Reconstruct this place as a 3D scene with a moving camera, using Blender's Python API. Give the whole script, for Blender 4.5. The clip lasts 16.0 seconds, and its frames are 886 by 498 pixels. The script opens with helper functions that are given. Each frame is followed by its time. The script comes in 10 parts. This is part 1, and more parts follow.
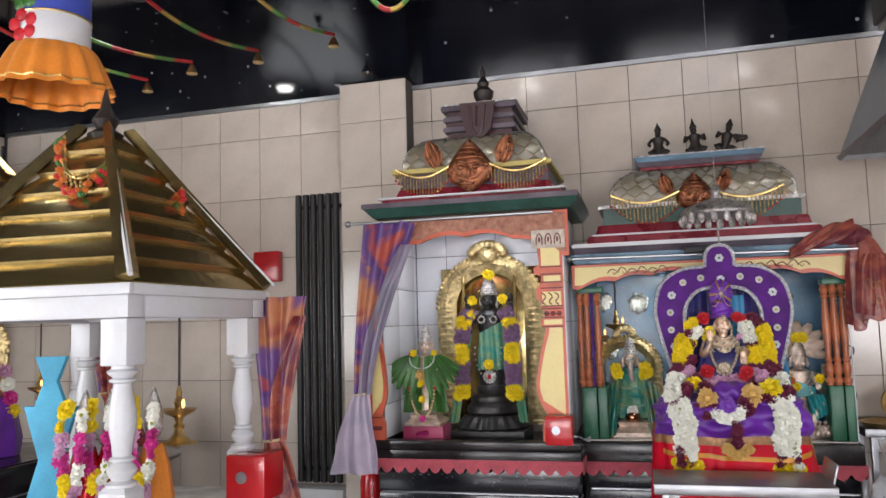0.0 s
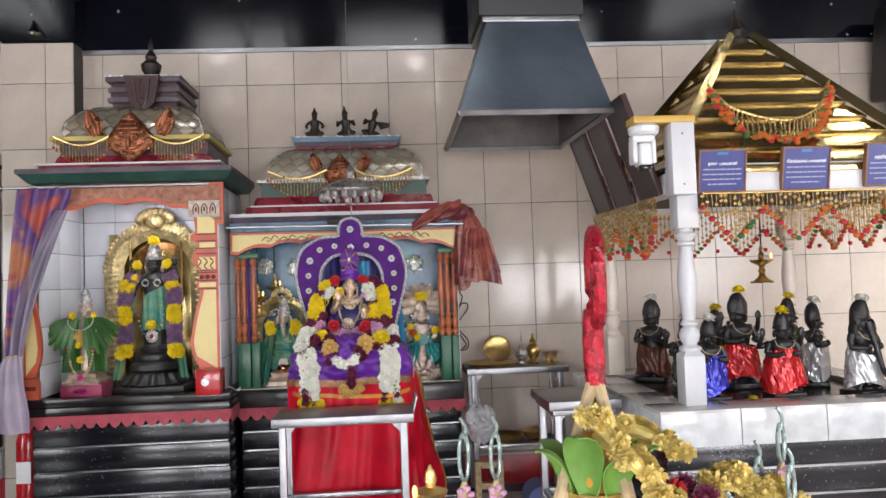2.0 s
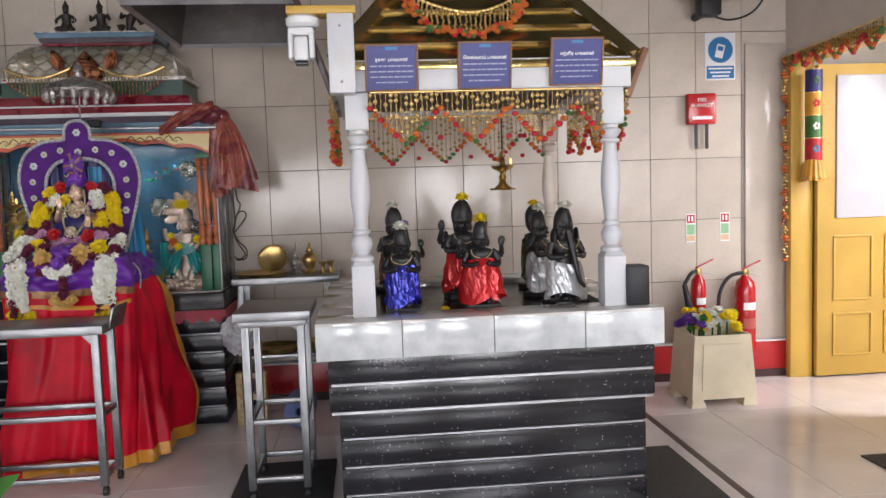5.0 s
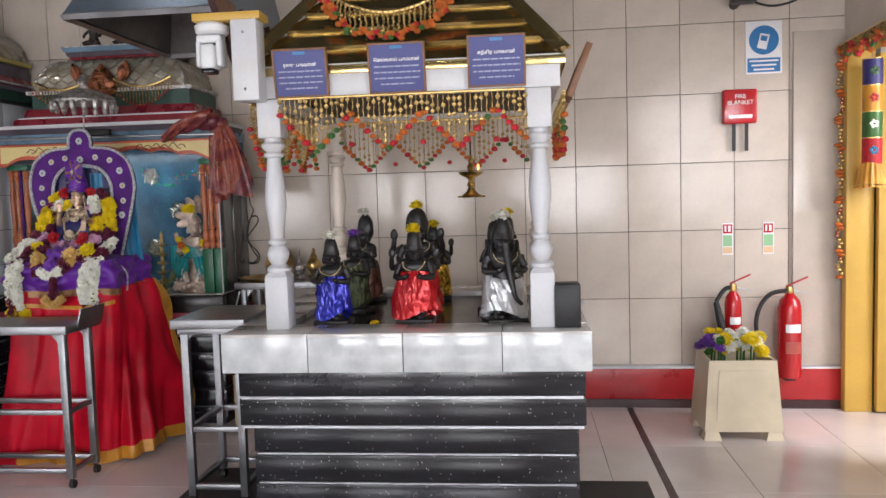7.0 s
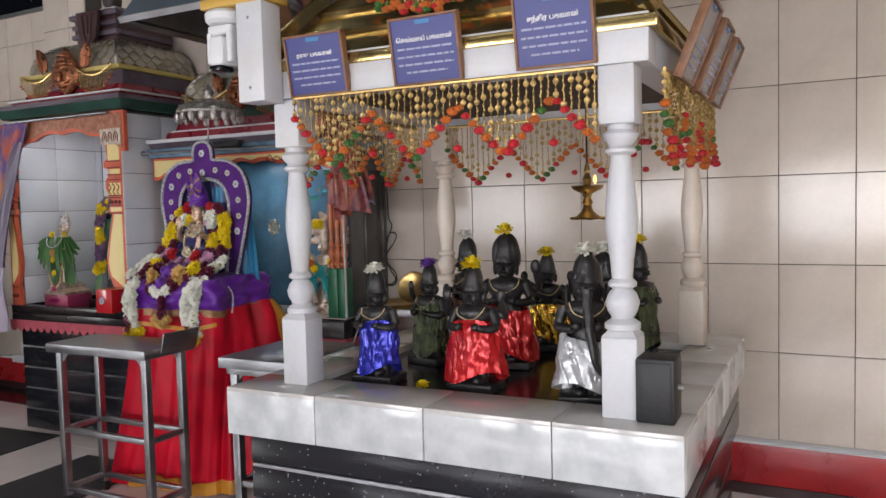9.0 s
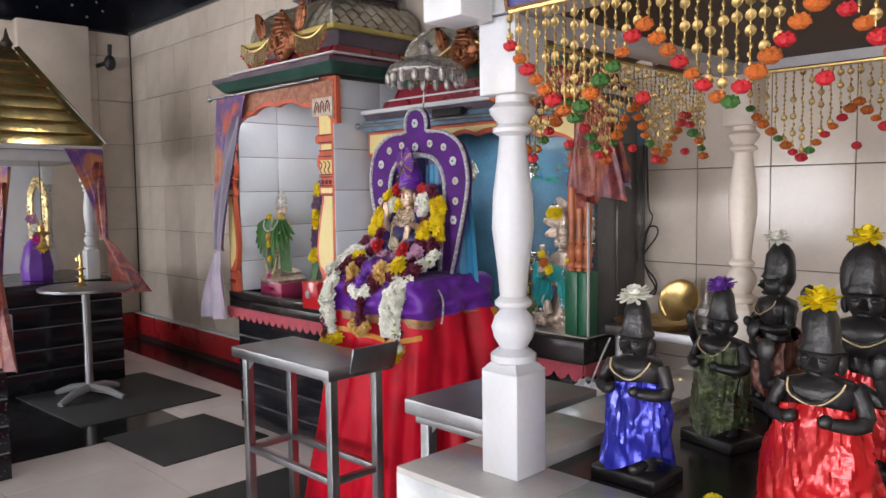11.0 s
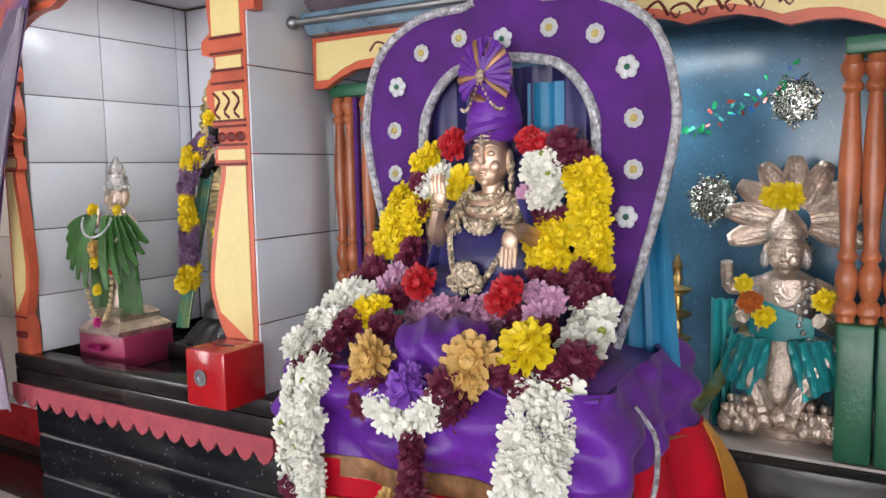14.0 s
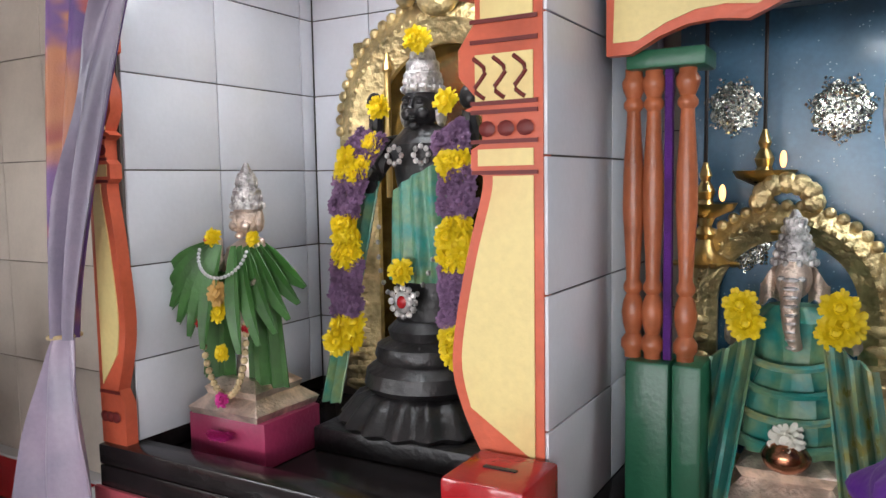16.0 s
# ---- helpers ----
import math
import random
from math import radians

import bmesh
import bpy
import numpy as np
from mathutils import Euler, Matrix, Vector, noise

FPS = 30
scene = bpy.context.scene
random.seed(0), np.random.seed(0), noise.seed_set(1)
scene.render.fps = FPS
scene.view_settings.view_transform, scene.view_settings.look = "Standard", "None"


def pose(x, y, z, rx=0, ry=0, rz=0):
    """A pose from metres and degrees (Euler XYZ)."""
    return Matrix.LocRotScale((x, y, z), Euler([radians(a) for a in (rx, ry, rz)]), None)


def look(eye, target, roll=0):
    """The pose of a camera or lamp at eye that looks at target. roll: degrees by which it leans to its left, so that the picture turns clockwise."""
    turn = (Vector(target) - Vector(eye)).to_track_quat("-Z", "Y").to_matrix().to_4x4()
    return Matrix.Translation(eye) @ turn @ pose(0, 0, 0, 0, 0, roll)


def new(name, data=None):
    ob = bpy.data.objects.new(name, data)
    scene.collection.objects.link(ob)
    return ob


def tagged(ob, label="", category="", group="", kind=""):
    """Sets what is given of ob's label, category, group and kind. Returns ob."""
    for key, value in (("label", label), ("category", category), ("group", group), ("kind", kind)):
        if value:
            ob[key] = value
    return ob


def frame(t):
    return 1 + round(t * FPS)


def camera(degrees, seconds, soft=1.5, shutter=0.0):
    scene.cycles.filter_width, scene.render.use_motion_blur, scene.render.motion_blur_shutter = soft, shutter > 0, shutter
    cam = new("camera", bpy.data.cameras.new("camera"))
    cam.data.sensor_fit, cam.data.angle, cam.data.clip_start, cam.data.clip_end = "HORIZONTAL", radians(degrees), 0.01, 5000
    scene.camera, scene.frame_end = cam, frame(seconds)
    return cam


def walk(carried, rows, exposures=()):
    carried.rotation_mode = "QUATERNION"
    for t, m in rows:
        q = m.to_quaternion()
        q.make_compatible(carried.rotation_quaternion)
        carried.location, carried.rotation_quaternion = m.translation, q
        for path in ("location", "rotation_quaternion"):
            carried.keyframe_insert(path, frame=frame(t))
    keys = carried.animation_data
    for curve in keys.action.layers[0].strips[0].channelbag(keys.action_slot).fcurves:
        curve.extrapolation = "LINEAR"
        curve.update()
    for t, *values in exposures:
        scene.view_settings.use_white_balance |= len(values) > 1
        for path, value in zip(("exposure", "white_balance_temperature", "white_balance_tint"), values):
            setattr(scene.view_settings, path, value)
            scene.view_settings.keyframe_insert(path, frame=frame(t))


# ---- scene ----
cam = camera(60.0, 16.0)
METRES, EYE, TILT, LEAN, TURN = 8.0, 1.382, 0.0, 0.0, 14.6
ROWS = [
    (0.0, 0.0, 0.0, 0.0, 0.16, 5.51, 1.63),
    (0.5, -0.0013, -0.02, -0.0016, -5.64, 4.54, 1.68),
    (1.0, 0.0087, -0.0388, -0.0022, -10.47, 3.77, 1.76),
    (1.5, 0.0305, -0.0596, -0.0024, -14.64, 2.84, 1.86),
    (2.0, 0.0482, -0.0683, -0.0033, -18.99, 2.29, 1.92),
    (2.5, 0.0736, -0.0657, -0.006, -21.2, 1.45, 1.96),
    (3.0, 0.0994, -0.0699, -0.0055, -21.43, 0.17, 1.93),
    (3.5, 0.1244, -0.0873, -0.0054, -20.97, -1.7, 1.89),
    (4.0, 0.146, -0.0968, -0.0069, -22.87, -3.3, 1.91),
    (4.5, 0.1715, -0.0908, -0.0075, -23.21, -4.02, 1.93),
    (5.0, 0.2023, -0.0989, -0.0101, -20.43, -4.51, 1.89),
    (7.5, 0.3362, -0.0918, -0.0082, -4.39, -3.94, 1.73),
    (8.0, 0.3578, -0.0625, -0.0064, 1.5, -3.13, 1.67),
    (8.5, 0.3937, -0.0367, -0.0056, 7.38, -3.34, 1.54),
    (9.0, 0.4091, -0.0117, -0.0043, 12.0, -3.27, 1.47),
    (9.5, 0.4094, 0.0194, -0.002, 17.6, -2.3, 1.41),
    (10.0, 0.4051, 0.0405, -0.0022, 25.22, -1.8, 1.3),
    (12.5, 0.2773, 0.2015, -0.0084, 31.66, -6.19, 1.08),
    (13.0, 0.2436, 0.23, -0.01, 26.84, -6.08, 1.07),
    (13.5, 0.2168, 0.2587, -0.0082, 21.98, -6.15, 1.15),
    (14.0, 0.1919, 0.2738, -0.0074, 16.45, -5.79, 1.11),
    (14.5, 0.1646, 0.2856, -0.0059, 12.19, -5.23, 1.15),
    (15.0, 0.1425, 0.2984, -0.0082, 12.04, -4.91, 1.12),
    (15.5, 0.1176, 0.3182, -0.0073, 14.43, -5.03, 0.98),
    (16.0, 0.0932, 0.3368, -0.0055, 15.4, -5.05, 0.96),
]
walk(cam, [(t, pose(0, 0, EYE, TILT, LEAN, TURN) @ pose(METRES * x, METRES * y, METRES * z, 90 + pitch, roll, yaw)) for t, x, y, z, yaw, pitch, roll in ROWS],
     exposures=[(0.0, 0.24), (1.0, 0.38), (2.5, 0.16), (5.0, -0.14), (9.0, -0.12), (10.2, 0.06), (12.3, 0.7), (13.5, 0.62), (14.5, 0.48), (16.0, 0.45)])

# ---- world and lights ----
world = bpy.data.worlds.new("sky")
scene.world = world
world.use_nodes = True
wn = world.node_tree.nodes
sky = wn.new("ShaderNodeTexSky")
sky.sky_type, sky.sun_disc, sky.sun_elevation, sky.sun_rotation = "NISHITA", False, radians(40), radians(200)
world.node_tree.links.new(sky.outputs[0], wn["Background"].inputs[0])
wn["Background"].inputs[1].default_value = 0.08


def area(name, at, target, size, size_y, power, colour=(1, 1, 1), round_lamp=False):
    data = bpy.data.lights.new(name, "AREA")
    data.shape = "DISK" if round_lamp else "RECTANGLE"
    data.size = size
    if not round_lamp:
        data.size_y = size_y
    data.energy, data.color = power, colour
    ob = new(name, data)
    ob.matrix_world = look(at, target)
    return tagged(ob, kind="structure")


CEIL = 3.32
for wx, watts in ((-2.2, 112), (0.4, 126), (3.0, 142)):
    area("window_or_fill_light", (wx, -3.92, 1.1), (wx, 0, 0.2), 1.7, 1.3, watts, (0.955, 0.95, 1.0))
# added fill at the solid east wall, brightening floor and counter side
area("window_or_fill_light", (4.52, 0.4, 1.6), (2.4, 2.2, 0.2), 1.8, 1.5, 88, (0.94, 0.95, 1.0))
# added fill from the west, where no window is known, for the dark floor
area("window_or_fill_light", (-4.45, 0.1, 1.4), (-1.8, 2.4, 0.0), 1.8, 1.4, 104, (0.95, 0.97, 1.0))
area("doorway_light", (5.9, 2.6, 1.9), (3.6, 2.4, 0.0), 1.2, 1.6, 125, (0.96, 0.95, 0.98))
LAMPS = [(-2.75, 3.7), (-0.9, 3.0), (0.75, 2.75), (1.75, 3.55), (3.4, 2.9), (-3.2, 2.4), (-1.2, 1.6), (1.0, 1.6), (3.1, 1.4), (0.2, -0.6), (2.4, -0.8), (-2.2, -0.6)]
for lx, ly in LAMPS:
    area("downlight_beam", (lx, ly, CEIL - 0.03), (lx, ly, 0), 0.12, 0, 2.8, (1.0, 0.96, 0.92), True)
area("niche_lamp_or_fill", (-0.92, 4.02, 1.92), (-1.0, 4.1, 0.6), 0.4, 0.14, 2.6, (0.9, 0.95, 1.0))
# added fill in the wide shrine, lifting its blue panel; no known lamp
area("niche_lamp_or_fill", (0.3, 4.22, 1.6), (0.3, 4.35, 0.9), 0.6, 0.06, 1.9, (0.9, 0.96, 1.0))


# ---- materials ----
def mat(name, colour, rough=0.5, metal=0.0, var=0.12, scale=6.0, bump=0.1, grain=90.0, rnd=0.0, coat=0.0, sheen=0.0, second=None, mix=0.5, emit=0.0, alpha=1.0, trans=0.0, rvar=0.12):
    m = bpy.data.materials.new(name)
    m.use_nodes = True
    nt = m.node_tree
    n, l = nt.nodes, nt.links
    b = n["Principled BSDF"]
    tc = n.new("ShaderNodeTexCoord")
    big = n.new("ShaderNodeTexNoise")
    big.inputs["Scale"].default_value, big.inputs["Detail"].default_value = scale, 4
    fine = n.new("ShaderNodeTexNoise")
    fine.inputs["Scale"].default_value, fine.inputs["Detail"].default_value = grain, 3
    l.new(tc.outputs["Object"], big.inputs["Vector"])
    l.new(tc.outputs["Object"], fine.inputs["Vector"])
    ramp = n.new("ShaderNodeMix")
    ramp.data_type = "RGBA"
    c = Vector(colour)
    d = Vector(second) if second else c * (1 - 2.2 * var)
    ramp.inputs["A"].default_value = (*d, 1)
    ramp.inputs["B"].default_value = (*(c if second else c * (1 + 0.5 * var)), 1)
    cr = n.new("ShaderNodeMapRange")
    cr.inputs["From Min"].default_value, cr.inputs["From Max"].default_value = mix - 0.2, mix + 0.2
    l.new(big.outputs["Fac"], cr.inputs["Value"])
    l.new(cr.outputs[0], ramp.inputs["Factor"])
    col = ramp.outputs["Result"]
    hv = n.new("ShaderNodeHueSaturation")
    add = n.new("ShaderNodeMapRange")
    add.inputs["To Min"].default_value, add.inputs["To Max"].default_value = 1 - var, 1 + var * 0.6
    l.new(fine.outputs["Fac"], add.inputs["Value"])
    l.new(col, hv.inputs["Color"])
    val = add.outputs[0]
    if rnd:
        oi = n.new("ShaderNodeObjectInfo")
        rr = n.new("ShaderNodeMapRange")
        rr.inputs["To Min"].default_value, rr.inputs["To Max"].default_value = 1 - rnd, 1 + rnd * 0.5
        l.new(oi.outputs["Random"], rr.inputs["Value"])
        mu = n.new("ShaderNodeMath")
        mu.operation = "MULTIPLY"
        l.new(val, mu.inputs[0])
        l.new(rr.outputs[0], mu.inputs[1])
        val = mu.outputs[0]
    l.new(val, hv.inputs["Value"])
    l.new(hv.outputs[0], b.inputs["Base Color"])
    rg = n.new("ShaderNodeMapRange")
    rg.inputs["To Min"].default_value, rg.inputs["To Max"].default_value = max(0.02, rough - rvar), min(1, rough + rvar)
    l.new(big.outputs["Fac"], rg.inputs["Value"])
    l.new(rg.outputs[0], b.inputs["Roughness"])
    b.inputs["Metallic"].default_value = metal
    b.inputs["Coat Weight"].default_value = coat
    b.inputs["Sheen Weight"].default_value = sheen * 0.2
    b.inputs["Transmission Weight"].default_value = trans
    b.inputs["Alpha"].default_value = alpha
    if bump:
        bp = n.new("ShaderNodeBump")
        bp.inputs["Strength"].default_value, bp.inputs["Distance"].default_value = bump, 0.01
        l.new(fine.outputs["Fac"], bp.inputs["Height"])
        l.new(bp.outputs[0], b.inputs["Normal"])
    if emit:
        b.inputs["Emission Color"].default_value = (*colour, 1)
        b.inputs["Emission Strength"].default_value = emit
    return m


def speckled(name, base, speck, rough, size=220, amount=0.7):
    m = mat(name, base, rough, var=0.2, scale=5, bump=0.02, rnd=0.15, rvar=0.04)
    nt = m.node_tree
    n, l = nt.nodes, nt.links
    v = n.new("ShaderNodeTexVoronoi")
    v.inputs["Scale"].default_value = size
    tc = n.new("ShaderNodeTexCoord")
    l.new(tc.outputs["Object"], v.inputs["Vector"])
    sep = n.new("ShaderNodeSeparateColor")
    l.new(v.outputs["Color"], sep.inputs[0])
    mr = n.new("ShaderNodeMath")
    mr.operation = "GREATER_THAN"
    mr.inputs[1].default_value = amount
    l.new(sep.outputs[0], mr.inputs[0])
    near = n.new("ShaderNodeMath")
    near.operation = "LESS_THAN"
    near.inputs[1].default_value = 0.28
    l.new(v.outputs["Distance"], near.inputs[0])
    both = n.new("ShaderNodeMath")
    both.operation = "MULTIPLY"
    l.new(mr.outputs[0], both.inputs[0])
    l.new(near.outputs[0], both.inputs[1])
    mx = n.new("ShaderNodeMix")
    mx.data_type = "RGBA"
    b = n["Principled BSDF"]
    l.new(b.inputs["Base Color"].links[0].from_socket, mx.inputs["A"])
    mx.inputs["B"].default_value = (*speck, 1)
    l.new(both.outputs[0], mx.inputs["Factor"])
    l.new(mx.outputs["Result"], b.inputs["Base Color"])
    return m


def banded(name, colours, scale, rough=0.6, bend=3.0, sheen=0.3):
    """Printed cloth: patches of colour that follow a bent, stretched noise."""
    m = mat(name, colours[0], rough, sheen=sheen, bump=0.15, grain=300)
    nt = m.node_tree
    n, l = nt.nodes, nt.links
    b = n["Principled BSDF"]
    tc = n.new("ShaderNodeTexCoord")
    no = n.new("ShaderNodeTexNoise")
    no.inputs["Scale"].default_value, no.inputs["Detail"].default_value, no.inputs["Distortion"].default_value = scale, 3, bend
    l.new(tc.outputs["Object"], no.inputs["Vector"])
    r = n.new("ShaderNodeValToRGB")
    r.color_ramp.interpolation = "EASE"
    e = r.color_ramp.elements
    for i, c in enumerate(colours):
        p = 0.32 + 0.36 * i / (len(colours) - 1)
        k = e[i] if i < 2 else e.new(p)
        k.position = p
        k.color = (*c, 1)
    l.new(no.outputs["Fac"], r.inputs[0])
    l.new(r.outputs[0], b.inputs["Base Color"])
    return m


WALLTILE = mat("cream_tile", (0.6, 0.525, 0.455), 0.12, var=0.07, scale=4, bump=0.03, grain=60, rnd=0.07, rvar=0.03)
WALLTILE.node_tree.nodes["Principled BSDF"].inputs["Specular IOR Level"].default_value = 0.32
NICHETILE = mat("pale_tile", (0.66, 0.68, 0.73), 0.22, var=0.05, scale=4, bump=0.03, rnd=0.05, rvar=0.06)
GROUT = mat("grout", (0.1, 0.09, 0.08), 0.85, bump=0.2)
BLACKGLOSS = speckled("black_gloss_panel", (0.006, 0.007, 0.012), (0.3, 0.3, 0.34), 0.07, 30, 0.985)
GRANITE = speckled("black_granite", (0.012, 0.013, 0.018), (0.32, 0.32, 0.34), 0.2, 130, 0.94)
BLACKSTONE = mat("polished_black_stone", (0.026, 0.021, 0.022), 0.2, var=0.3, scale=8, bump=0.03)
BLACKSTONE.node_tree.nodes["Principled BSDF"].inputs["Specular IOR Level"].default_value = 0.3
CHROME = mat("brushed_steel_strip", (0.45, 0.46, 0.48), 0.34, 1.0, var=0.08, bump=0.05)
STEEL = mat("stainless_steel", (0.36, 0.365, 0.38), 0.38, 1.0, var=0.12, scale=9, bump=0.05, grain=160)
GALV = mat("galvanised_sheet", (0.21, 0.26, 0.33), 0.38, 0.75, var=0.16, scale=3, bump=0.04)
# inner hood faces: darker and more uneven grey than the outside
GALVIN = mat("hood_inner_sheet", (0.2, 0.19, 0.18), 0.55, 0.4, var=0.3, scale=4, bump=0.08)
MARBLE = mat("grey_marble_tile", (0.654, 0.679, 0.688), 0.16, var=0.06, scale=13, bump=0.03, second=(0.43, 0.456, 0.473), mix=0.42, rnd=0.08)
TOPTILE = mat("worn_counter_tile", (0.6, 0.58, 0.56), 0.1, var=0.1, scale=5, bump=0.03, rnd=0.1, rvar=0.05)
FLOORTILE = mat("cream_marble_floor", (0.8, 0.73, 0.71), 0.13, var=0.06, scale=3.5, bump=0.02, second=(0.71, 0.63, 0.61), rnd=0.06, rvar=0.05)
FLOORDARK = mat("black_floor_tile", (0.02, 0.02, 0.022), 0.12, var=0.2, scale=3, bump=0.02)
MATRUBBER = mat("black_rubber_mat", (0.05, 0.05, 0.053), 0.6, var=0.25, scale=12, bump=0.5, grain=400)
REDPAINT = mat("red_skirting_paint", (0.42, 0.02, 0.025), 0.3, var=0.1, scale=6, bump=0.04)
DARKTRIM = mat("dark_skirting", (0.05, 0.02, 0.022), 0.35)
WHITEPAINT = mat("white_gloss_paint", (0.58, 0.59, 0.62), 0.35, var=0.07, scale=9, bump=0.06, second=(0.55, 0.54, 0.52), mix=0.36)
CREAMPOST = mat("cream_gloss_paint", (0.74, 0.65, 0.56), 0.35, var=0.08)
GOLDSHEET = mat("gold_roof_sheet", (0.6, 0.47, 0.22), 0.2, 0.95, var=0.16, scale=5, bump=0.1, grain=25, second=(0.44, 0.32, 0.12), rvar=0.1)
BRASS = mat("brass", (0.78, 0.55, 0.22), 0.32, 1.0, var=0.18, scale=14, bump=0.08)
GOLD = mat("embossed_gold", (0.84, 0.67, 0.35), 0.44, 0.95, var=0.25, scale=22, bump=0.9, grain=55)
BRONZE = mat("polished_bronze", (0.9, 0.66, 0.5), 0.48, 0.9, var=0.2, scale=20, bump=0.08)
SILVER = mat("silver_metal", (0.78, 0.75, 0.73), 0.36, 1.0, var=0.3, scale=45, bump=0.6, grain=150)
STATUEBLACK = mat("black_carved_stone", (0.022, 0.02, 0.021), 0.36, var=0.3, scale=12, bump=0.25, grain=70, rvar=0.15)
DARKBRONZE = mat("dark_bronze", (0.04, 0.03, 0.026), 0.45, 0.4, var=0.3, bump=0.2)
YELLOWPAINT = mat("mustard_door_paint", (0.58, 0.36, 0.07), 0.38, var=0.07, scale=3, bump=0.05)
WHITEBOARD = mat("white_panel", (0.56, 0.56, 0.61), 0.2, var=0.03)
BLUEBAND = mat("pale_blue_paint", (0.16, 0.27, 0.37), 0.3, var=0.2, scale=8)
GREENBAND = mat("dark_green_paint", (0.03, 0.09, 0.07), 0.38, var=0.25, scale=8)
MAROON = mat("maroon_paint", (0.25, 0.02, 0.035), 0.28, var=0.25, scale=8)
SLATEPURPLE = mat("purple_grey_paint", (0.13, 0.1, 0.13), 0.42, var=0.25, scale=7)
ORANGELINE = mat("orange_edge_paint", (0.7, 0.14, 0.07), 0.38, var=0.15)
PALEYELLOW = mat("pale_yellow_paint", (0.8, 0.66, 0.29), 0.4, var=0.1, scale=7, second=(0.72, 0.5, 0.22), mix=0.32)
BROWNLINE = mat("brown_line_paint", (0.17, 0.02, 0.018), 0.5)
TERRA = mat("terracotta_paint", (0.5, 0.15, 0.06), 0.32, var=0.18, scale=12)
GREENPAINT = mat("bottle_green_paint", (0.025, 0.15, 0.075), 0.35, var=0.15)
DOMEPAINT = mat("silvered_dome_paint", (0.2, 0.15, 0.09), 0.35, 0.2, var=0.2, scale=10)
DOMESCALE = mat("khaki_scale_paint", (0.5, 0.48, 0.42), 0.22, 0.4, var=0.2, scale=7, second=(0.36, 0.3, 0.19), mix=0.45, rnd=0.25, coat=0.4)
PLUM = mat("plum_brown_paint", (0.085, 0.04, 0.045), 0.32, var=0.25, scale=8)
MASKCOPPER = mat("aged_copper_plaque", (0.36, 0.13, 0.06), 0.3, 0.75, var=0.35, scale=30, bump=0.6, grain=70)
YELLOWRIM = mat("yellow_rim_paint", (0.5, 0.4, 0.12), 0.4)
PALEBRONZE = mat("pale_bronze", (0.88, 0.72, 0.6), 0.4, 0.85, var=0.2, scale=25, bump=0.5, grain=120)
BLUEBOARD = speckled("blue_glitter_panel", (0.075, 0.19, 0.3), (0.22, 0.36, 0.45), 0.24, 190, 0.95)
PURPLEFELT = mat("purple_felt", (0.1, 0.013, 0.21), 0.85, sheen=0.25, var=0.2, scale=14, bump=0.4, grain=350)
PURPLECLOTH = mat("purple_satin", (0.14, 0.016, 0.35), 0.42, sheen=0.4, var=0.2, scale=9, bump=0.15)
NAVYCLOTH = mat("navy_silk", (0.03, 0.025, 0.16), 0.42, sheen=0.3, var=0.25, scale=9)
BLUECLOTH = mat("bright_blue_cloth", (0.02, 0.22, 0.42), 0.45, sheen=0.3)
REDCLOTH = mat("red_silk", (0.68, 0.005, 0.028), 0.4, sheen=0.0, var=0.16, scale=7, bump=0.1, grain=300)
REDCLOTH.node_tree.nodes["Principled BSDF"].inputs["Specular IOR Level"].default_value = 0.22
YELLOWCLOTH = mat("orange_yellow_silk", (0.75, 0.33, 0.03), 0.38, sheen=0.3, var=0.2)
PINKTRIM = mat("pink_edging_cloth", (0.5, 0.08, 0.11), 0.7, sheen=0.3, var=0.25, scale=25, second=(0.33, 0.05, 0.07), mix=0.4)
GOLDBORDER = mat("copper_zari_border", (0.42, 0.22, 0.1), 0.4, 0.4, var=0.25, scale=40)
GREENSILK = mat("green_silk", (0.015, 0.24, 0.2), 0.38, sheen=0.4, var=0.3, scale=16, second=(0.3, 0.36, 0.12), mix=0.42)
TEALSILK = mat("turquoise_silk", (0.03, 0.46, 0.48), 0.38, sheen=0.3, var=0.25)
# the lilac lining darkened: shade of the upper fold put into its colour
LILACSHADED = mat("shaded_lilac_lining", (0.27, 0.22, 0.3), 0.34, sheen=0.3, var=0.15, scale=5, second=(0.15, 0.14, 0.2), mix=0.5)
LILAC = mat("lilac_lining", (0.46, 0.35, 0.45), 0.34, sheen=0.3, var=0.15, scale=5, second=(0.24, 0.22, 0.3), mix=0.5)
PRINTCLOTH = banded("orange_purple_print", [(0.4, 0.06, 0.035), (0.08, 0.03, 0.17), (0.13, 0.05, 0.2), (0.42, 0.15, 0.06), (0.26, 0.035, 0.04)], 4.2, 0.4, bend=0.5)
BAGCLOTH = banded("rust_red_print", [(0.26, 0.05, 0.035), (0.17, 0.026, 0.03), (0.3, 0.07, 0.045), (0.12, 0.02, 0.035), (0.24, 0.04, 0.035)], 5, 0.26, bend=0.6)
SILVERTRIM = mat("silver_sequin_trim", (0.78, 0.78, 0.82), 0.4, 0.3, var=0.3, scale=90, bump=0.9, grain=200)
SILVERGLITTER = mat("silver_glitter", (0.72, 0.74, 0.66), 0.25, 0.9, var=0.3, scale=200)
# colours of the rainbow reflection on the glossy blue panel
RAINBOWGLINT = [mat("rainbow_reflection", c, 0.25, 0.5, var=0.1) for c in ((0.03, 0.65, 0.25), (0.05, 0.25, 0.85), (0.8, 0.12, 0.1), (0.1, 0.6, 0.6))]
FOILBLUE = mat("blue_foil", (0.03, 0.035, 0.42), 0.2, 0.4, var=0.2, bump=0.2, grain=35)
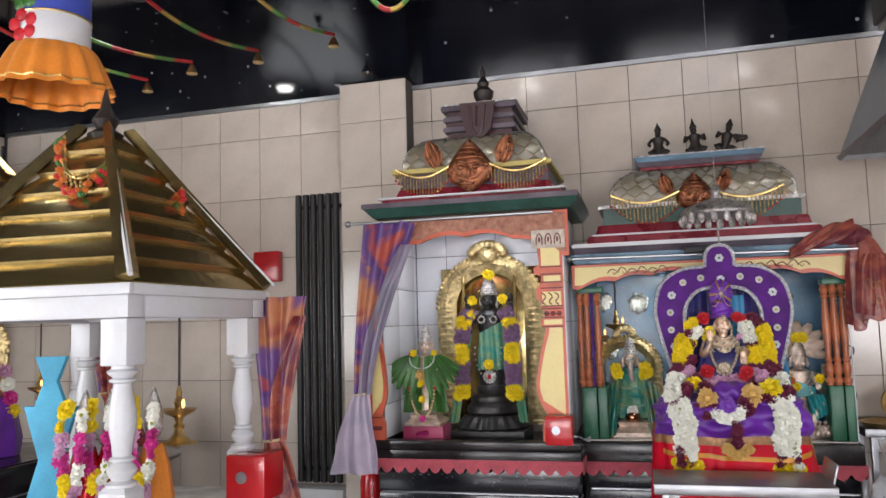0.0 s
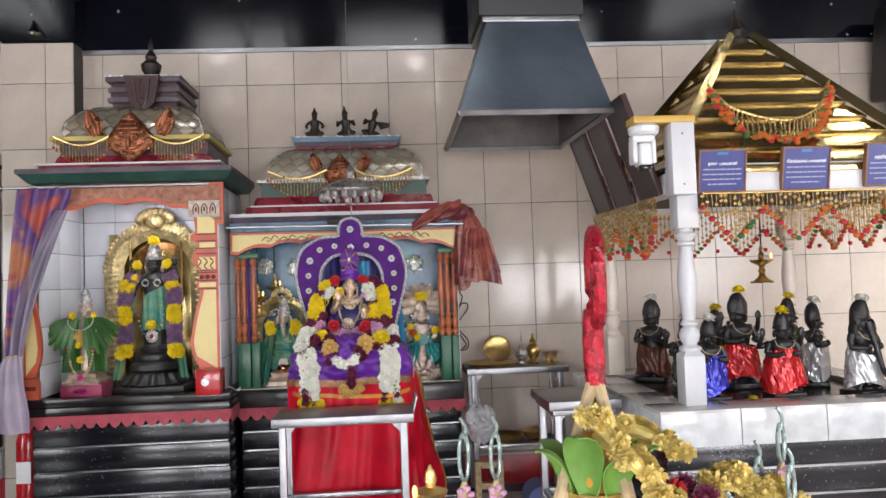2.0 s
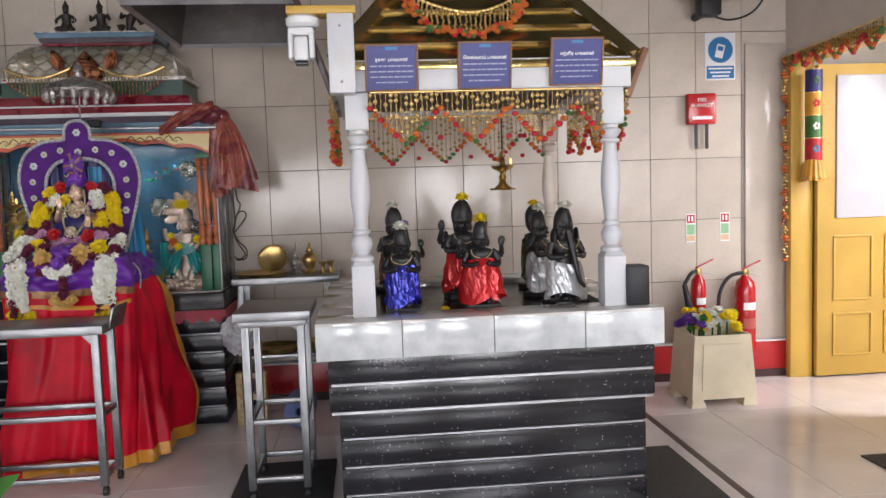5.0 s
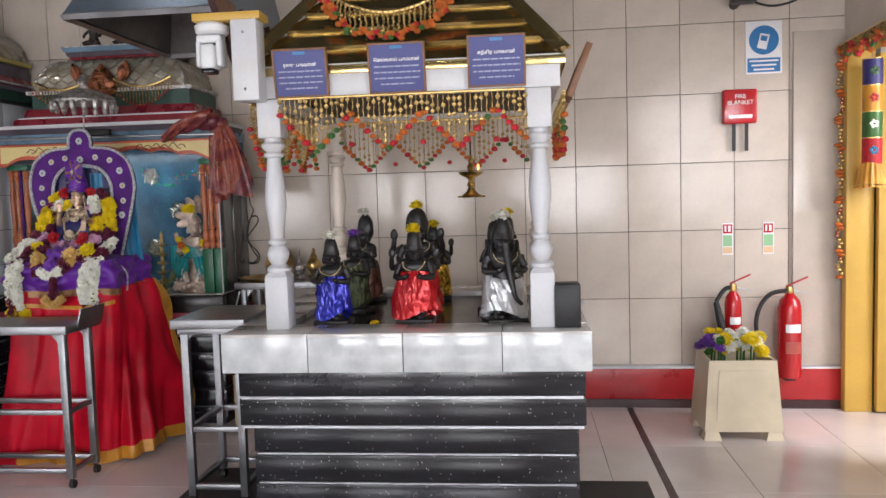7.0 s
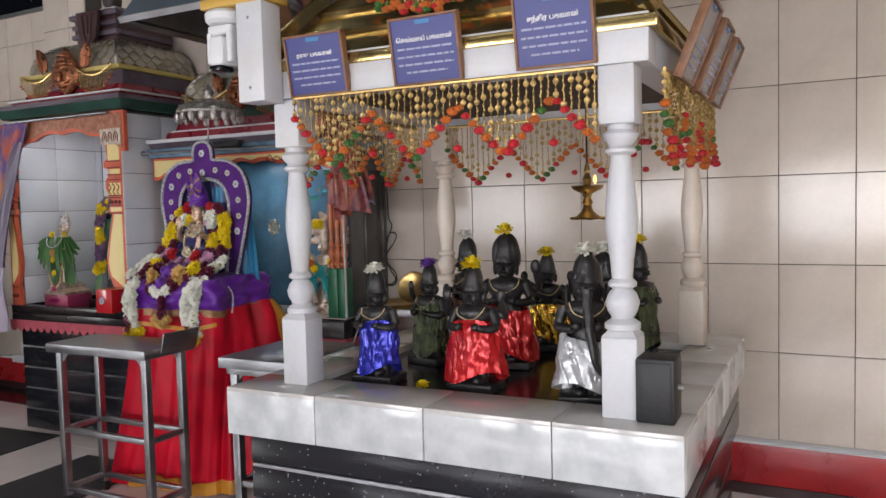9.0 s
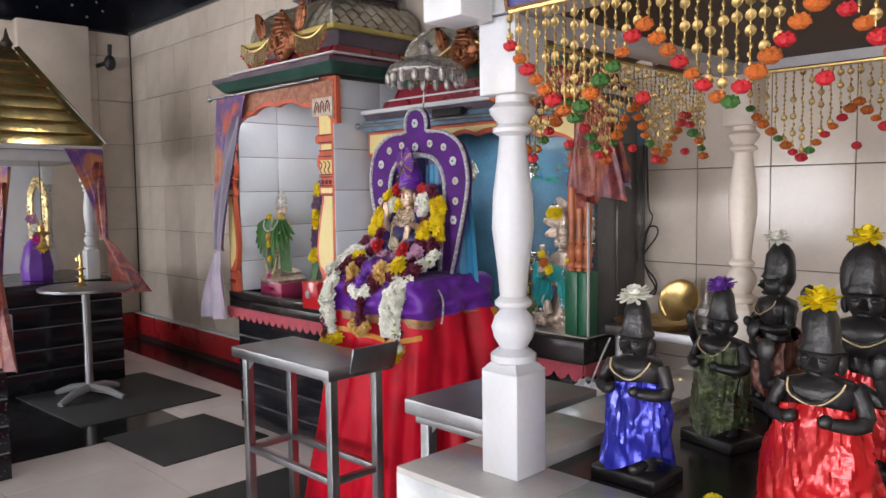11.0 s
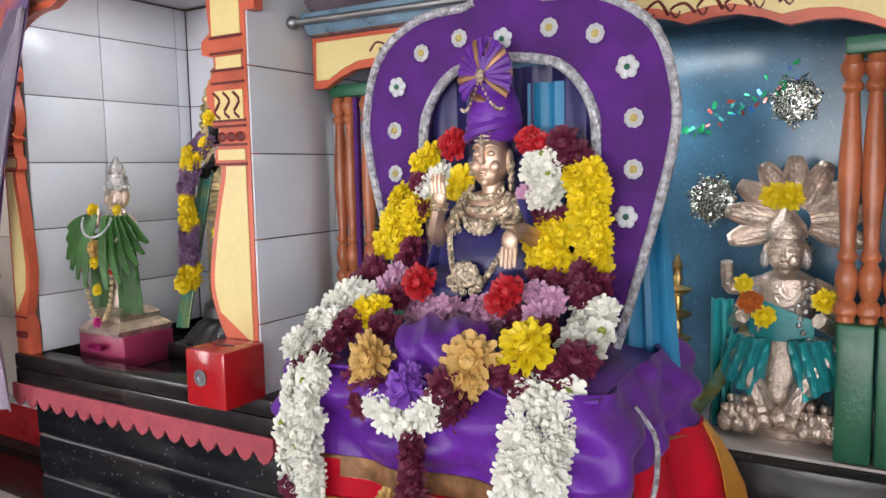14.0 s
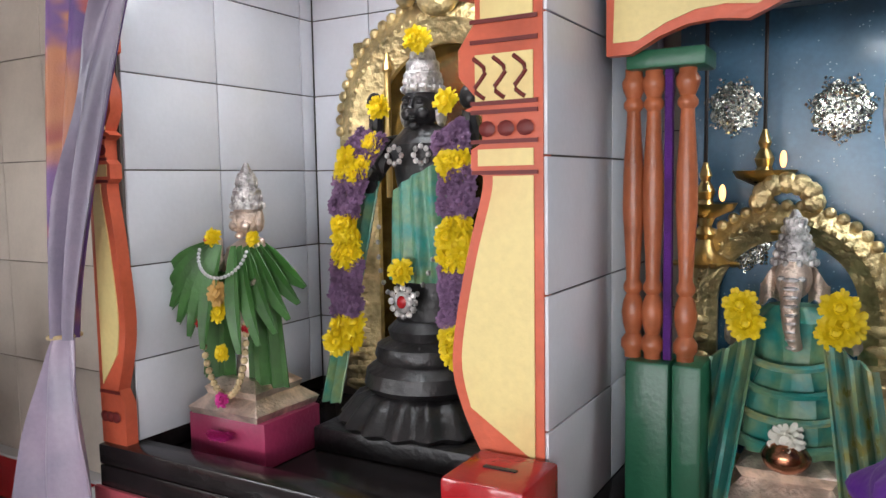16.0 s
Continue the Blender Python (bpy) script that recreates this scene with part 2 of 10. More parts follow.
FOILRED = mat("red_foil", (0.6, 0.012, 0.016), 0.2, 0.3, var=0.2, bump=0.2, grain=35)
FOILSILVER = mat("silver_foil", (0.62, 0.63, 0.65), 0.3, 0.5, var=0.2, bump=0.2, grain=30)
FOILGOLD = mat("gold_foil", (0.7, 0.42, 0.06), 0.2, 0.9, var=0.2, bump=0.6, grain=30)
FOILBROWN = mat("brown_foil", (0.14, 0.05, 0.035), 0.3, 0.5, var=0.25, bump=0.5, grain=30)
FOILGREEN = mat("green_black_foil", (0.1, 0.13, 0.05), 0.3, 0.5, var=0.5, scale=22, bump=0.5, second=(0.012, 0.012, 0.012), mix=0.5)
BLACKPLASTIC = mat("black_plastic", (0.012, 0.012, 0.014), 0.5, bump=0.15)
WHITEPLASTIC = mat("white_plastic", (0.72, 0.73, 0.74), 0.35, var=0.04)
GREYPLASTIC = mat("grey_plastic", (0.3, 0.3, 0.31), 0.4)
LENSBLACK = mat("black_glass", (0.01, 0.01, 0.012), 0.06)
REDBOX = mat("red_enamel", (0.5, 0.012, 0.018), 0.22, var=0.1, coat=0.3)
SIGNBLUE = mat("blue_sign", (0.026, 0.035, 0.2), 0.35, var=0.06)
SIGNCYAN = mat("sign_blue_disc", (0.02, 0.17, 0.42), 0.35, var=0.05)
SIGNWHITE = mat("white_print", (0.8, 0.8, 0.82), 0.5, var=0.02)
WOODFRAME = mat("wood_frame", (0.25, 0.11, 0.05), 0.45, var=0.2, scale=20)
SHADEDWOOD = mat("shaded_wood_board", (0.06, 0.03, 0.018), 0.55, var=0.25, scale=12)
CREAMPLASTIC = mat("cream_plastic", (0.72, 0.62, 0.45), 0.42, var=0.06)
LEAFGREEN = mat("leaf_green", (0.05, 0.17, 0.03), 0.4, var=0.25, scale=12, rnd=0.2)
LEAFLIGHT = mat("pale_leaf_green", (0.2, 0.42, 0.07), 0.4, var=0.2, scale=8, rnd=0.2)
FL_WHITE = mat("white_petals", (0.88, 0.87, 0.78), 0.6, var=0.08, scale=30, rnd=0.06, bump=0.1)
FL_EYE = mat("green_flower_eye", (0.35, 0.42, 0.05), 0.7, var=0.2, bump=0.4)
FL_YELLOW = mat("yellow_petals", (0.92, 0.7, 0.01), 0.55, var=0.12, scale=30, rnd=0.1)
FL_MAROON = mat("maroon_petals", (0.17, 0.012, 0.05), 0.6, var=0.25, scale=30, rnd=0.2)
FL_CREAM = mat("apricot_petals", (0.74, 0.46, 0.14), 0.55, var=0.15, scale=30, rnd=0.15)
FL_PINK = mat("mauve_petals", (0.66, 0.35, 0.53), 0.6, var=0.18, scale=30, rnd=0.15)
FL_RED = mat("red_petals", (0.55, 0.01, 0.02), 0.55, var=0.2, scale=30, rnd=0.1)
FL_PURPLE = mat("purple_petals", (0.24, 0.07, 0.5), 0.6, var=0.2, scale=30, rnd=0.15)
FL_LILAC = mat("lilac_petals", (0.36, 0.2, 0.38), 0.7, var=0.4, scale=70, rnd=0.2)
FL_MAGENTA = mat("magenta_petals", (0.68, 0.04, 0.3), 0.55, var=0.15, rnd=0.1)
FL_ORANGE = mat("orange_pompom", (0.72, 0.17, 0.02), 0.7, var=0.2, rnd=0.2, bump=0.5)
FL_GOLD = mat("gold_leaf_petals", (0.86, 0.66, 0.2), 0.36, 0.15, var=0.25, scale=25, rnd=0.25)
OLDGOLD = mat("old_gold_beads", (0.46, 0.31, 0.12), 0.36, 0.9, var=0.3, scale=60)
FADEDPRINT = mat("faded_print", (0.36, 0.38, 0.55), 0.5, var=0.1)
GLOW = mat("lamp_glow", (1.0, 0.97, 0.92), 0.5, emit=14.0)
FLAME = mat("flame_glow", (1.0, 0.5, 0.16), 0.5, emit=2.4)
STRAW = mat("straw", (0.62, 0.47, 0.26), 0.7, var=0.2, scale=40)
COPPER = mat("copper", (0.6, 0.25, 0.14), 0.25, 1.0, var=0.2)
WHITEPOT = mat("white_glazed_pot", (0.76, 0.75, 0.73), 0.25, var=0.05)
REDWRAP = mat("red_tinsel_wrap", (0.5, 0.01, 0.03), 0.3, 0.3, var=0.3, scale=60, bump=0.8, grain=80)
GREENBEAD = mat("green_beads", (0.36, 0.46, 0.43), 0.25, 0.3, var=0.3, scale=60)
GOLDPRINT = mat("worn_gold_print", (0.42, 0.22, 0.06), 0.4, 0.3, var=0.3, scale=60)
CABLE = mat("black_cable", (0.015, 0.015, 0.016), 0.5)
BLUEPAPER = mat("blue_tissue", (0.16, 0.2, 0.42), 0.85, var=0.1)
BAGPLASTIC = mat("translucent_plastic_bag", (0.8, 0.82, 0.86), 0.3, trans=0.25, var=0.08)
PLASTER = mat("painted_plaster", (0.6, 0.56, 0.5), 0.7, var=0.06, scale=3)
SKIRTORANGE = mat("orange_cotton", (0.75, 0.24, 0.02), 0.65, sheen=0.3, var=0.15)
ROYALBLUE = mat("royal_blue_cotton", (0.03, 0.06, 0.4), 0.65, sheen=0.3, var=0.15)


# ---- mesh helpers ----
WORLD = {}


def bmn():
    return bmesh.new()


def box(bm, x0, x1, y0, y1, z0, z1, bev=0.0, mi=0, seg=2):
    vs = [bm.verts.new((x, y, z)) for z in (z0, z1) for y in (y0, y1) for x in (x0, x1)]
    fs = [bm.faces.new([vs[i] for i in f]) for f in ((0, 2, 3, 1), (4, 5, 7, 6), (0, 1, 5, 4), (1, 3, 7, 5), (3, 2, 6, 7), (2, 0, 4, 6))]
    for f in fs:
        f.material_index = mi
    if bev:
        es = list({e for f in fs for e in f.edges})
        r = bmesh.ops.bevel(bm, geom=es, offset=bev, segments=seg, affect="EDGES", profile=0.5)
        for f in r["faces"]:
            f.material_index = mi
    return vs


def lathe(bm, prof, seg=16, c=(0, 0, 0), mi=0, sx=1.0, sy=1.0, square=False, m=None, wob=0.0, lobes=0):
    rings = []
    if square:
        seg = 4
    for r, z in prof:
        ring = []
        for k in range(seg):
            a = 2 * math.pi * k / seg + (math.pi / 4 if square else 0)
            q = r * (1.4142 if square else 1) * (1 + (wob * math.cos(lobes * a) if lobes else 0))
            p = Vector((c[0] + q * sx * math.cos(a), c[1] + q * sy * math.sin(a), c[2] + z))
            ring.append(bm.verts.new(m @ p if m else p))
        rings.append(ring)
    for a, b in zip(rings, rings[1:]):
        for k in range(seg):
            f = bm.faces.new((a[k], a[(k + 1) % seg], b[(k + 1) % seg], b[k]))
            f.material_index = mi
    bm.faces.new(rings[0][::-1]).material_index = mi
    bm.faces.new(rings[-1]).material_index = mi


def tube(bm, pts, r, seg=8, mi=0, closed=False):
    pts = [Vector(p) for p in pts]
    rs = r if isinstance(r, (list, tuple)) else [r] * len(pts)
    rings = []
    n = len(pts)
    up = Vector((0.12, 0.3, 1)).normalized()
    for i, p in enumerate(pts):
        a, b = (pts[i - 1], pts[(i + 1) % n]) if closed else (pts[max(0, i - 1)], pts[min(n - 1, i + 1)])
        d = (b - a).normalized()
        s = d.cross(up)
        if s.length < 0.05:
            s = d.cross(Vector((1, 0, 0)))
        s.normalize()
        u = s.cross(d)
        rings.append([bm.verts.new(p + rs[i] * (math.cos(2 * math.pi * k / seg) * s + math.sin(2 * math.pi * k / seg) * u)) for k in range(seg)])
    pairs = list(zip(rings, rings[1:])) + ([(rings[-1], rings[0])] if closed else [])
    for a, b in pairs:
        for k in range(seg):
            bm.faces.new((a[k], a[(k + 1) % seg], b[(k + 1) % seg], b[k])).material_index = mi
    if not closed:
        bm.faces.new(rings[0][::-1]).material_index = mi
        bm.faces.new(rings[-1]).material_index = mi


def ell(bm, c, r, seg=12, rings=8, mi=0, m=None):
    r = (r, r, r) if isinstance(r, (int, float)) else r
    grid = []
    top, bot = None, None
    for i in range(1, rings):
        a = math.pi * i / rings
        row = []
        for k in range(seg):
            b = 2 * math.pi * k / seg
            p = Vector((r[0] * math.sin(a) * math.cos(b), r[1] * math.sin(a) * math.sin(b), r[2] * math.cos(a)))
            row.append(bm.verts.new((m @ p if m else p) + Vector(c)))
        grid.append(row)
    for z, name in ((r[2], "t"), (-r[2], "b")):
        p = Vector((0, 0, z))
        v = bm.verts.new((m @ p if m else p) + Vector(c))
        if name == "t":
            top = v
        else:
            bot = v
    for a, b in zip(grid, grid[1:]):
        for k in range(seg):
            bm.faces.new((a[k], b[k], b[(k + 1) % seg], a[(k + 1) % seg])).material_index = mi
    for k in range(seg):
        bm.faces.new((top, grid[0][k], grid[0][(k + 1) % seg])).material_index = mi
        bm.faces.new((bot, grid[-1][(k + 1) % seg], grid[-1][k])).material_index = mi


def prism(bm, poly, y0, y1, plane="xz", mi=0):
    def at(p, d):
        return {"xz": (p[0], d, p[1]), "xy": (p[0], p[1], d), "yz": (d, p[0], p[1])}[plane]
    a = [bm.verts.new(at(p, y0)) for p in poly]
    b = [bm.verts.new(at(p, y1)) for p in poly]
    n = len(poly)
    fs = [bm.faces.new(a), bm.faces.new(b[::-1])]
    for k in range(n):
        fs.append(bm.faces.new((a[(k + 1) % n], a[k], b[k], b[(k + 1) % n])))
    for f in fs:
        f.material_index = mi
    bm.normal_update()
    bmesh.ops.triangulate(bm, faces=fs[:2])


def sheet(bm, fn, nu, nv, thick=0.004, mi=0, mi_back=None):
    grid = [[Vector(fn(i / nu, j / nv)) for j in range(nv + 1)] for i in range(nu + 1)]
    lay = ([], [])
    for i in range(nu + 1):
        rows = ([], [])
        for j in range(nv + 1):
            du = grid[min(nu, i + 1)][j] - grid[max(0, i - 1)][j]
            dv = grid[i][min(nv, j + 1)] - grid[i][max(0, j - 1)]
            nn = du.cross(dv)
            nn = nn.normalized() if nn.length > 1e-9 else Vector((0, -1, 0))
            rows[0].append(bm.verts.new(grid[i][j] + nn * thick / 2))
            rows[1].append(bm.verts.new(grid[i][j] - nn * thick / 2))
        lay[0].append(rows[0])
        lay[1].append(rows[1])
    mb = mi if mi_back is None else mi_back
    for i in range(nu):
        for j in range(nv):
            a, b = lay
            bm.faces.new((a[i][j], a[i + 1][j], a[i + 1][j + 1], a[i][j + 1])).material_index = mi
            bm.faces.new((b[i][j + 1], b[i + 1][j + 1], b[i + 1][j], b[i][j])).material_index = mb
    for i in range(nu):
        for j in (0, nv):
            bm.faces.new((lay[0][i][j], lay[1][i][j], lay[1][i + 1][j], lay[0][i + 1][j])).material_index = mi
    for j in range(nv):
        for i in (0, nu):
            bm.faces.new((lay[0][i][j], lay[0][i][j + 1], lay[1][i][j + 1], lay[1][i][j])).material_index = mi


def wpos(ob):
    return WORLD.get(ob.name, Matrix.Identity(4))


def mesh_of(name, bm, mats, angle=38):
    bmesh.ops.recalc_face_normals(bm, faces=bm.faces[:])
    me = bpy.data.meshes.new(name)
    bm.to_mesh(me)
    bm.free()
    for m in (mats if isinstance(mats, (list, tuple)) else [mats]):
        me.materials.append(m)
    me.polygons.foreach_set("use_smooth", [True] * len(me.polygons))
    me.set_sharp_from_angle(angle=radians(angle))
    return me


def part(name, bm, material, parent, label="", angle=38):
    """One mesh, given in world coordinates, under a thing or a part."""
    me = mesh_of(name, bm, material, angle)
    me.transform(wpos(parent).inverted())
    ob = new(name, me)
    ob.parent = parent
    WORLD[ob.name] = wpos(parent)
    return tagged(ob, label)


def piece(name, me, parent, m):
    """An object on shared mesh data under parent, at the world pose m."""
    ob = new(name, me)
    ob.parent = parent
    ob.matrix_basis = wpos(parent).inverted() @ m
    return ob


def thing(name, at, label, category, group="", kind=""):
    ob = new(name)
    ob.empty_display_size = 0.05
    m = Matrix.Translation(at)
    ob.matrix_basis = m
    WORLD[ob.name] = m
    return tagged(ob, label, category, group, kind)


def solo(name, bm, material, at, label, category="", group="", kind="", angle=38):
    """A thing that is one mesh, given in world coordinates, with its origin at its base."""
    me = mesh_of(name, bm, material, angle)
    m = Matrix.Translation(at)
    me.transform(m.inverted())
    ob = new(name, me)
    ob.matrix_basis = m
    WORLD[ob.name] = m
    return tagged(ob, label, category, group, kind)


def lerp(a, b, t):
    return Vector(a) + (Vector(b) - Vector(a)) * t


def curve_pts(ctrl, n):
    """A smooth line through the control points."""
    c = [Vector(p) for p in ctrl]
    out = []
    for i in range(n + 1):
        s = i / n * (len(c) - 1)
        k = min(int(s), len(c) - 2)
        f = s - k
        p0, p1, p2, p3 = c[max(0, k - 1)], c[k], c[k + 1], c[min(len(c) - 1, k + 2)]
        out.append(0.5 * (2 * p1 + (p2 - p0) * f + (2 * p0 - 5 * p1 + 4 * p2 - p3) * f * f + (3 * p1 - p0 - 3 * p2 + p3) * f ** 3))
    return out


# ---- the room ----
SLOPE = 0.025
ROOM = pose(0, 4.53, 0, 0, 0, -math.degrees(math.atan(SLOPE)))


def on_wall(x, y, z):
    """A point x along the back wall, y in front of it (negative towards the room), z up."""
    return ROOM @ Vector((x, y, z))


def room_box(name, x0, x1, y0, y1, z0, z1, material, label, bev=0.0):
    bm = bmn()
    box(bm, x0, x1, y0, y1, z0, z1, bev)
    ob = new(name, mesh_of(name, bm, material))
    ob.matrix_basis = ROOM
    WORLD[ob.name] = ROOM
    return tagged(ob, label, kind="structure")


wall_north = room_box("wall_north", -4.8, 4.7, 0.012, 0.2, 0, 2.86, GROUT, "cream glazed tile wall with dark grout lines")
room_box("wall_north_fascia", -4.8, 4.7, 0.0, 0.2, 2.885, CEIL, BLACKGLOSS, "black glossy panel above the tiled wall")
room_box("trim", -4.57, 4.6, -0.012, 0.02, 2.86, 2.886, CHROME, "thin metal trim along the top of the tiles")
wall_west = room_box("wall_west", -4.82, -4.6, -9.0, 0.012, 0, 2.86, GROUT, "cream tiled side wall")
room_box("wall_west_fascia", -4.82, -4.6, -9.0, 0.0, 2.885, CEIL, BLACKGLOSS, "black glossy panel above the tiled side wall")
floor = solo("floor", bmn(), FLOORTILE, (0, 0, 0), "polished cream marble tile floor", kind="structure")
bm = bmn()
box(bm, -5.0, 7.0, -4.3, 5.0, -0.12, -0.004)
floor.data = mesh_of("floor", bm, GROUT)
bm = bmn()
box(bm, -5.0, 7.0, -4.3, 5.0, CEIL, CEIL + 0.1)
solo("ceiling", bm, BLACKGLOSS, (0, 0, CEIL), "black glossy ceiling with small recessed lights", kind="structure")
# east wall with the doorway, its far jamb near the corner
bm = bmn()
box(bm, 4.5, 4.6, -4.2, 3.38, 0, CEIL)
box(bm, 4.5, 4.6, 4.36, 4.7, 0, CEIL)
box(bm, 4.5, 4.6, 3.38, 4.36, 2.08, CEIL)
solo("wall_east", bm, WALLTILE, (4.6, 0, 0), "cream tiled wall with a doorway", kind="structure")
bm = bmn()
box(bm, 4.75, 6.9, 4.6, 4.75, 0, CEIL)
box(bm, 6.8, 6.95, 1.5, 4.6, 0, CEIL)
box(bm, 4.75, 6.9, 1.4, 1.5, 0, CEIL)
solo("wall_lobby", bm, PLASTER, (5.8, 4.6, 0), "plain painted wall of the lobby behind the door", kind="structure")
# south wall with three windows
bm = bmn()
box(bm, -4.9, 4.75, -4.15, -4.0, 0, 0.95)
box(bm, -4.9, 4.75, -4.15, -4.0, 2.55, CEIL)
for a, b in ((-4.9, -3.1), (-1.3, -0.5), (1.3, 2.1), (3.9, 4.75)):
    box(bm, a, b, -4.15, -4.0, 0.95, 2.55)
solo("wall_south", bm, PLASTER, (0, -4.05, 0), "plain wall with three windows", kind="structure")
# red skirting along the back and west walls
for x0, x1 in ((-4.6, -1.81), (0.98, 4.5)):
    room_box("baseboard", x0, x1, -0.05, 0.012, 0.05, 0.235, REDPAINT, "glossy red painted skirting", 0.004)
    room_box("baseboard", x0, x1, -0.055, 0.012, 0, 0.05, DARKTRIM, "dark skirting foot")
    room_box("trim", x0, x1, -0.056, 0.012, 0.235, 0.247, WHITEPAINT, "thin white trim above the skirting")
room_box("baseboard", -4.6, -4.55, -9.0, -0.057, 0.0, 0.235, REDPAINT, "glossy red painted skirting")
room_box("wall_boxing", 4.222, 4.5, -0.022, 0.011, 0.247, 2.16, WALLTILE, "shallow tiled pipe boxing beside the doorway", 0.003)
room_box("wall_pilaster", -4.598, -4.44, -1.0, -0.42, 0, 2.86, WALLTILE, "tiled pilaster on the side wall", 0.003)
room_box("floor_border", -4.54, -1.42, -0.36, -0.058, 0.0004, 0.0035, FLOORDARK, "dark tile border along the foot of the wall")
# wall pillar
bm = bmn()
box(bm, -1.80, -1.36, -0.13, 0.012, 0, 2.9)
pillar = new("wall_pillar", mesh_of("wall_pillar", bm, GROUT))
pillar.matrix_basis = ROOM
WORLD[pillar.name] = ROOM
tagged(pillar, "tiled pillar standing out of the back wall", kind="structure")
room_box("wall_pillar_fascia", -1.83, -1.34, -0.16, 0.0, 2.905, CEIL, BLACKGLOSS, "black glossy cladding over the pillar")
# ---- shared builders ----
def slat_base(name, x0, x1, y0, y1, z0, z1, n, label, inset=0.0, category="shrine base"):
    """A plinth of black granite boards with steel strips let in between."""
    th = thing("granite_plinth", ((x0 + x1) / 2, (y0 + y1) / 2, z0), label, category)
    bm = bmn()
    box(bm, x0 + 0.02, x1 - 0.02, y0 + 0.02, y1 - 0.02, z0, z1 - 0.002)
    part("core", bm, BLACKSTONE, th)
    h = (z1 - z0) / n
    for k in range(n):
        a, b = z0 + k * h, z0 + (k + 1) * h
        bm = bmn()
        box(bm, x0, x1, y0, y1, a + 0.004, b - 0.008, 0.004)
        part("granite_board", bm, GRANITE, th)
        if k:
            bm = bmn()
            box(bm, x0 + 0.012, x1 - 0.012, y0 + 0.001, y1 - 0.001, a - 0.006, a + 0.001)
            part("steel_strip", bm, CHROME, th)
    return th


def scallops(parent, x0, x1, y, z1, h, n, side=None):
    poly = [(x0, z1), (x0, z1 - h * 0.6)]
    for k in range(n):
        a = x0 + (x1 - x0) * k / n
        w = (x1 - x0) / n
        for f in (0.25, 0.5, 0.75):
            poly.append((a + w * f, z1 - h * (0.6 + 0.4 * math.sin(math.pi * f))))
        poly.append((a + w, z1 - h * 0.55))
    poly.append((x1, z1))
    bm = bmn()
    if side is None:
        prism(bm, poly, y - 0.008, y)
    else:
        prism(bm, poly, y, y + 0.008, "yz")
    return part("scalloped_trim", bm, PINKTRIM, parent, "pink scalloped cloth edging")


FLOWERS = {}


def flower_mesh(material, layers=4, petals=13, daisy=False):
    """A domed chrysanthemum of narrow petals; a daisy is flat with a green eye."""
    key = (material.name, layers, petals, daisy)
    if key in FLOWERS:
        return FLOWERS[key]
    rng = random.Random(len(FLOWERS) + 3)
    bm = bmn()
    rings = ((0.02, 1.0, 16), (0.3, 0.95, 14), (0.55, 0.8, 11)) if daisy else ((-0.15, 1.0, 17), (0.12, 1.0, 17), (0.38, 0.97, 15), (0.66, 0.92, 13), (0.95, 0.88, 11), (1.25, 0.84, 7))
    for L, (elev, rad, count) in enumerate(rings):
        for k in range(count):
            a = 2 * math.pi * (k + 0.5 * L + rng.uniform(-0.3, 0.3)) / count
            e = elev + rng.uniform(-0.22, 0.22)
            r = rad * rng.uniform(0.76, 1.12)
            out = Vector((math.cos(a) * math.cos(e), math.sin(a) * math.cos(e), math.sin(e) * 0.8))
            side = Vector((-math.sin(a), math.cos(a), 0)) * ((0.19 if daisy else 0.145) * rng.uniform(0.8, 1.2))
            up = Vector((-math.cos(a) * math.sin(e), -math.sin(a) * math.sin(e), math.cos(e)))
            v = [bm.verts.new(p) for p in (out * 0.2, out * (0.62 * r) - side + up * 0.07, out * (0.66 * r) - up * 0.02, out * (0.62 * r) + side + up * 0.07, out * (0.93 * r) - side * 0.85 + up * 0.05, out * (0.93 * r) + side * 0.85 + up * 0.05, out * (1.0 * r) + up * 0.02)]
            for f in ((0, 1, 2), (0, 2, 3), (1, 4, 2), (4, 6, 2), (6, 5, 2), (5, 3, 2)):
                bm.faces.new([v[i] for i in f])
    ell(bm, (0, 0, 0.2), (0.26, 0.26, 0.4) if daisy else (0.4, 0.4, 0.34), 8, 5, mi=1 if daisy else 0)
    me = mesh_of("flower", bm, [material, FL_EYE] if daisy else material, 60)
    FLOWERS[key] = me
    return me


def put_flower(parent, material, at, facing, r, rng, layers=4, petals=13):
    d = Vector(facing).normalized()
    q = d.to_track_quat("Z", "Y").to_matrix().to_4x4()
    m = Matrix.Translation(at) @ q @ Matrix.Rotation(rng.uniform(0, 6.28), 4, "Z") @ Matrix.Diagonal((r, r, r * rng.uniform(0.8, 1.1), 1))
    return piece("flower", flower_mesh(material, rng.choice((1, 2)), 0, material is FL_WHITE and rng.random() < 0.12), parent, m)


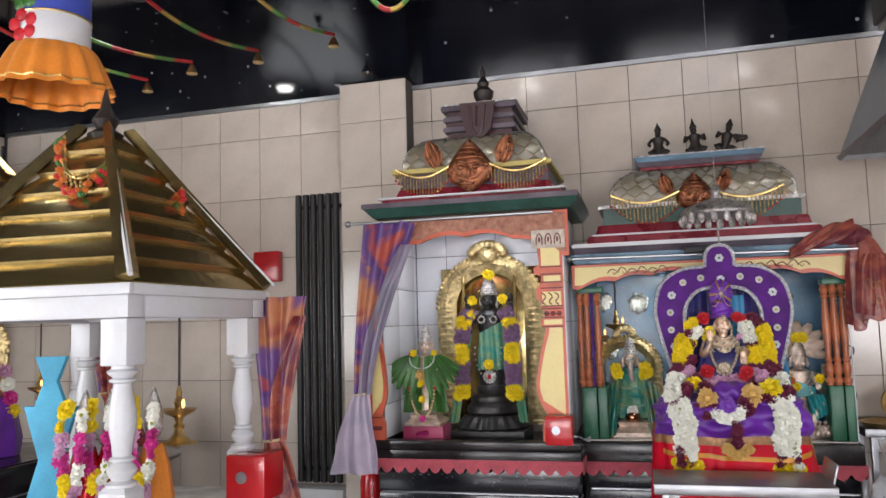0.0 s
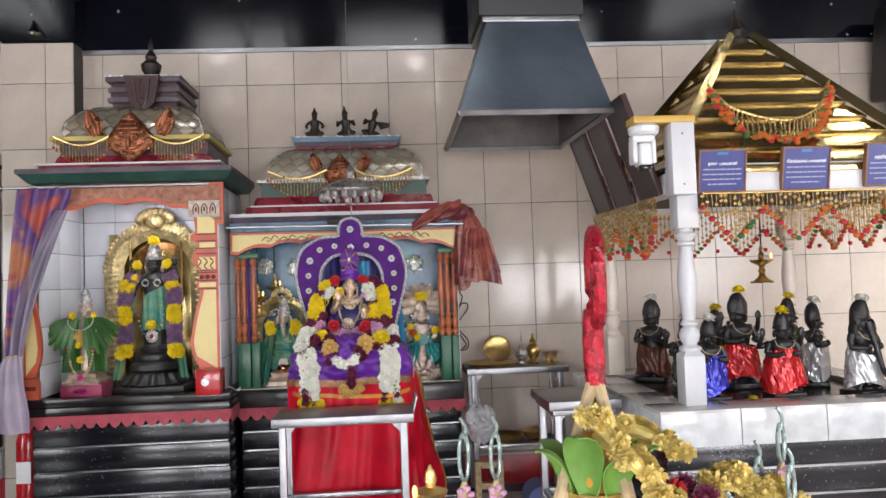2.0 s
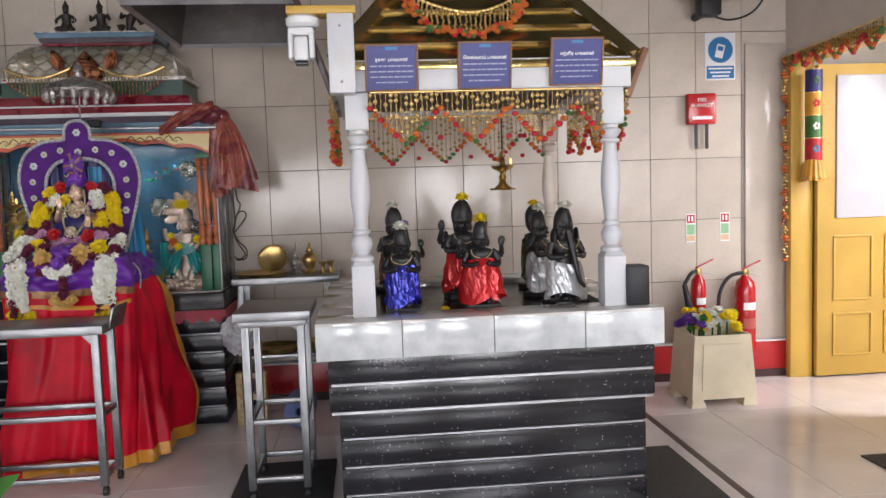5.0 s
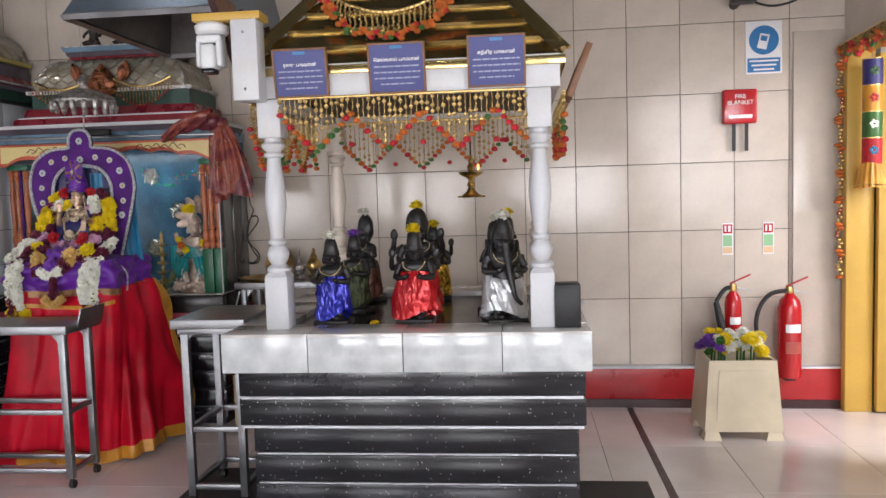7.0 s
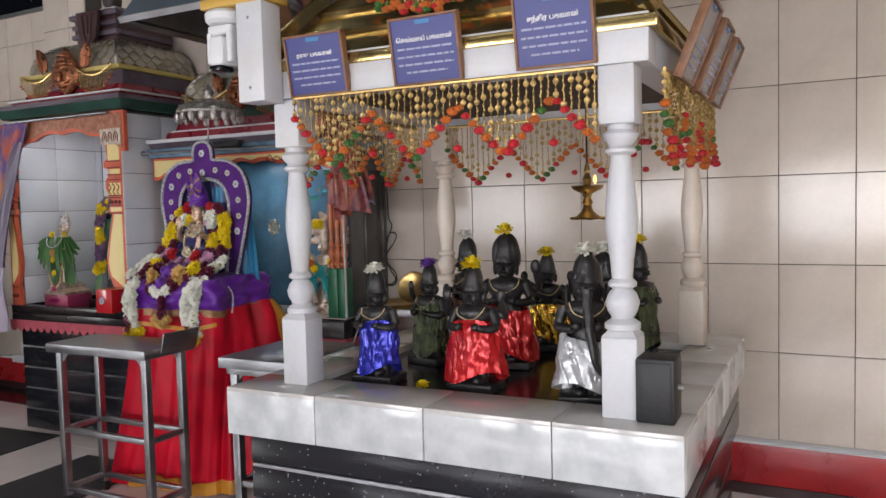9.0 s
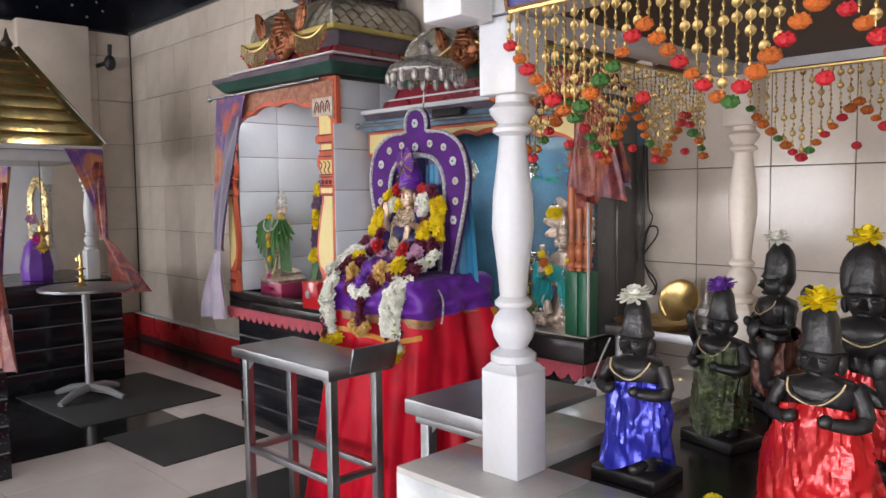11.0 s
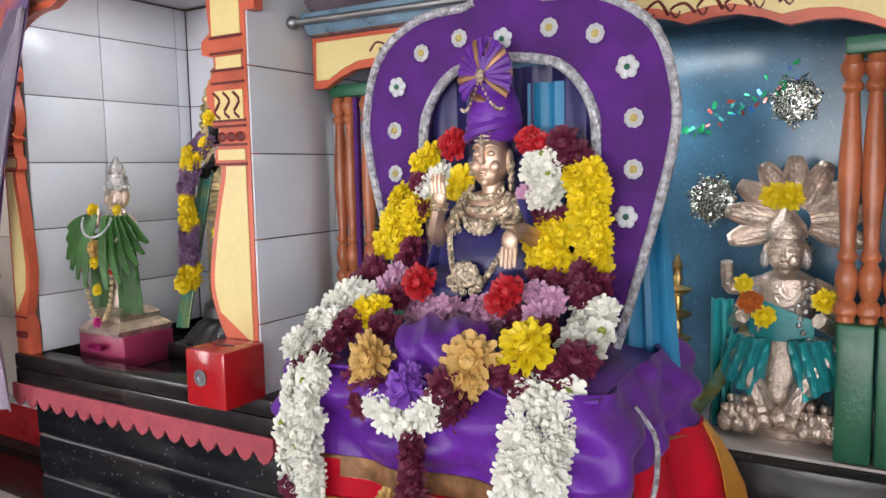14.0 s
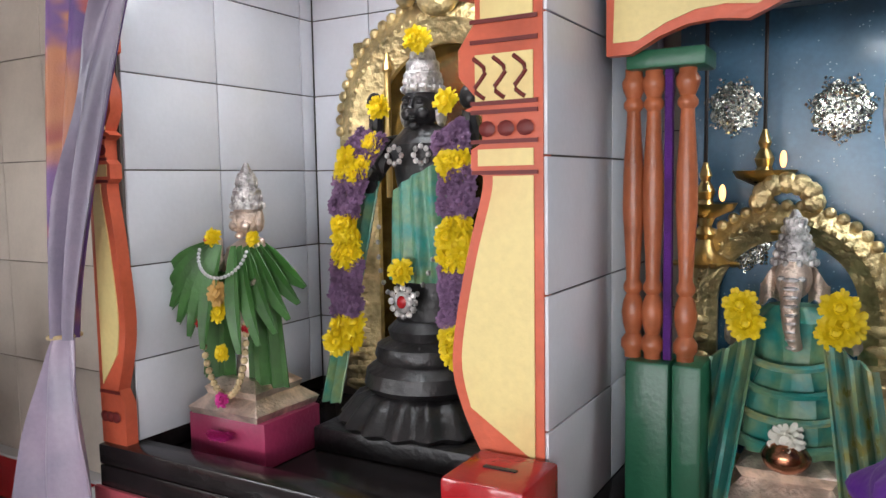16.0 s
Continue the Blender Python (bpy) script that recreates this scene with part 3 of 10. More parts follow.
def strand(parent, ctrl, runs, r, facing, rng, width=1, gap=0.8, spread=0.9):
    """Flowers strung along a line: runs are (material, share of the length)."""
    n = 80
    pts = curve_pts(ctrl, n)
    length = sum((b - a).length for a, b in zip(pts, pts[1:]))
    total = sum(s for _, s in runs)
    steps = max(2, int(length / (r * gap)))
    for i in range(steps + 1):
        f = i / steps
        acc = 0
        material = runs[-1][0]
        for m, s in runs:
            acc += s / total
            if f <= acc + 1e-6:
                material = m
                break
        k = min(n - 1, int(f * n))
        p, d = pts[k], (pts[k + 1] - pts[k]).normalized()
        side = d.cross(Vector(facing)).normalized()
        for w in range(width):
            o = (w - (width - 1) / 2) * r * spread * 1.1
            j = Vector((rng.uniform(-1, 1), rng.uniform(-1, 1), rng.uniform(-1, 1))) * r * 0.22
            put_flower(parent, material, p + side * o + j, Vector(facing) + Vector((rng.uniform(-0.5, 0.5), rng.uniform(-0.3, 0.3), rng.uniform(-0.4, 0.5))), r * rng.uniform(0.85, 1.12), rng)


def spindle(h, w):
    """The outline of a turned post: square foot and head are separate."""
    return [(0.36 * w, 0), (0.36 * w, 0.02 * h), (0.5 * w, 0.035 * h), (0.5 * w, 0.06 * h), (0.3 * w, 0.085 * h), (0.42 * w, 0.12 * h), (0.48 * w, 0.16 * h), (0.4 * w, 0.2 * h),
            (0.27 * w, 0.225 * h), (0.4 * w, 0.24 * h), (0.4 * w, 0.255 * h), (0.29 * w, 0.275 * h), (0.33 * w, 0.36 * h), (0.45 * w, 0.52 * h), (0.43 * w, 0.64 * h), (0.31 * w, 0.80 * h), (0.28 * w, 0.855 * h),
            (0.42 * w, 0.87 * h), (0.42 * w, 0.885 * h), (0.3 * w, 0.9 * h), (0.47 * w, 0.935 * h), (0.5 * w, 0.955 * h), (0.36 * w, 0.975 * h), (0.36 * w, h)]


def turned_post(parent, x, y, z0, z1, w=0.088, foot=0.2, head=0.14, material=WHITEPAINT):
    bm = bmn()
    box(bm, x - w / 2, x + w / 2, y - w / 2, y + w / 2, z0, z0 + foot, 0.004)
    lathe(bm, [(w * 0.5, 0), (w * 0.3, 0.02)], square=True, c=(x, y, z0 + foot))
    box(bm, x - w / 2, x + w / 2, y - w / 2, y + w / 2, z1 - head, z1, 0.004)
    lathe(bm, spindle(z1 - z0 - foot - head, w), 18, (x, y, z0 + foot))
    return part("post", bm, material, parent)


def gold_roof(parent, cx, cy, hx, hy, z0, z1, rows=9, trim=WHITEPAINT):
    """A hipped roof of lapped gold sheets with hip strips and an eaves frame."""
    top = 0.04
    for axis, sgn in (("y", -1), ("y", 1), ("x", -1), ("x", 1)):
        for k in range(rows):
            bm = bmn()
            f0, f1 = k / rows, (k + 1) / rows
            def pt(u, f, off):
                wx, wy = hx * (1 - f) + top * f, hy * (1 - f) + top * f
                z = z0 + (z1 - z0) * f + off
                if axis == "y":
                    return (cx + u * wx, cy + sgn * (wy + off * 0.6), z)
                return (cx + sgn * (wx + off * 0.6), cy + u * wy, z)
            a = [bm.verts.new(pt(u, f0, 0.016)) for u in (-1, 1)]
            b = [bm.verts.new(pt(u, f0 + (f1 - f0) * 0.55, 0.012)) for u in (-1, 1)]
            c = [bm.verts.new(pt(u, f1, 0.002)) for u in (-1, 1)]
            d = [bm.verts.new(pt(u, f0, -0.006)) for u in (-1, 1)]
            e = [bm.verts.new(pt(u, f1, -0.012)) for u in (-1, 1)]
            bm.faces.new((a[0], a[1], b[1], b[0]))
            bm.faces.new((b[0], b[1], c[1], c[0]))
            bm.faces.new((d[0], d[1], a[1], a[0]))
            bm.faces.new((e[1], e[0], d[0], d[1])[::-1])
            part("roof_sheet", bm, GOLDSHEET, parent, angle=20)
    for sx in (-1, 1):
        for sy in (-1, 1):
            bm = bmn()
            a, b = (cx + sx * (hx + 0.012), cy + sy * (hy + 0.012), z0 + 0.02), (cx + sx * (top + 0.005), cy + sy * (top + 0.005), z1 + 0.02)
            u, v = Vector((sx * 0.045, 0, 0)), Vector((0, sy * 0.045, 0))
            va, vb = Vector(a), Vector(b)
            lift = Vector((sx * 0.012, sy * 0.012, 0.014))
            tri = [[bm.verts.new(q) for q in (e - u * k + lift * 0.6, e + lift * 1.6, e - v * k + lift * 0.6, e - lift * 0.3)] for e, k in ((va, 1.0), (vb, 0.5))]
            for k in range(4):
                bm.faces.new((tri[0][k], tri[0][(k + 1) % 4], tri[1][(k + 1) % 4], tri[1][k]))
            bm.faces.new(tri[0][::-1])
            bm.faces.new(tri[1])
            bmesh.ops.recalc_face_normals(bm, faces=bm.faces[:])
            part("hip_strip", bm, GOLDSHEET, parent, angle=20)
            bm = bmn()
            o = Vector((sx * 0.02, sy * 0.02, 0.012))
            tube(bm, [Vector(a) + o, Vector(b) + o * 0.4], 0.008, 5)
            part("hip_rod", bm, trim, parent)
    bm = bmn()
    e = 0.02
    for x0, x1, y0, y1 in ((cx - hx - e, cx + hx + e, cy - hy - e, cy - hy), (cx - hx - e, cx + hx + e, cy + hy, cy + hy + e), (cx - hx - e, cx - hx, cy - hy, cy + hy), (cx + hx, cx + hx + e, cy - hy, cy + hy)):
        box(bm, x0, x1, y0, y1, z0 - 0.02, z0 + 0.012, 0.003)
    part("eaves_frame", bm, trim, parent)
    bm = bmn()
    lathe(bm, [(0.05, -0.02), (0.06, 0.0), (0.03, 0.02), (0.045, 0.05), (0.02, 0.09), (0.0, 0.16)][:-1] + [(0.004, 0.16)], 12, (cx, cy, z1 + 0.01))
    part("finial", bm, DARKBRONZE, parent, "dark metal finial")


def oil_lamp(name, x, y, z0, ztop, group=""):
    """A hanging brass lamp on a rod, with two dishes and one flame."""
    th = thing(name, (x, y, z0), "hanging polished brass oil lamp, burning", "oil lamp", group)
    bm = bmn()
    lathe(bm, [(0.045, 0), (0.05, 0.006), (0.04, 0.012), (0.02, 0.03), (0.014, 0.05), (0.02, 0.06), (0.012, 0.075), (0.018, 0.09), (0.05, 0.105), (0.058, 0.118), (0.052, 0.118), (0.02, 0.11), (0.013, 0.125), (0.018, 0.14), (0.008, 0.16), (0.012, 0.17), (0.004, 0.195)], 16, (x, y, z0))
    for k in range(6):
        a = k * math.pi / 3
        ell(bm, (x + 0.053 * math.cos(a), y + 0.053 * math.sin(a), z0 + 0.004), (0.012, 0.012, 0.006), 6, 4)
    part("lamp_body", bm, BRASS, th)
    bm = bmn()
    tube(bm, [(x, y, z0 + 0.19), (x, y, ztop)], 0.004, 6)
    part("rod", bm, DARKBRONZE, th)
    bm = bmn()
    ell(bm, (x + 0.036, y - 0.03, z0 + 0.138), (0.006, 0.006, 0.016), 8, 6)
    part("flame", bm, FLAME, th, "small yellow flame")
    return th


# ---- shrine of the nine planets: counter, posts, roof ----
NX0, NX1, NY0, NY1, NZ = 1.56, 2.905, 2.49, 3.88, 0.815
nb = slat_base("planet_shrine_base", 1.635, 2.86, 2.585, 3.84, 0.0, 0.455, 4, "black granite slatted plinth under the counter", category="plinth")
for k, (a, b) in enumerate(((0.455, 0.565), (0.565, 0.672))):
    bm = bmn()
    box(bm, 1.60, 2.885, 2.545, 3.86, a + 0.006, b - 0.003, 0.004)
    part("granite_board", bm, GRANITE, nb)
    bm = bmn()
    box(bm, 1.61, 2.875, 2.541, 3.862, a - 0.004, a + 0.006)
    part("steel_strip", bm, CHROME, nb)
counter = thing("shrine_counter", (2.23, 3.2, 0.672), "grey marble tiled counter with a sunken black tray", "counter")
bm = bmn()
box(bm, NX0 + 0.008, NX1 - 0.008, NY0 + 0.008, NY1 - 0.008, 0.674, 0.76)
part("core", bm, GROUT, counter)
cuts = [NX0, 1.885, 2.235, 2.59, NX1]
for a, b in zip(cuts, cuts[1:]):
    bm = bmn()
    box(bm, a + 0.0015, b - 0.0015, NY0, NY0 + 0.012, 0.672, NZ - 0.012, 0.002)
    part("edge_tile", bm, MARBLE, counter)
for xx, s in ((NX0, 1), (NX1, -1)):
    for k in range(4):
        a, b = NY0 + 0.013 + (NY1 - NY0 - 0.02) * k / 4, NY0 + 0.013 + (NY1 - NY0 - 0.02) * (k + 1) / 4
        bm = bmn()
        box(bm, min(xx, xx + s * 0.012), max(xx, xx + s * 0.012), a + 0.0015, b - 0.0015, 0.672, NZ - 0.012, 0.002)
        part("edge_tile", bm, MARBLE, counter)
TI = (1.74, 2.73, 2.69, 3.64)
tops = [(a, b, NY0, TI[2]) for a, b in zip(cuts, cuts[1:])] + [(a, b, TI[3], NY1) for a, b in zip(cuts, cuts[1:])] + [(NX0, TI[0], TI[2] + (TI[3] - TI[2]) * k / 3, TI[2] + (TI[3] - TI[2]) * (k + 1) / 3) for k in range(3)] + [(TI[1], NX1, TI[2] + (TI[3] - TI[2]) * k / 3, TI[2] + (TI[3] - TI[2]) * (k + 1) / 3) for k in range(3)]
for a, b, c, d in tops:
    bm = bmn()
    box(bm, a + 0.001, b - 0.001, c + 0.001, d - 0.001, 0.761, NZ, 0.003)
    part("top_tile", bm, TOPTILE, counter)
bm = bmn()
box(bm, TI[0] + 0.002, TI[1] - 0.002, TI[2] + 0.002, TI[3] - 0.002, 0.761, 0.79)
part("tray", bm, BLACKSTONE, counter, "sunken black stone tray")

canopy = thing("shrine_canopy", (2.235, 3.12, NZ), "white turned posts carrying a lapped gold metal roof", "canopy")
for x, y, m in ((1.748, 2.63, WHITEPAINT), (2.738, 2.615, WHITEPAINT), (1.74, 3.66, CREAMPOST), (2.745, 3.66, CREAMPOST)):
    turned_post(canopy, x, y, NZ, 1.672, material=m)
for a in ((1.665, 2.815, 2.58, 2.665), (1.665, 2.815, 3.615, 3.70)):
    bm = bmn()
    box(bm, *a, 1.674, 1.79, 0.003)
    part("beam", bm, WHITEPAINT, canopy)
for a in ((1.67, 1.755, 2.667, 3.613), (2.725, 2.81, 2.667, 3.613)):
    bm = bmn()
    box(bm, *a, 1.674, 1.79, 0.003)
    part("beam", bm, WHITEPAINT, canopy)
# added board: wood and the roof's shade together in one dark brown
bm = bmn()
box(bm, 1.757, 2.723, 2.667, 3.613, 1.7, 1.712)
part("underside_panel", bm, SHADEDWOOD, canopy, "added dark board standing in for wood and shade under the roof")
gold_roof(canopy, 2.25, 3.13, 0.565, 0.535, 1.772, 2.45, trim=GOLDSHEET)
oil_lamp("hanging_oil_lamp", 2.44, 3.36, 1.285, 1.698)

# framed blue notices along the beam
DARKCARD = mat("dark_brown_board", (0.035, 0.029, 0.03), 0.32, var=0.25)
GLASSCARD = mat("glass_reflection_card", (0.12, 0.09, 0.09), 0.2, var=0.2)
TAMIL = ["\u0bb0\u0bbe\u0b95\u0bc1 \u0baa\u0b95\u0bb5\u0bbe\u0ba9\u0bcd", "\u0bc6\u0b9a\u0bb5\u0bcd\u0bb5\u0bbe\u0baf\u0bcd \u0baa\u0b95\u0bb5\u0bbe\u0ba9\u0bcd", "\u0b9a\u0ba8\u0bcd\u0ba4\u0bbf\u0bb0 \u0baa\u0b95\u0bb5\u0bbe\u0ba9\u0bcd"]


def text_mesh(body, size, m, name, material, parent, bold=0.0):
    cu = bpy.data.curves.new(name, "FONT")
    cu.body, cu.size, cu.extrude, cu.align_x, cu.align_y, cu.offset = body, size, 0.0006, "CENTER", "CENTER", bold
    tmp = new("tmp_text", cu)
    dg = bpy.context.evaluated_depsgraph_get()
    me = bpy.data.meshes.new_from_object(tmp.evaluated_get(dg))
    bpy.data.objects.remove(tmp)
    me.name = name
    me.transform(wpos(parent).inverted() @ m)
    me.materials.clear()
    me.materials.append(material)
    ob = new(name, me)
    ob.parent = parent
    return ob


def notice(x0, x1, z0, z1, y, tilt, heading, face=0, card=None):
    """A wooden frame with a blue printed card; face turns it about z."""
    w, h = x1 - x0, z1 - z0
    m = Matrix.Translation(((x0 + x1) / 2, y, z0)) @ pose(0, 0, 0, tilt, 0, face)
    th = new("framed_notice")
    th.matrix_basis = m
    WORLD[th.name] = m
    tagged(th, "blue printed notice in a thin wooden frame on the canopy beam", "notice", "notices on the canopy")

    def sub(name, x_0, x_1, y_0, y_1, z_0, z_1, material, bev=0.0):
        bm = bmn()
        box(bm, x_0, x_1, y_0, y_1, z_0, z_1, bev)
        bmesh.ops.transform(bm, matrix=m, verts=bm.verts[:])
        return part(name, bm, material, th)
    bm = bmn()
    f = 0.007
    for a in ((-w / 2, w / 2, 0, f), (-w / 2, w / 2, h - f, h), (-w / 2, -w / 2 + f, f, h - f), (w / 2 - f, w / 2, f, h - f)):
        box(bm, a[0], a[1], -0.006, 0.018, a[2], a[3], 0.001)
    bmesh.ops.transform(bm, matrix=m, verts=bm.verts[:])
    part("frame", bm, DARKTRIM if card is DARKCARD else WOODFRAME, th)
    sub("card", -w / 2 + f, w / 2 - f, -0.001, 0.014, f, h - f, card or SIGNBLUE)
    sub("back_board", -w / 2 + f, w / 2 - f, 0.0145, 0.017, f, h - f, WOODFRAME)
    if card is DARKCARD:
        return th
    sub("tag_bar", -0.022, 0.022, -0.0025, -0.0012, h - 0.022, h - 0.011, SIGNCYAN)
    if heading:
        text_mesh(heading, 0.0165, m @ pose(0, -0.002, h * 0.665, 90), "heading", SIGNWHITE, th, 0.0003)
    rng = random.Random(int(x0 * 1000))
    for k in range(4):
        ww = w * (0.4, 0.41, 0.4, 0.3)[k]
        x = -ww
        while x < ww:
            e = min(ww, x + rng.uniform(0.012, 0.03))
            sub("print_line", x, e, -0.0022, -0.0012, h * (0.52 - 0.115 * k), h * (0.52 - 0.115 * k) + 0.0052, FADEDPRINT)
            x = e + 0.004
    return th


notice(1.785, 1.985, 1.672, 1.845, 2.572, 11, TAMIL[0])
notice(2.135, 2.34, 1.672, 1.85, 2.572, 11, TAMIL[1])
notice(2.49, 2.695, 1.68, 1.86, 2.57, 11, TAMIL[2])
# the grey-brown card colour imitates reflections in the notices' glass
for k in range(3):
    yy = 2.82 + 0.29 * k
    tagged(notice(2.86 - 0.095, 2.86 + 0.095, 1.65, 1.86, yy, 22, "", 90, GLASSCARD), "framed notice leaning outwards from the canopy beam, its grey-brown card imitating reflecting glass", "notice", "boards leaning from the canopy")

# ---- shrine A (tall, with the standing deity) ----
AX0, AX1, AY, AZ = -1.40, -0.345, 3.82, 0.79
slat_base("tall_shrine_base", AX0 + 0.02, AX1 - 0.005, AY + 0.03, 4.5, 0.0, 0.66, 5, "black granite slatted plinth of the tall shrine", category="plinth")
ledge = thing("tall_shrine_ledge", (-0.87, 4.1, 0.662), "polished black stone ledge with pink scalloped cloth edge", "ledge")
bm = bmn()
box(bm, AX0 - 0.01, AX1 + 0.01, AY - 0.01, 4.5, 0.664, 0.745, 0.006)
for a in ((AX0 - 0.01, AX1 + 0.01, AY - 0.01, AY + 0.06), (AX0 - 0.01, AX0 + 0.05, AY + 0.06, 4.5), (AX1 - 0.05, AX1 + 0.01, AY + 0.06, 4.5)):
    rim = bmn()
    box(rim, *a, 0.7455, AZ, 0.005)
    part("ledge_rim", rim, BLACKSTONE, ledge)
part("slab", bm, BLACKSTONE, ledge)
scallops(ledge, AX0 - 0.015, AX1 + 0.015, AY - 0.012, 0.70, 0.07, 17)
scallops(ledge, AY - 0.01, 4.3, AX1 + 0.012, 0.70, 0.07, 8, side=1)

shrine_a = thing("tall_shrine", (-0.87, 4.15, AZ), "tall painted shrine with an arched niche and stepped domed roof", "shrine")
bm = bmn()
box(bm, -0.435, -0.386, AY + 0.035, 4.5, AZ, 1.93)
part("side_wall", bm, GROUT, shrine_a, "side wall faced with pale tiles")
bm = bmn()
box(bm, -1.40, -1.345, AY + 0.035, 4.5, AZ, 1.93)
part("side_wall", bm, GROUT, shrine_a, "side wall faced with pale tiles")
for xx, x1 in ((-0.386, -0.38), (-1.345, -1.339), (-0.441, -0.435)):
    for r in range(6):
        z0, z1 = max(AZ, 0.762 + 0.2035 * r), min(1.92, 0.762 + 0.2035 * (r + 1))
        for y0, y1 in ((AY + 0.006 if xx == -0.386 else AY + 0.04, 4.126), (4.126, 4.432), (4.432, 4.482)):
            bm = bmn()
            box(bm, xx, x1, y0 + 0.0015, y1 - 0.0015, z0 + 0.0015, z1 - 0.0015, 0.001)
            part("tile", bm, NICHETILE, shrine_a)
bm = bmn()
box(bm, -1.338, -0.442, 4.49, 4.5, AZ, 1.93)
part("back_panel", bm, GROUT, shrine_a)
for r in range(6):
    z0, z1 = max(AZ, 0.762 + 0.2035 * r), min(1.92, 0.762 + 0.2035 * (r + 1))
    for x0, x1 in ((-1.338, -1.15), (-1.15, -0.845), (-0.845, -0.54), (-0.54, -0.442)):
        bm = bmn()
        box(bm, x0 + 0.0015, x1 - 0.0015, 4.483, 4.489, z0 + 0.0015, z1 - 0.0015, 0.001)
        part("tile", bm, NICHETILE, shrine_a)
bm = bmn()
box(bm, -1.338, -0.442, 3.9, 4.48, 1.925, 1.935)
part("niche_ceiling", bm, NICHETILE, shrine_a)


def bulged_pillar(parent, x_out, x_in, y0, y1, z0, z1):
    """A painted cut-out pillar: straight outer edge, bellied inner edge, mouldings in bands."""
    d = 1 if x_in > x_out else -1
    w = abs(x_in - x_out)
    prof = [(0.8, 0.0), (0.8, 0.09), (0.62, 0.12), (0.86, 0.2), (0.95, 0.28), (0.8, 0.42), (0.62, 0.53), (0.6, 0.56), (0.72, 0.57), (0.72, 0.6), (0.6, 0.61), (0.6, 0.65), (0.78, 0.66), (0.62, 0.67), (0.84, 0.71), (0.84, 0.75), (0.66, 0.79), (0.66, 0.82), (0.9, 0.83), (0.9, 0.86), (0.72, 0.88), (0.8, 1.0)]
    belly = [(p.x, p.z) for p in curve_pts([(a, 0, b) for a, b in prof[2:8]], 24)]
    prof2 = prof[:2] + belly + prof[8:]
    outer = [(x_out, z0)] + [(x_out + d * w * a, z0 + (z1 - z0) * b) for a, b in prof2] + [(x_out, z1)]
    bm = bmn()
    prism(bm, outer, y0, y1)
    part("pillar", bm, ORANGELINE, parent, "cut-out pillar painted pale yellow with orange edges")
    inn = [(x_out + d * 0.014, z0 + 0.01)] + [(x_out + d * (w * a - 0.018), z0 + (z1 - z0) * b) for a, b in prof[3:8]] + [(x_out + d * 0.014, z0 + 0.56 * (z1 - z0))]
    inn[0] = (x_out + d * 0.014, z0 + 0.13 * (z1 - z0))
    inn = inn[:1] + [(p.x, p.z) for p in curve_pts([(q[0], 0, q[1]) for q in inn[1:-1]], 24)] + inn[-1:]
    bm = bmn()
    prism(bm, inn, y0 - 0.003, y0 - 0.0005)
    part("pillar_panel", bm, PALEYELLOW, parent)
    for b0, b1, a in ((0.575, 0.6, 0.64), (0.67, 0.74, 0.66), (0.79, 0.82, 0.6), (0.87, 0.99, 0.66)):
        bm = bmn()
        box(bm, min(x_out + d * 0.014, x_out + d * w * a), max(x_out + d * 0.014, x_out + d * w * a), y0 - 0.003, y0 - 0.0005, z0 + (z1 - z0) * b0, z0 + (z1 - z0) * b1)
        part("pillar_panel", bm, PALEYELLOW, parent)
    for b in (0.112, 0.562, 0.608, 0.652, 0.665, 0.755, 0.785, 0.825, 0.862):
        bm = bmn()
        box(bm, min(x_out + d * 0.006, x_out + d * w * 0.7), max(x_out + d * 0.006, x_out + d * w * 0.7), y0 - 0.006, y0 - 0.0035, z0 + (z1 - z0) * b, z0 + (z1 - z0) * b + 0.006)
        part("pillar_line", bm, BROWNLINE, parent)
    for b, n in ((0.63, 3), (0.06, 3)):
        for k in range(n):
            bm = bmn()
            ell(bm, (x_out + d * w * (0.16 + 0.19 * k), y0 - 0.004, z0 + (z1 - z0) * b), (0.014, 0.003, 0.012), 8, 5)
            part("pillar_dot", bm, BROWNLINE, parent)
    for k in range(3):
        bm = bmn()
        xx = x_out + d * w * (0.16 + 0.2 * k)
        tube(bm, curve_pts([(xx, y0 - 0.004, z0 + (z1 - z0) * 0.675), (xx + d * 0.016, y0 - 0.004, z0 + (z1 - z0) * 0.69), (xx - d * 0.002, y0 - 0.004, z0 + (z1 - z0) * 0.715), (xx + d * 0.018, y0 - 0.004, z0 + (z1 - z0) * 0.735)], 8), 0.0035, 5)
        part("pillar_scroll", bm, BROWNLINE, parent, "dark brown painted ornament")


bulged_pillar(shrine_a, -0.386, -0.548, AY + 0.005, AY + 0.034, AZ, 1.78)
bulged_pillar(shrine_a, -1.412, -1.315, AY + 0.005, AY + 0.034, AZ, 1.78)


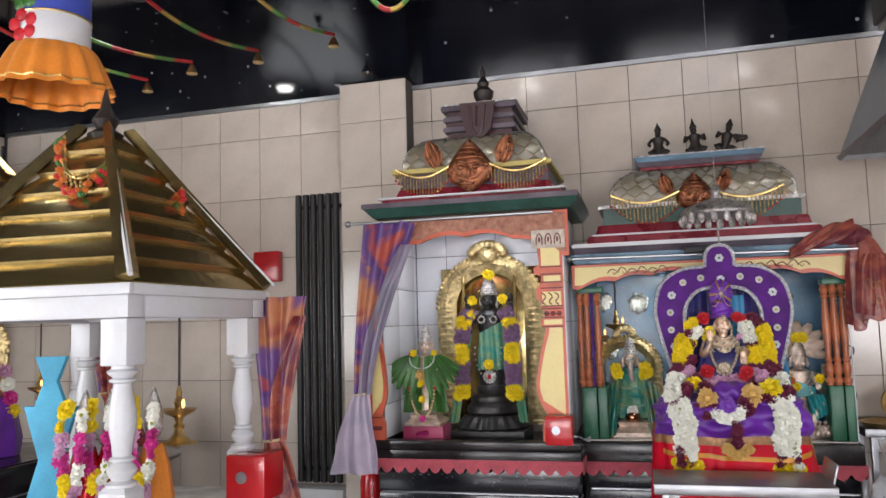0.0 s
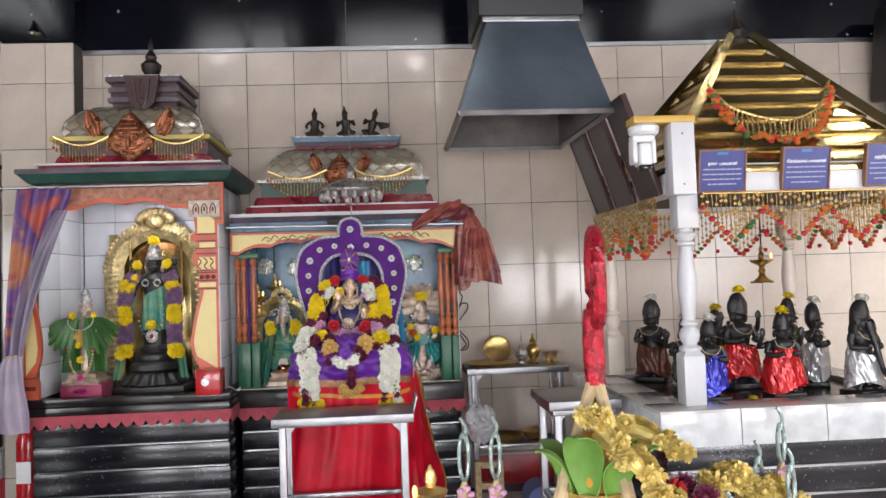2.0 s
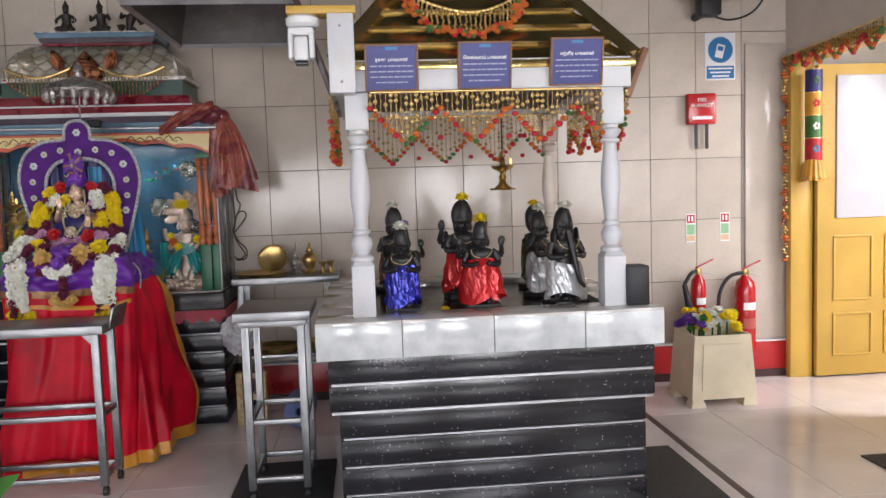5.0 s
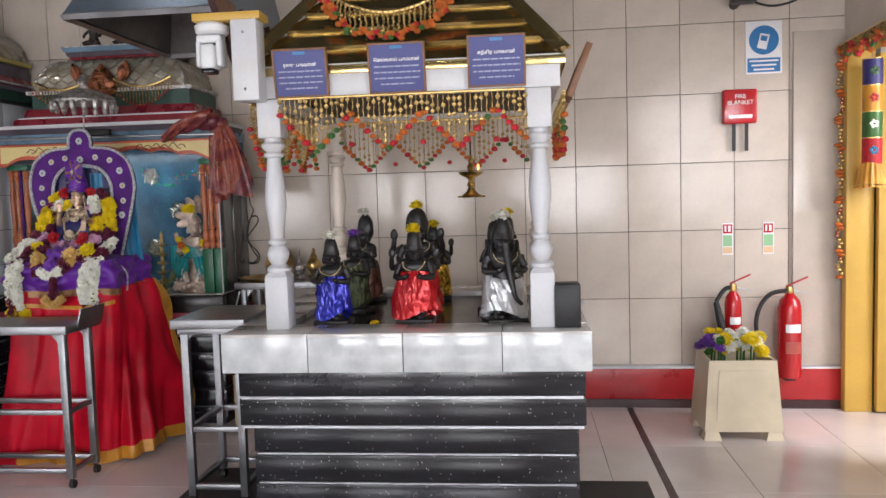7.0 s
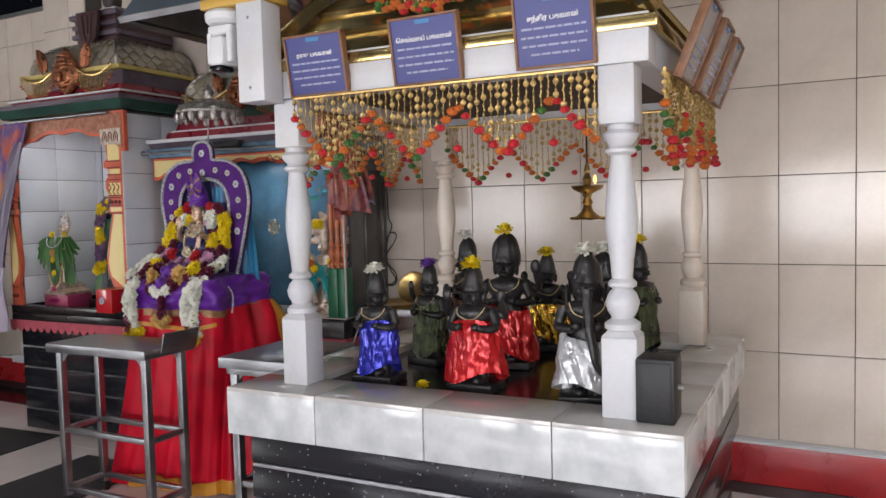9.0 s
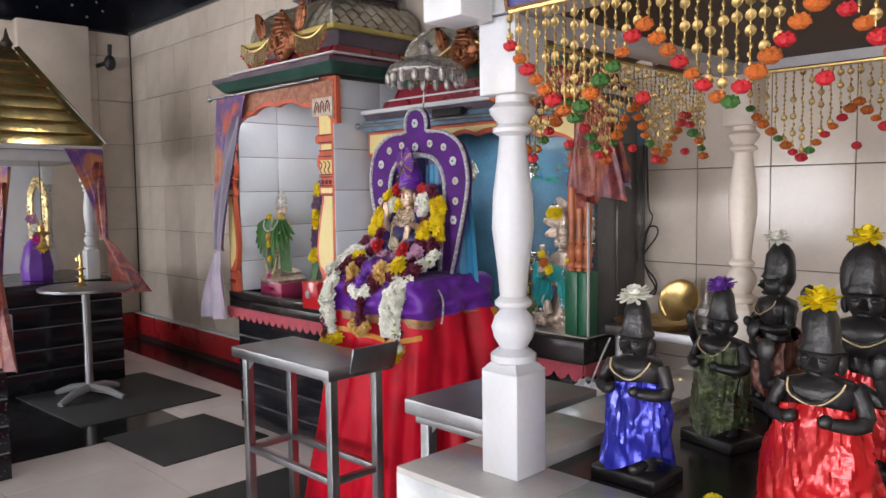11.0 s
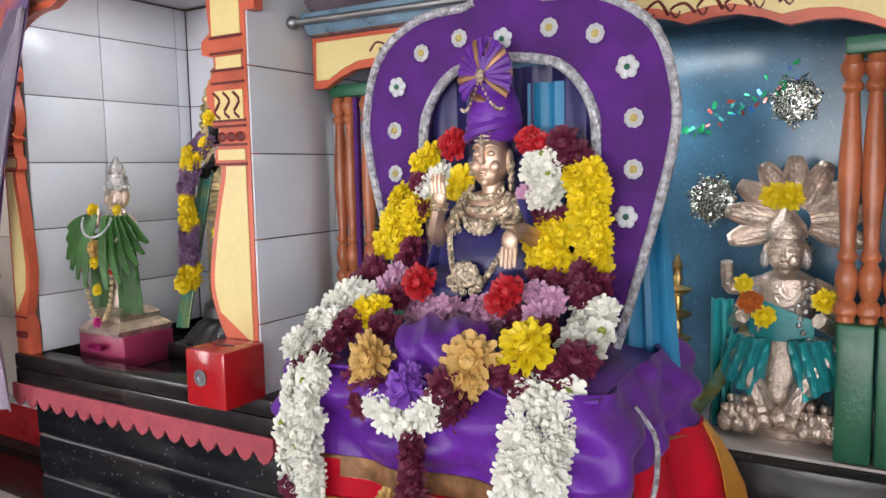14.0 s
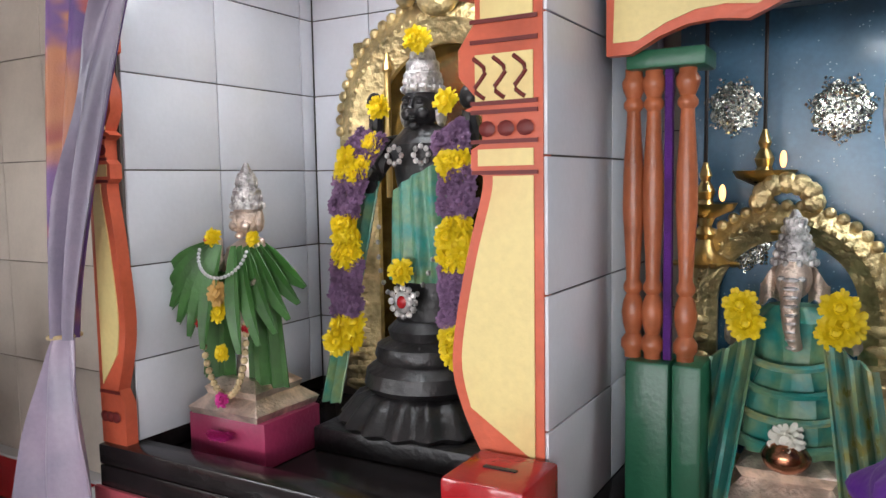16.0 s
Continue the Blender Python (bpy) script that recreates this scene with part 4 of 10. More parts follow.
def arch_board(parent, x0, x1, z_top, z_side, z_mid, y0, y1, material, edge, name="arch_board", lobes=4):
    poly = [(x0, z_top), (x0, z_side)]
    n = 28
    for k in range(n + 1):
        f = k / n
        a = abs(2 * f - 1)
        z = z_side + (z_mid - z_side) * (1 - a ** 2.4) + 0.018 * abs(math.sin(f * math.pi * lobes))
        poly.append((x0 + (x1 - x0) * (0.03 + 0.94 * f), z))
    poly += [(x1, z_side), (x1, z_top)]
    bm = bmn()
    prism(bm, poly, y0, y1)
    part(name, bm, material, parent)
    inner = [(x0 + 0.015, z_top - 0.012)] + [(p[0] + (0.012 if p[0] < (x0 + x1) / 2 else -0.012), p[1] + 0.02) for p in poly[1:-1]] + [(x1 - 0.015, z_top - 0.012)]
    bm = bmn()
    prism(bm, inner, y0 - 0.003, y0 - 0.0006)
    part(name + "_face", bm, edge, parent)


arch_board(shrine_a, -1.40, -0.352, 1.93, 1.70, 1.82, AY + 0.003, AY + 0.03, ORANGELINE, mat("carved_brown_paint", (0.3, 0.1, 0.06), 0.5, var=0.4, scale=30, second=(0.5, 0.24, 0.15), mix=0.5, bump=0.6, grain=40))
bm = bmn()
box(bm, -0.535, -0.37, AY - 0.008, AY - 0.003, 1.74, 1.83)
part("painted_panel", bm, mat("cream_panel_paint", (0.6, 0.51, 0.42), 0.5, var=0.15, scale=30), shrine_a, "cream panel with small brown emblems")
for k in range(3):
    x = -0.51 + 0.045 * k
    bm = bmn()
    tube(bm, curve_pts([(x, AY - 0.0095, 1.757), (x, AY - 0.0095, 1.79), (x + 0.014, AY - 0.0095, 1.812), (x + 0.028, AY - 0.0095, 1.79), (x + 0.028, AY - 0.0095, 1.757)], 14), 0.0028, 5)
    part("emblem", bm, BROWNLINE, shrine_a)
    bm = bmn()
    ell(bm, (x + 0.014, AY - 0.009, 1.782), (0.005, 0.0015, 0.014), 8, 5)
    part("emblem", bm, BROWNLINE, shrine_a)


def tier(parent, name, x0, x1, y0, y1, z0, z1, material, flare=0.0, bev=0.004):
    """A moulding course: rectangle that widens by flare towards its top."""
    bm = bmn()
    vs = box(bm, x0, x1, y0, y1, z0, z1)
    for v in vs[4:]:
        v.co.x += flare if v.co.x > (x0 + x1) / 2 else -flare
        if v.co.y < (y0 + y1) / 2:
            v.co.y -= flare
    bmesh.ops.bevel(bm, geom=bm.edges[:], offset=bev, segments=2, affect="EDGES")
    return part(name, bm, material, parent)


def temple_dome(parent, x0, x1, y0, y1, z0, z1, xt0, xt1, yt0, material):
    """A four-sided bell-shaped dome against the wall, with raised ribs."""
    n = 10
    bm = bmn()
    rings = []
    for k in range(n + 1):
        f = k / n
        g = 1 - (1 - f ** 2.1) ** 0.6
        b = 0.008 * math.sin(f * math.pi)
        xa, xb, ya = x0 + (xt0 - x0) * g - b, x1 + (xt1 - x1) * g + b, y0 + (yt0 - y0) * g - b
        z = z0 + (z1 - z0) * f
        rings.append([bm.verts.new(p) for p in ((xa, ya, z), (xb, ya, z), (xb, y1, z), (xa, y1, z))])
    for a, b in zip(rings, rings[1:]):
        for k in range(4):
            bm.faces.new((a[k], a[(k + 1) % 4], b[(k + 1) % 4], b[k]))
    bm.faces.new(rings[0][::-1])
    bm.faces.new(rings[-1])
    ob = part("dome", bm, material, parent, "bell-shaped dome painted with scales", 50)
    for side in (0, 1):
        bm = bmn()
        pts = []
        for k in range(n + 1):
            f = k / n
            g = 1 - (1 - f ** 2.1) ** 0.6
            b = 0.008 * math.sin(f * math.pi)
            pts.append(((x1 + (xt1 - x1) * g + b) if side else (x0 + (xt0 - x0) * g - b), y0 + (yt0 - y0) * g - b, z0 + (z1 - z0) * f))
        tube(bm, pts, 0.008, 6)
        part("rib", bm, SILVER, parent)
    return ob


def dome_scales(parent, x0, x1, y0, y1, z0, z1, xt0, xt1, yt0, rows=5):
    """Overlapping painted scales on the front and east faces of a dome."""
    def at(face, u, f):
        f = min(1.0, max(0.0, f))
        g = 1 - (1 - f ** 2.1) ** 0.6
        b = 0.008 * math.sin(f * math.pi)
        xa, xb, ya = x0 + (xt0 - x0) * g - b, x1 + (xt1 - x1) * g + b, y0 + (yt0 - y0) * g - b
        z = z0 + (z1 - z0) * f
        if face == 0:
            return Vector((xa + (xb - xa) * u, ya - 0.003, z))
        return Vector((xb + 0.003, ya + (y1 - ya) * u, z))

    for face, cols_n in ((0, max(6, int((x1 - x0) / 0.075))), (1, 7)):
        for r in range(rows):
            f0 = (r - 0.1) / rows
            f1, fm = f0 + 1.5 / rows, f0 + 0.75 / rows
            shift = 0.5 * (r % 2)
            for k in range(cols_n + (1 - r % 2)):
                u = (k + shift + (0 if r % 2 else 0.0)) / cols_n
                ua, ub = max(0.0, u - 0.5 / cols_n), min(1.0, u + 0.5 / cols_n)
                if ub - ua < 0.02 or f1 > 1.12:
                    continue
                out = Vector((0, -0.007, 0)) if face == 0 else Vector((0.007, 0, 0))
                bm = bmn()
                uc = min(1.0, max(0.0, u))
                ring = [bm.verts.new(q) for q in (at(face, uc, f0) + out * 0.9, at(face, ub, fm) + out * 0.2, at(face, uc, f1), at(face, ua, fm) + out * 0.2)]
                mid = bm.verts.new(at(face, uc, fm) + out)
                for j in range(4):
                    bm.faces.new((ring[j], ring[(j + 1) % 4], mid))
                bmesh.ops.recalc_face_normals(bm, faces=bm.faces[:])
                part("scale", bm, DOMESCALE, parent, angle=50)


YB = 4.5
tier(shrine_a, "cornice", -1.36, -0.33, 3.79, YB, 1.936, 1.985, GREENBAND, 0.045)
tier(shrine_a, "eaves_lip", -1.415, -0.29, 3.745, YB, 1.985, 2.012, SLATEPURPLE, 0.0)
tier(shrine_a, "red_course", -1.33, -0.375, 3.83, YB, 2.012, 2.04, MAROON, 0.0)
tier(shrine_a, "white_line", -1.345, -0.36, 3.815, YB, 2.04, 2.05, WHITEPAINT, 0.0, 0.002)
tier(shrine_a, "red_course", -1.27, -0.42, 3.88, YB, 2.05, 2.1, MAROON, -0.02)
tier(shrine_a, "frieze", -1.25, -0.45, 3.92, YB, 2.1, 2.18, SLATEPURPLE, 0.0)
tier(shrine_a, "yellow_rim", -1.285, -0.425, 3.87, YB, 2.18, 2.205, YELLOWRIM, 0.0)
temple_dome(shrine_a, -1.22, -0.475, 3.9, YB, 2.205, 2.405, -1.02, -0.655, 4.08, DOMEPAINT)
dome_scales(shrine_a, -1.22, -0.475, 3.9, YB, 2.205, 2.405, -1.02, -0.655, 4.08)
for k in range(6):
    w = (0.0, 0.022, 0.008, 0.02, 0.006, 0.03)[k]
    tier(shrine_a, "neck_moulding", -1.015 - w, -0.655 + w, 4.075 - w, YB, 2.405 + 0.029 * k, 2.433 + 0.029 * k, PLUM if k % 2 == 0 else SLATEPURPLE, 0.0, 0.005)
tier(shrine_a, "top_slab", -1.05, -0.62, 4.04, YB, 2.579, 2.588, SILVER, 0.0, 0.002)
bm = bmn()
prism(bm, [(-0.93, 2.575), (-0.73, 2.575), (-0.76, 2.42), (-0.79, 2.39), (-0.83, 2.34), (-0.87, 2.39), (-0.90, 2.42)], 4.005, 4.025)
for x in (-0.875, -0.785):
    tube(bm, [(x, 4.002, 2.555), (x + (0.02 if x < -0.83 else -0.02), 4.002, 2.42), (-0.83, 4.002, 2.385)], 0.007, 5)
tube(bm, [(-0.83, 4.001, 2.55), (-0.83, 4.001, 2.44)], 0.008, 5)
part("crest", bm, DARKTRIM, shrine_a, "dark crest plate with three upright marks")
bm = bmn()
lathe(bm, [(0.06, 0), (0.065, 0.02), (0.03, 0.04), (0.055, 0.08), (0.06, 0.11), (0.03, 0.14), (0.035, 0.16), (0.012, 0.2), (0.018, 0.22), (0.003, 0.27)], 12, (-0.83, 4.2, 2.575))
part("finial", bm, DARKBRONZE, shrine_a, "dark bronze pot finial")

# ---- shrine B (wide, blue backed) ----
BX0, BX1, BY = -0.345, 0.945, 4.05
slat_base("wide_shrine_base", BX0 + 0.02, BX1 - 0.01, BY + 0.01, 4.5, 0.0, 0.63, 6, "black granite slatted plinth of the wide shrine", category="plinth")
bledge = thing("wide_shrine_ledge", (0.3, 4.2, 0.632), "polished black stone ledge with pink scalloped cloth edge", "ledge")
bm = bmn()
box(bm, BX0 + 0.006, BX1 + 0.01, BY - 0.03, 4.5, 0.634, 0.76, 0.006)
part("slab", bm, BLACKSTONE, bledge)
scallops(bledge, BX0 + 0.01, BX1 + 0.012, BY - 0.031, 0.665, 0.07, 18)
scallops(bledge, BY - 0.03, 4.49, BX1 + 0.011, 0.665, 0.07, 7, side=1)
shrine_b = thing("wide_shrine", (0.3, 4.25, 0.76), "wide painted shrine with blue back panel and domed roof", "shrine")
bm = bmn()
box(bm, BX0 + 0.01, BX1 - 0.005, 4.44, 4.5, 0.762, 1.66)
part("back_panel", bm, BLUEBOARD, shrine_b, "blue painted back panel")
bm = bmn()
box(bm, BX0 + 0.01, BX1 - 0.005, 4.06, 4.435, 0.762, 0.768)
part("shelf", bm, mat("pale_shelf_tile", (0.55, 0.5, 0.45), 0.2), shrine_b)
bm = bmn()
box(bm, BX1 - 0.02, BX1 - 0.006, 4.14, 4.438, 0.77, 1.66)
part("side_panel", bm, mat("grey_gloss_board", (0.1, 0.1, 0.1), 0.18, var=0.15), shrine_b, "dark glossy side panel")
bm = bmn()
box(bm, -0.278, -0.265, BY + 0.03, BY + 0.045, 1.031, 1.514, 0.002)
part("divider", bm, PURPLEFELT, shrine_b, "purple cloth covered strip")
for xs in (-0.333, -0.299, -0.244):
    bm = bmn()
    lathe(bm, spindle(0.49, 0.04), 18, (xs, BY + 0.045, 1.03))
    part("column", bm, TERRA, shrine_b, "turned terracotta column")
for xs in (0.844, 0.882, 0.922):
    bm = bmn()
    lathe(bm, spindle(0.49, 0.043), 18, (xs, BY + 0.045, 1.03))
    part("column", bm, TERRA, shrine_b, "turned terracotta column")
for a in ((BX0 + 0.008, -0.21), (0.832, BX1 - 0.006)):
    gm = a[0] + (a[1] - a[0]) * 0.6
    for g0, g1 in ((a[0], gm - 0.002), (gm + 0.002, a[1])):
        bm = bmn()
        box(bm, g0, g1, BY + 0.01, BY + 0.1, 0.77, 1.03, 0.006)
        part("green_block", bm, GREENPAINT, shrine_b, "bottle green painted block")
    bm = bmn()
    box(bm, a[0], a[1], BY + 0.01, BY + 0.1, 1.515, 1.545, 0.004)
    part("green_cap", bm, GREENPAINT, shrine_b, "bottle green painted block")
arch_board(shrine_b, BX0 - 0.015, BX1 + 0.015, 1.66, 1.535, 1.60, BY - 0.02, BY + 0.0, ORANGELINE, PALEYELLOW, lobes=7)
for sgn, x in ((1, -0.3), (-1, 0.9)):
    for k in range(6):
        xx, hh = x + sgn * (0.14 + 0.05 * k), 0.8 + 0.4 * (k % 2)
        bm = bmn()
        tube(bm, curve_pts([(xx - sgn * 0.02, BY - 0.0225, 1.612), (xx, BY - 0.0225, 1.612 + 0.024 * hh), (xx + sgn * 0.026, BY - 0.0225, 1.622), (xx + sgn * 0.016, BY - 0.0225, 1.606), (xx + sgn * 0.008, BY - 0.0225, 1.618)], 16), [0.0035 - 0.0001 * q for q in range(17)], 5)
        part("scroll", bm, BROWNLINE, shrine_b, "dark painted scroll ornament")
bm = bmn()
box(bm, BX1 - 0.005, BX1 - 0.0005, BY + 0.012, BY + 0.024, 0.772, 1.54)
part("edge_strip", bm, WHITEPAINT, shrine_b, "thin white edge strip")
tier(shrine_b, "blue_band", -0.345, 0.945, 3.99, YB, 1.662, 1.712, BLUEBAND, 0.012)
tier(shrine_b, "dark_band", -0.335, 0.935, 4.0, YB, 1.712, 1.745, SLATEPURPLE, 0.015)
tier(shrine_b, "eaves_lip", -0.35, 0.95, 3.97, YB, 1.745, 1.765, WHITEPAINT, 0.0, 0.003)
tier(shrine_b, "red_course", -0.28, 0.86, 4.05, YB, 1.765, 1.81, MAROON, -0.01)
tier(shrine_b, "white_line", -0.25, 0.835, 4.07, YB, 1.81, 1.82, WHITEPAINT, 0.0, 0.002)
tier(shrine_b, "red_course", -0.235, 0.82, 4.09, YB, 1.82, 1.87, MAROON, -0.015)
tier(shrine_b, "frieze", -0.19, 0.78, 4.12, YB, 1.87, 1.955, GREENBAND, 0.0)
tier(shrine_b, "rim", -0.215, 0.80, 4.1, YB, 1.955, 1.975, SILVER, 0.0)
temple_dome(shrine_b, -0.145, 0.75, 4.1, YB, 1.975, 2.165, 0.02, 0.6, 4.22, DOMEPAINT)
dome_scales(shrine_b, -0.145, 0.75, 4.1, YB, 1.975, 2.165, 0.02, 0.6, 4.22)
tier(shrine_b, "neck", 0.01, 0.61, 4.2, YB, 2.165, 2.18, MAROON, 0.0)
tier(shrine_b, "neck", 0.005, 0.615, 4.19, YB, 2.18, 2.205, SLATEPURPLE, 0.01)
tier(shrine_b, "top_slab", -0.005, 0.625, 4.17, YB, 2.205, 2.23, BLUEBAND, 0.012)
tier(shrine_b, "top_edge", -0.02, 0.64, 4.155, YB, 2.23, 2.236, SILVER, 0.0, 0.002)
for k, (x, h, lean) in enumerate(((0.115, 0.19, 0), (0.31, 0.2, -4), (0.45, 0.185, 14))):
    bm = bmn()
    m = pose(x, 4.3, 2.25, 0, lean, 0)
    box(bm, -0.055, 0.055, -0.035, 0.035, -0.014, 0.0, 0.003)
    lathe(bm, [(0.042, 0), (0.04, 0.03), (0.024, 0.065), (0.03, 0.09), (0.034, 0.105), (0.012, 0.118)] if k != 2 else [(0.014, 0), (0.016, 0.03), (0.026, 0.07), (0.03, 0.1), (0.012, 0.115)], 12, sy=0.75)
    ell(bm, (0, -0.003, 0.132), (0.017, 0.018, 0.021), 10, 8)
    lathe(bm, [(0.019, 0.145), (0.02, 0.152), (0.013, 0.165), (0.008, 0.175), (0.002, h)], 10)
    for s_ in (-1, 1):
        tube(bm, curve_pts([(s_ * 0.03, 0, 0.1), (s_ * 0.052, -0.012, 0.075), (s_ * 0.045, -0.03, 0.1 if k else 0.06)], 6), 0.0085, 6)
        tube(bm, curve_pts([(s_ * 0.015, -0.02, 0.03), (s_ * 0.048, -0.035, 0.022), (s_ * 0.02, -0.04, 0.006)], 6), 0.012, 6)
    if k == 2:
        tube(bm, curve_pts([(0.03, 0, 0.1), (0.07, -0.01, 0.085), (0.1, -0.01, 0.1)], 8), 0.01, 6)
        sheet(bm, lambda u, v: (0.05 + 0.05 * u, 0.01, 0.06 + 0.03 * u + 0.05 * v * (1 - 0.5 * u)), 6, 5, 0.004)
    bmesh.ops.transform(bm, matrix=m, verts=bm.verts[:])
    solo("roof_figure", bm, DARKBRONZE, (x, 4.3, 2.236), ("seated dark bronze figure on the shrine roof", "robed dark bronze figure on the shrine roof", "leaning dark bronze figure with wings on the shrine roof")[k], "statue", "figures on the shrine roof")

# ---- extractor hood ----
hood = thing("extractor_hood", (1.19, 3.25, 2.04), "grey galvanised sheet metal extractor hood hung from the ceiling", "extractor hood")
HB = [(0.857, 2.78), (1.516, 2.78), (1.50, 3.69), (0.87, 3.69)]
HT = [(1.02, 3.06), (1.45, 3.06), (1.45, 3.46), (1.02, 3.46)]
for k in range(4):
    j = (k + 1) % 4
    bm = bmn()
    a, b = HB[k], HB[j]
    c, d = HT[j], HT[k]
    cx, cy = 1.19, 3.25
    outer = [Vector((a[0], a[1], 2.075)), Vector((b[0], b[1], 2.075)), Vector((c[0], c[1], 2.54)), Vector((d[0], d[1], 2.54))]
    nrm = (outer[1] - outer[0]).cross(outer[3] - outer[0]).normalized() * 0.012
    vo = [bm.verts.new(p) for p in outer]
    vi = [bm.verts.new(p - nrm) for p in outer]
    bm.faces.new(vo)
    bm.faces.new(vi[::-1]).material_index = 1
    for i in range(4):
        bm.faces.new((vo[(i + 1) % 4], vo[i], vi[i], vi[(i + 1) % 4]))
    part("hood_side", bm, [GALV, GALVIN], hood)
    bm = bmn()
    tube(bm, [(a[0], a[1], 2.062), (b[0], b[1], 2.062)], 0.016, 4)
    part("rim", bm, STEEL, hood)
bm = bmn()
box(bm, 0.985, 1.475, 3.04, 3.48, 2.57, CEIL, 0.003)
part("duct", bm, BLACKPLASTIC, hood, "black duct")
bm = bmn()
box(bm, 1.0, 1.46, 3.045, 3.475, 2.541, 2.569, 0.003)
part("collar", bm, STEEL, hood)

# ---- radiator, boxes on the wall ----
rad = thing("radiator", on_wall(-2.0, -0.06, 0.4), "tall black tubular radiator on the tiled wall", "radiator")
for k in range(6):
    c = on_wall(-2.135 + 0.052 * k, -0.06, 0)
    bm = bmn()
    lathe(bm, [(0.016, 0.42), (0.021, 0.425), (0.021, 2.225), (0.016, 2.23)], 12, c)
    part("tube", bm, BLACKPLASTIC, rad)
bm = bmn()
for z in (0.5, 2.15):
    a, b = on_wall(-2.16, -0.035, z), on_wall(-1.85, -0.035, z)
    tube(bm, [a, b], 0.014, 8)
part("header", bm, BLACKPLASTIC, rad)


def wall_case(name, x0, x1, z0, z1, d, material, label, category):
    th = thing(name, on_wall((x0 + x1) / 2, 0, z0), label, category)
    bm = bmn()
    box(bm, x0, x1, -d, -0.001, z0, z1, 0.012, seg=3)
    bmesh.ops.transform(bm, matrix=ROOM, verts=bm.verts[:])
    part("case", bm, material, th)
    return th


def wall_plate(parent, name, x0, x1, z0, z1, d0, d1, material, bev=0.0):
    bm = bmn()
    box(bm, x0, x1, -d1, -d0, z0, z1, bev)
    bmesh.ops.transform(bm, matrix=ROOM, verts=bm.verts[:])
    return part(name, bm, material, parent)


wall_case("red_wall_box", -2.47, -2.28, 1.68, 1.88, 0.06, REDBOX, "dark red plastic box on the tiled wall", "wall box")
fb = wall_case("fire_blanket_case", 3.83, 4.02, 1.655, 1.85, 0.05, REDBOX, "red fire blanket case with two black pull tapes", "fire blanket")
wall_plate(fb, "label_bar", 3.86, 3.99, 1.685, 1.705, 0.0505, 0.053, SIGNWHITE)
for x in (3.885, 3.955):
    wall_plate(fb, "pull_tape", x, x + 0.02, 1.5, 1.656, 0.02, 0.026, BLACKPLASTIC)
text_mesh("FIRE\nBLANKET", 0.034, ROOM @ pose(3.925, -0.0515, 1.79, 90), "lettering", SIGNWHITE, fb)
ph = thing("phone_notice", on_wall(4.065, 0, 1.935), "white notice with a blue disc showing a mobile phone", "sign")
wall_plate(ph, "plate", 3.965, 4.165, 1.935, 2.232, 0.001, 0.005, SIGNWHITE, 0.002)
wall_plate(ph, "text_panel", 3.975, 4.155, 1.945, 2.025, 0.0052, 0.0065, SIGNCYAN)
bm = bmn()
lathe(bm, [(0.082, 0), (0.082, 0.0015)], 32, m=ROOM @ pose(4.065, -0.0052, 2.125, 90))
part("disc", bm, SIGNCYAN, ph)
bm = bmn()
box(bm, -0.026, 0.026, -0.0085, -0.007, -0.045, 0.04, 0.003)
bmesh.ops.transform(bm, matrix=ROOM @ pose(4.062, 0, 2.12, 0, 14, 0), verts=bm.verts[:])
part("phone_shape", bm, SIGNWHITE, ph)
bm = bmn()
box(bm, -0.018, 0.018, -0.0098, -0.0088, 0.0, 0.028)
bmesh.ops.transform(bm, matrix=ROOM @ pose(4.062, 0, 2.12, 0, 14, 0), verts=bm.verts[:])
part("phone_screen", bm, SIGNCYAN, ph)
for k in range(3):
    wall_plate(ph, "print_line", 3.985 + 0.012 * k, 4.145 - 0.012 * k, 2.003 - 0.024 * k, 2.013 - 0.024 * k, 0.0067, 0.0075, SIGNWHITE)
for x in (3.832, 4.06):
    th = thing("extinguisher_notice", on_wall(x + 0.03, 0, 0.9), "small red, white and green extinguisher notice", "sign", "extinguisher notices")
    wall_plate(th, "plate", x, x + 0.062, 0.9, 1.085, 0.001, 0.004, SIGNWHITE)
    wall_plate(th, "red_field", x + 0.005, x + 0.057, 1.025, 1.078, 0.0042, 0.005, REDBOX)
    wall_plate(th, "symbol", x + 0.014, x + 0.024, 1.035, 1.07, 0.0052, 0.006, SIGNWHITE)
    wall_plate(th, "symbol", x + 0.034, x + 0.048, 1.035, 1.07, 0.0052, 0.006, SIGNWHITE)
    wall_plate(th, "green_field", x + 0.005, x + 0.057, 0.95, 1.015, 0.0042, 0.005, mat("pale_green_print", (0.3, 0.55, 0.3), 0.5))
    wall_plate(th, "cream_field", x + 0.005, x + 0.057, 0.908, 0.945, 0.0042, 0.005, mat("pale_peach_print", (0.75, 0.5, 0.3), 0.5))
# ---- deity on the purple throne ----
CX = 0.337


def smooth_half(pts, n):
    return [(p.x, p.z) for p in curve_pts([(a, 0, b) for a, b in pts], n)]


throne = thing("throne", (CX, 3.72, 0.98), "purple felt horseshoe throne back edged with silver trim and white rosettes", "throne")
OUT = smooth_half([(0.185, 0.98), (0.235, 1.15), (0.285, 1.34), (0.29, 1.44), (0.255, 1.54), (0.17, 1.595), (0.075, 1.605)], 26)
TAB = smooth_half([(0.062, 1.61), (0.06, 1.66), (0.035, 1.695), (0.0, 1.702)], 8)
INN = smooth_half([(0.13, 0.98), (0.15, 1.18), (0.165, 1.34), (0.155, 1.43), (0.1, 1.495), (0.0, 1.515)], 26)
bm = bmn()
oc = OUT + TAB
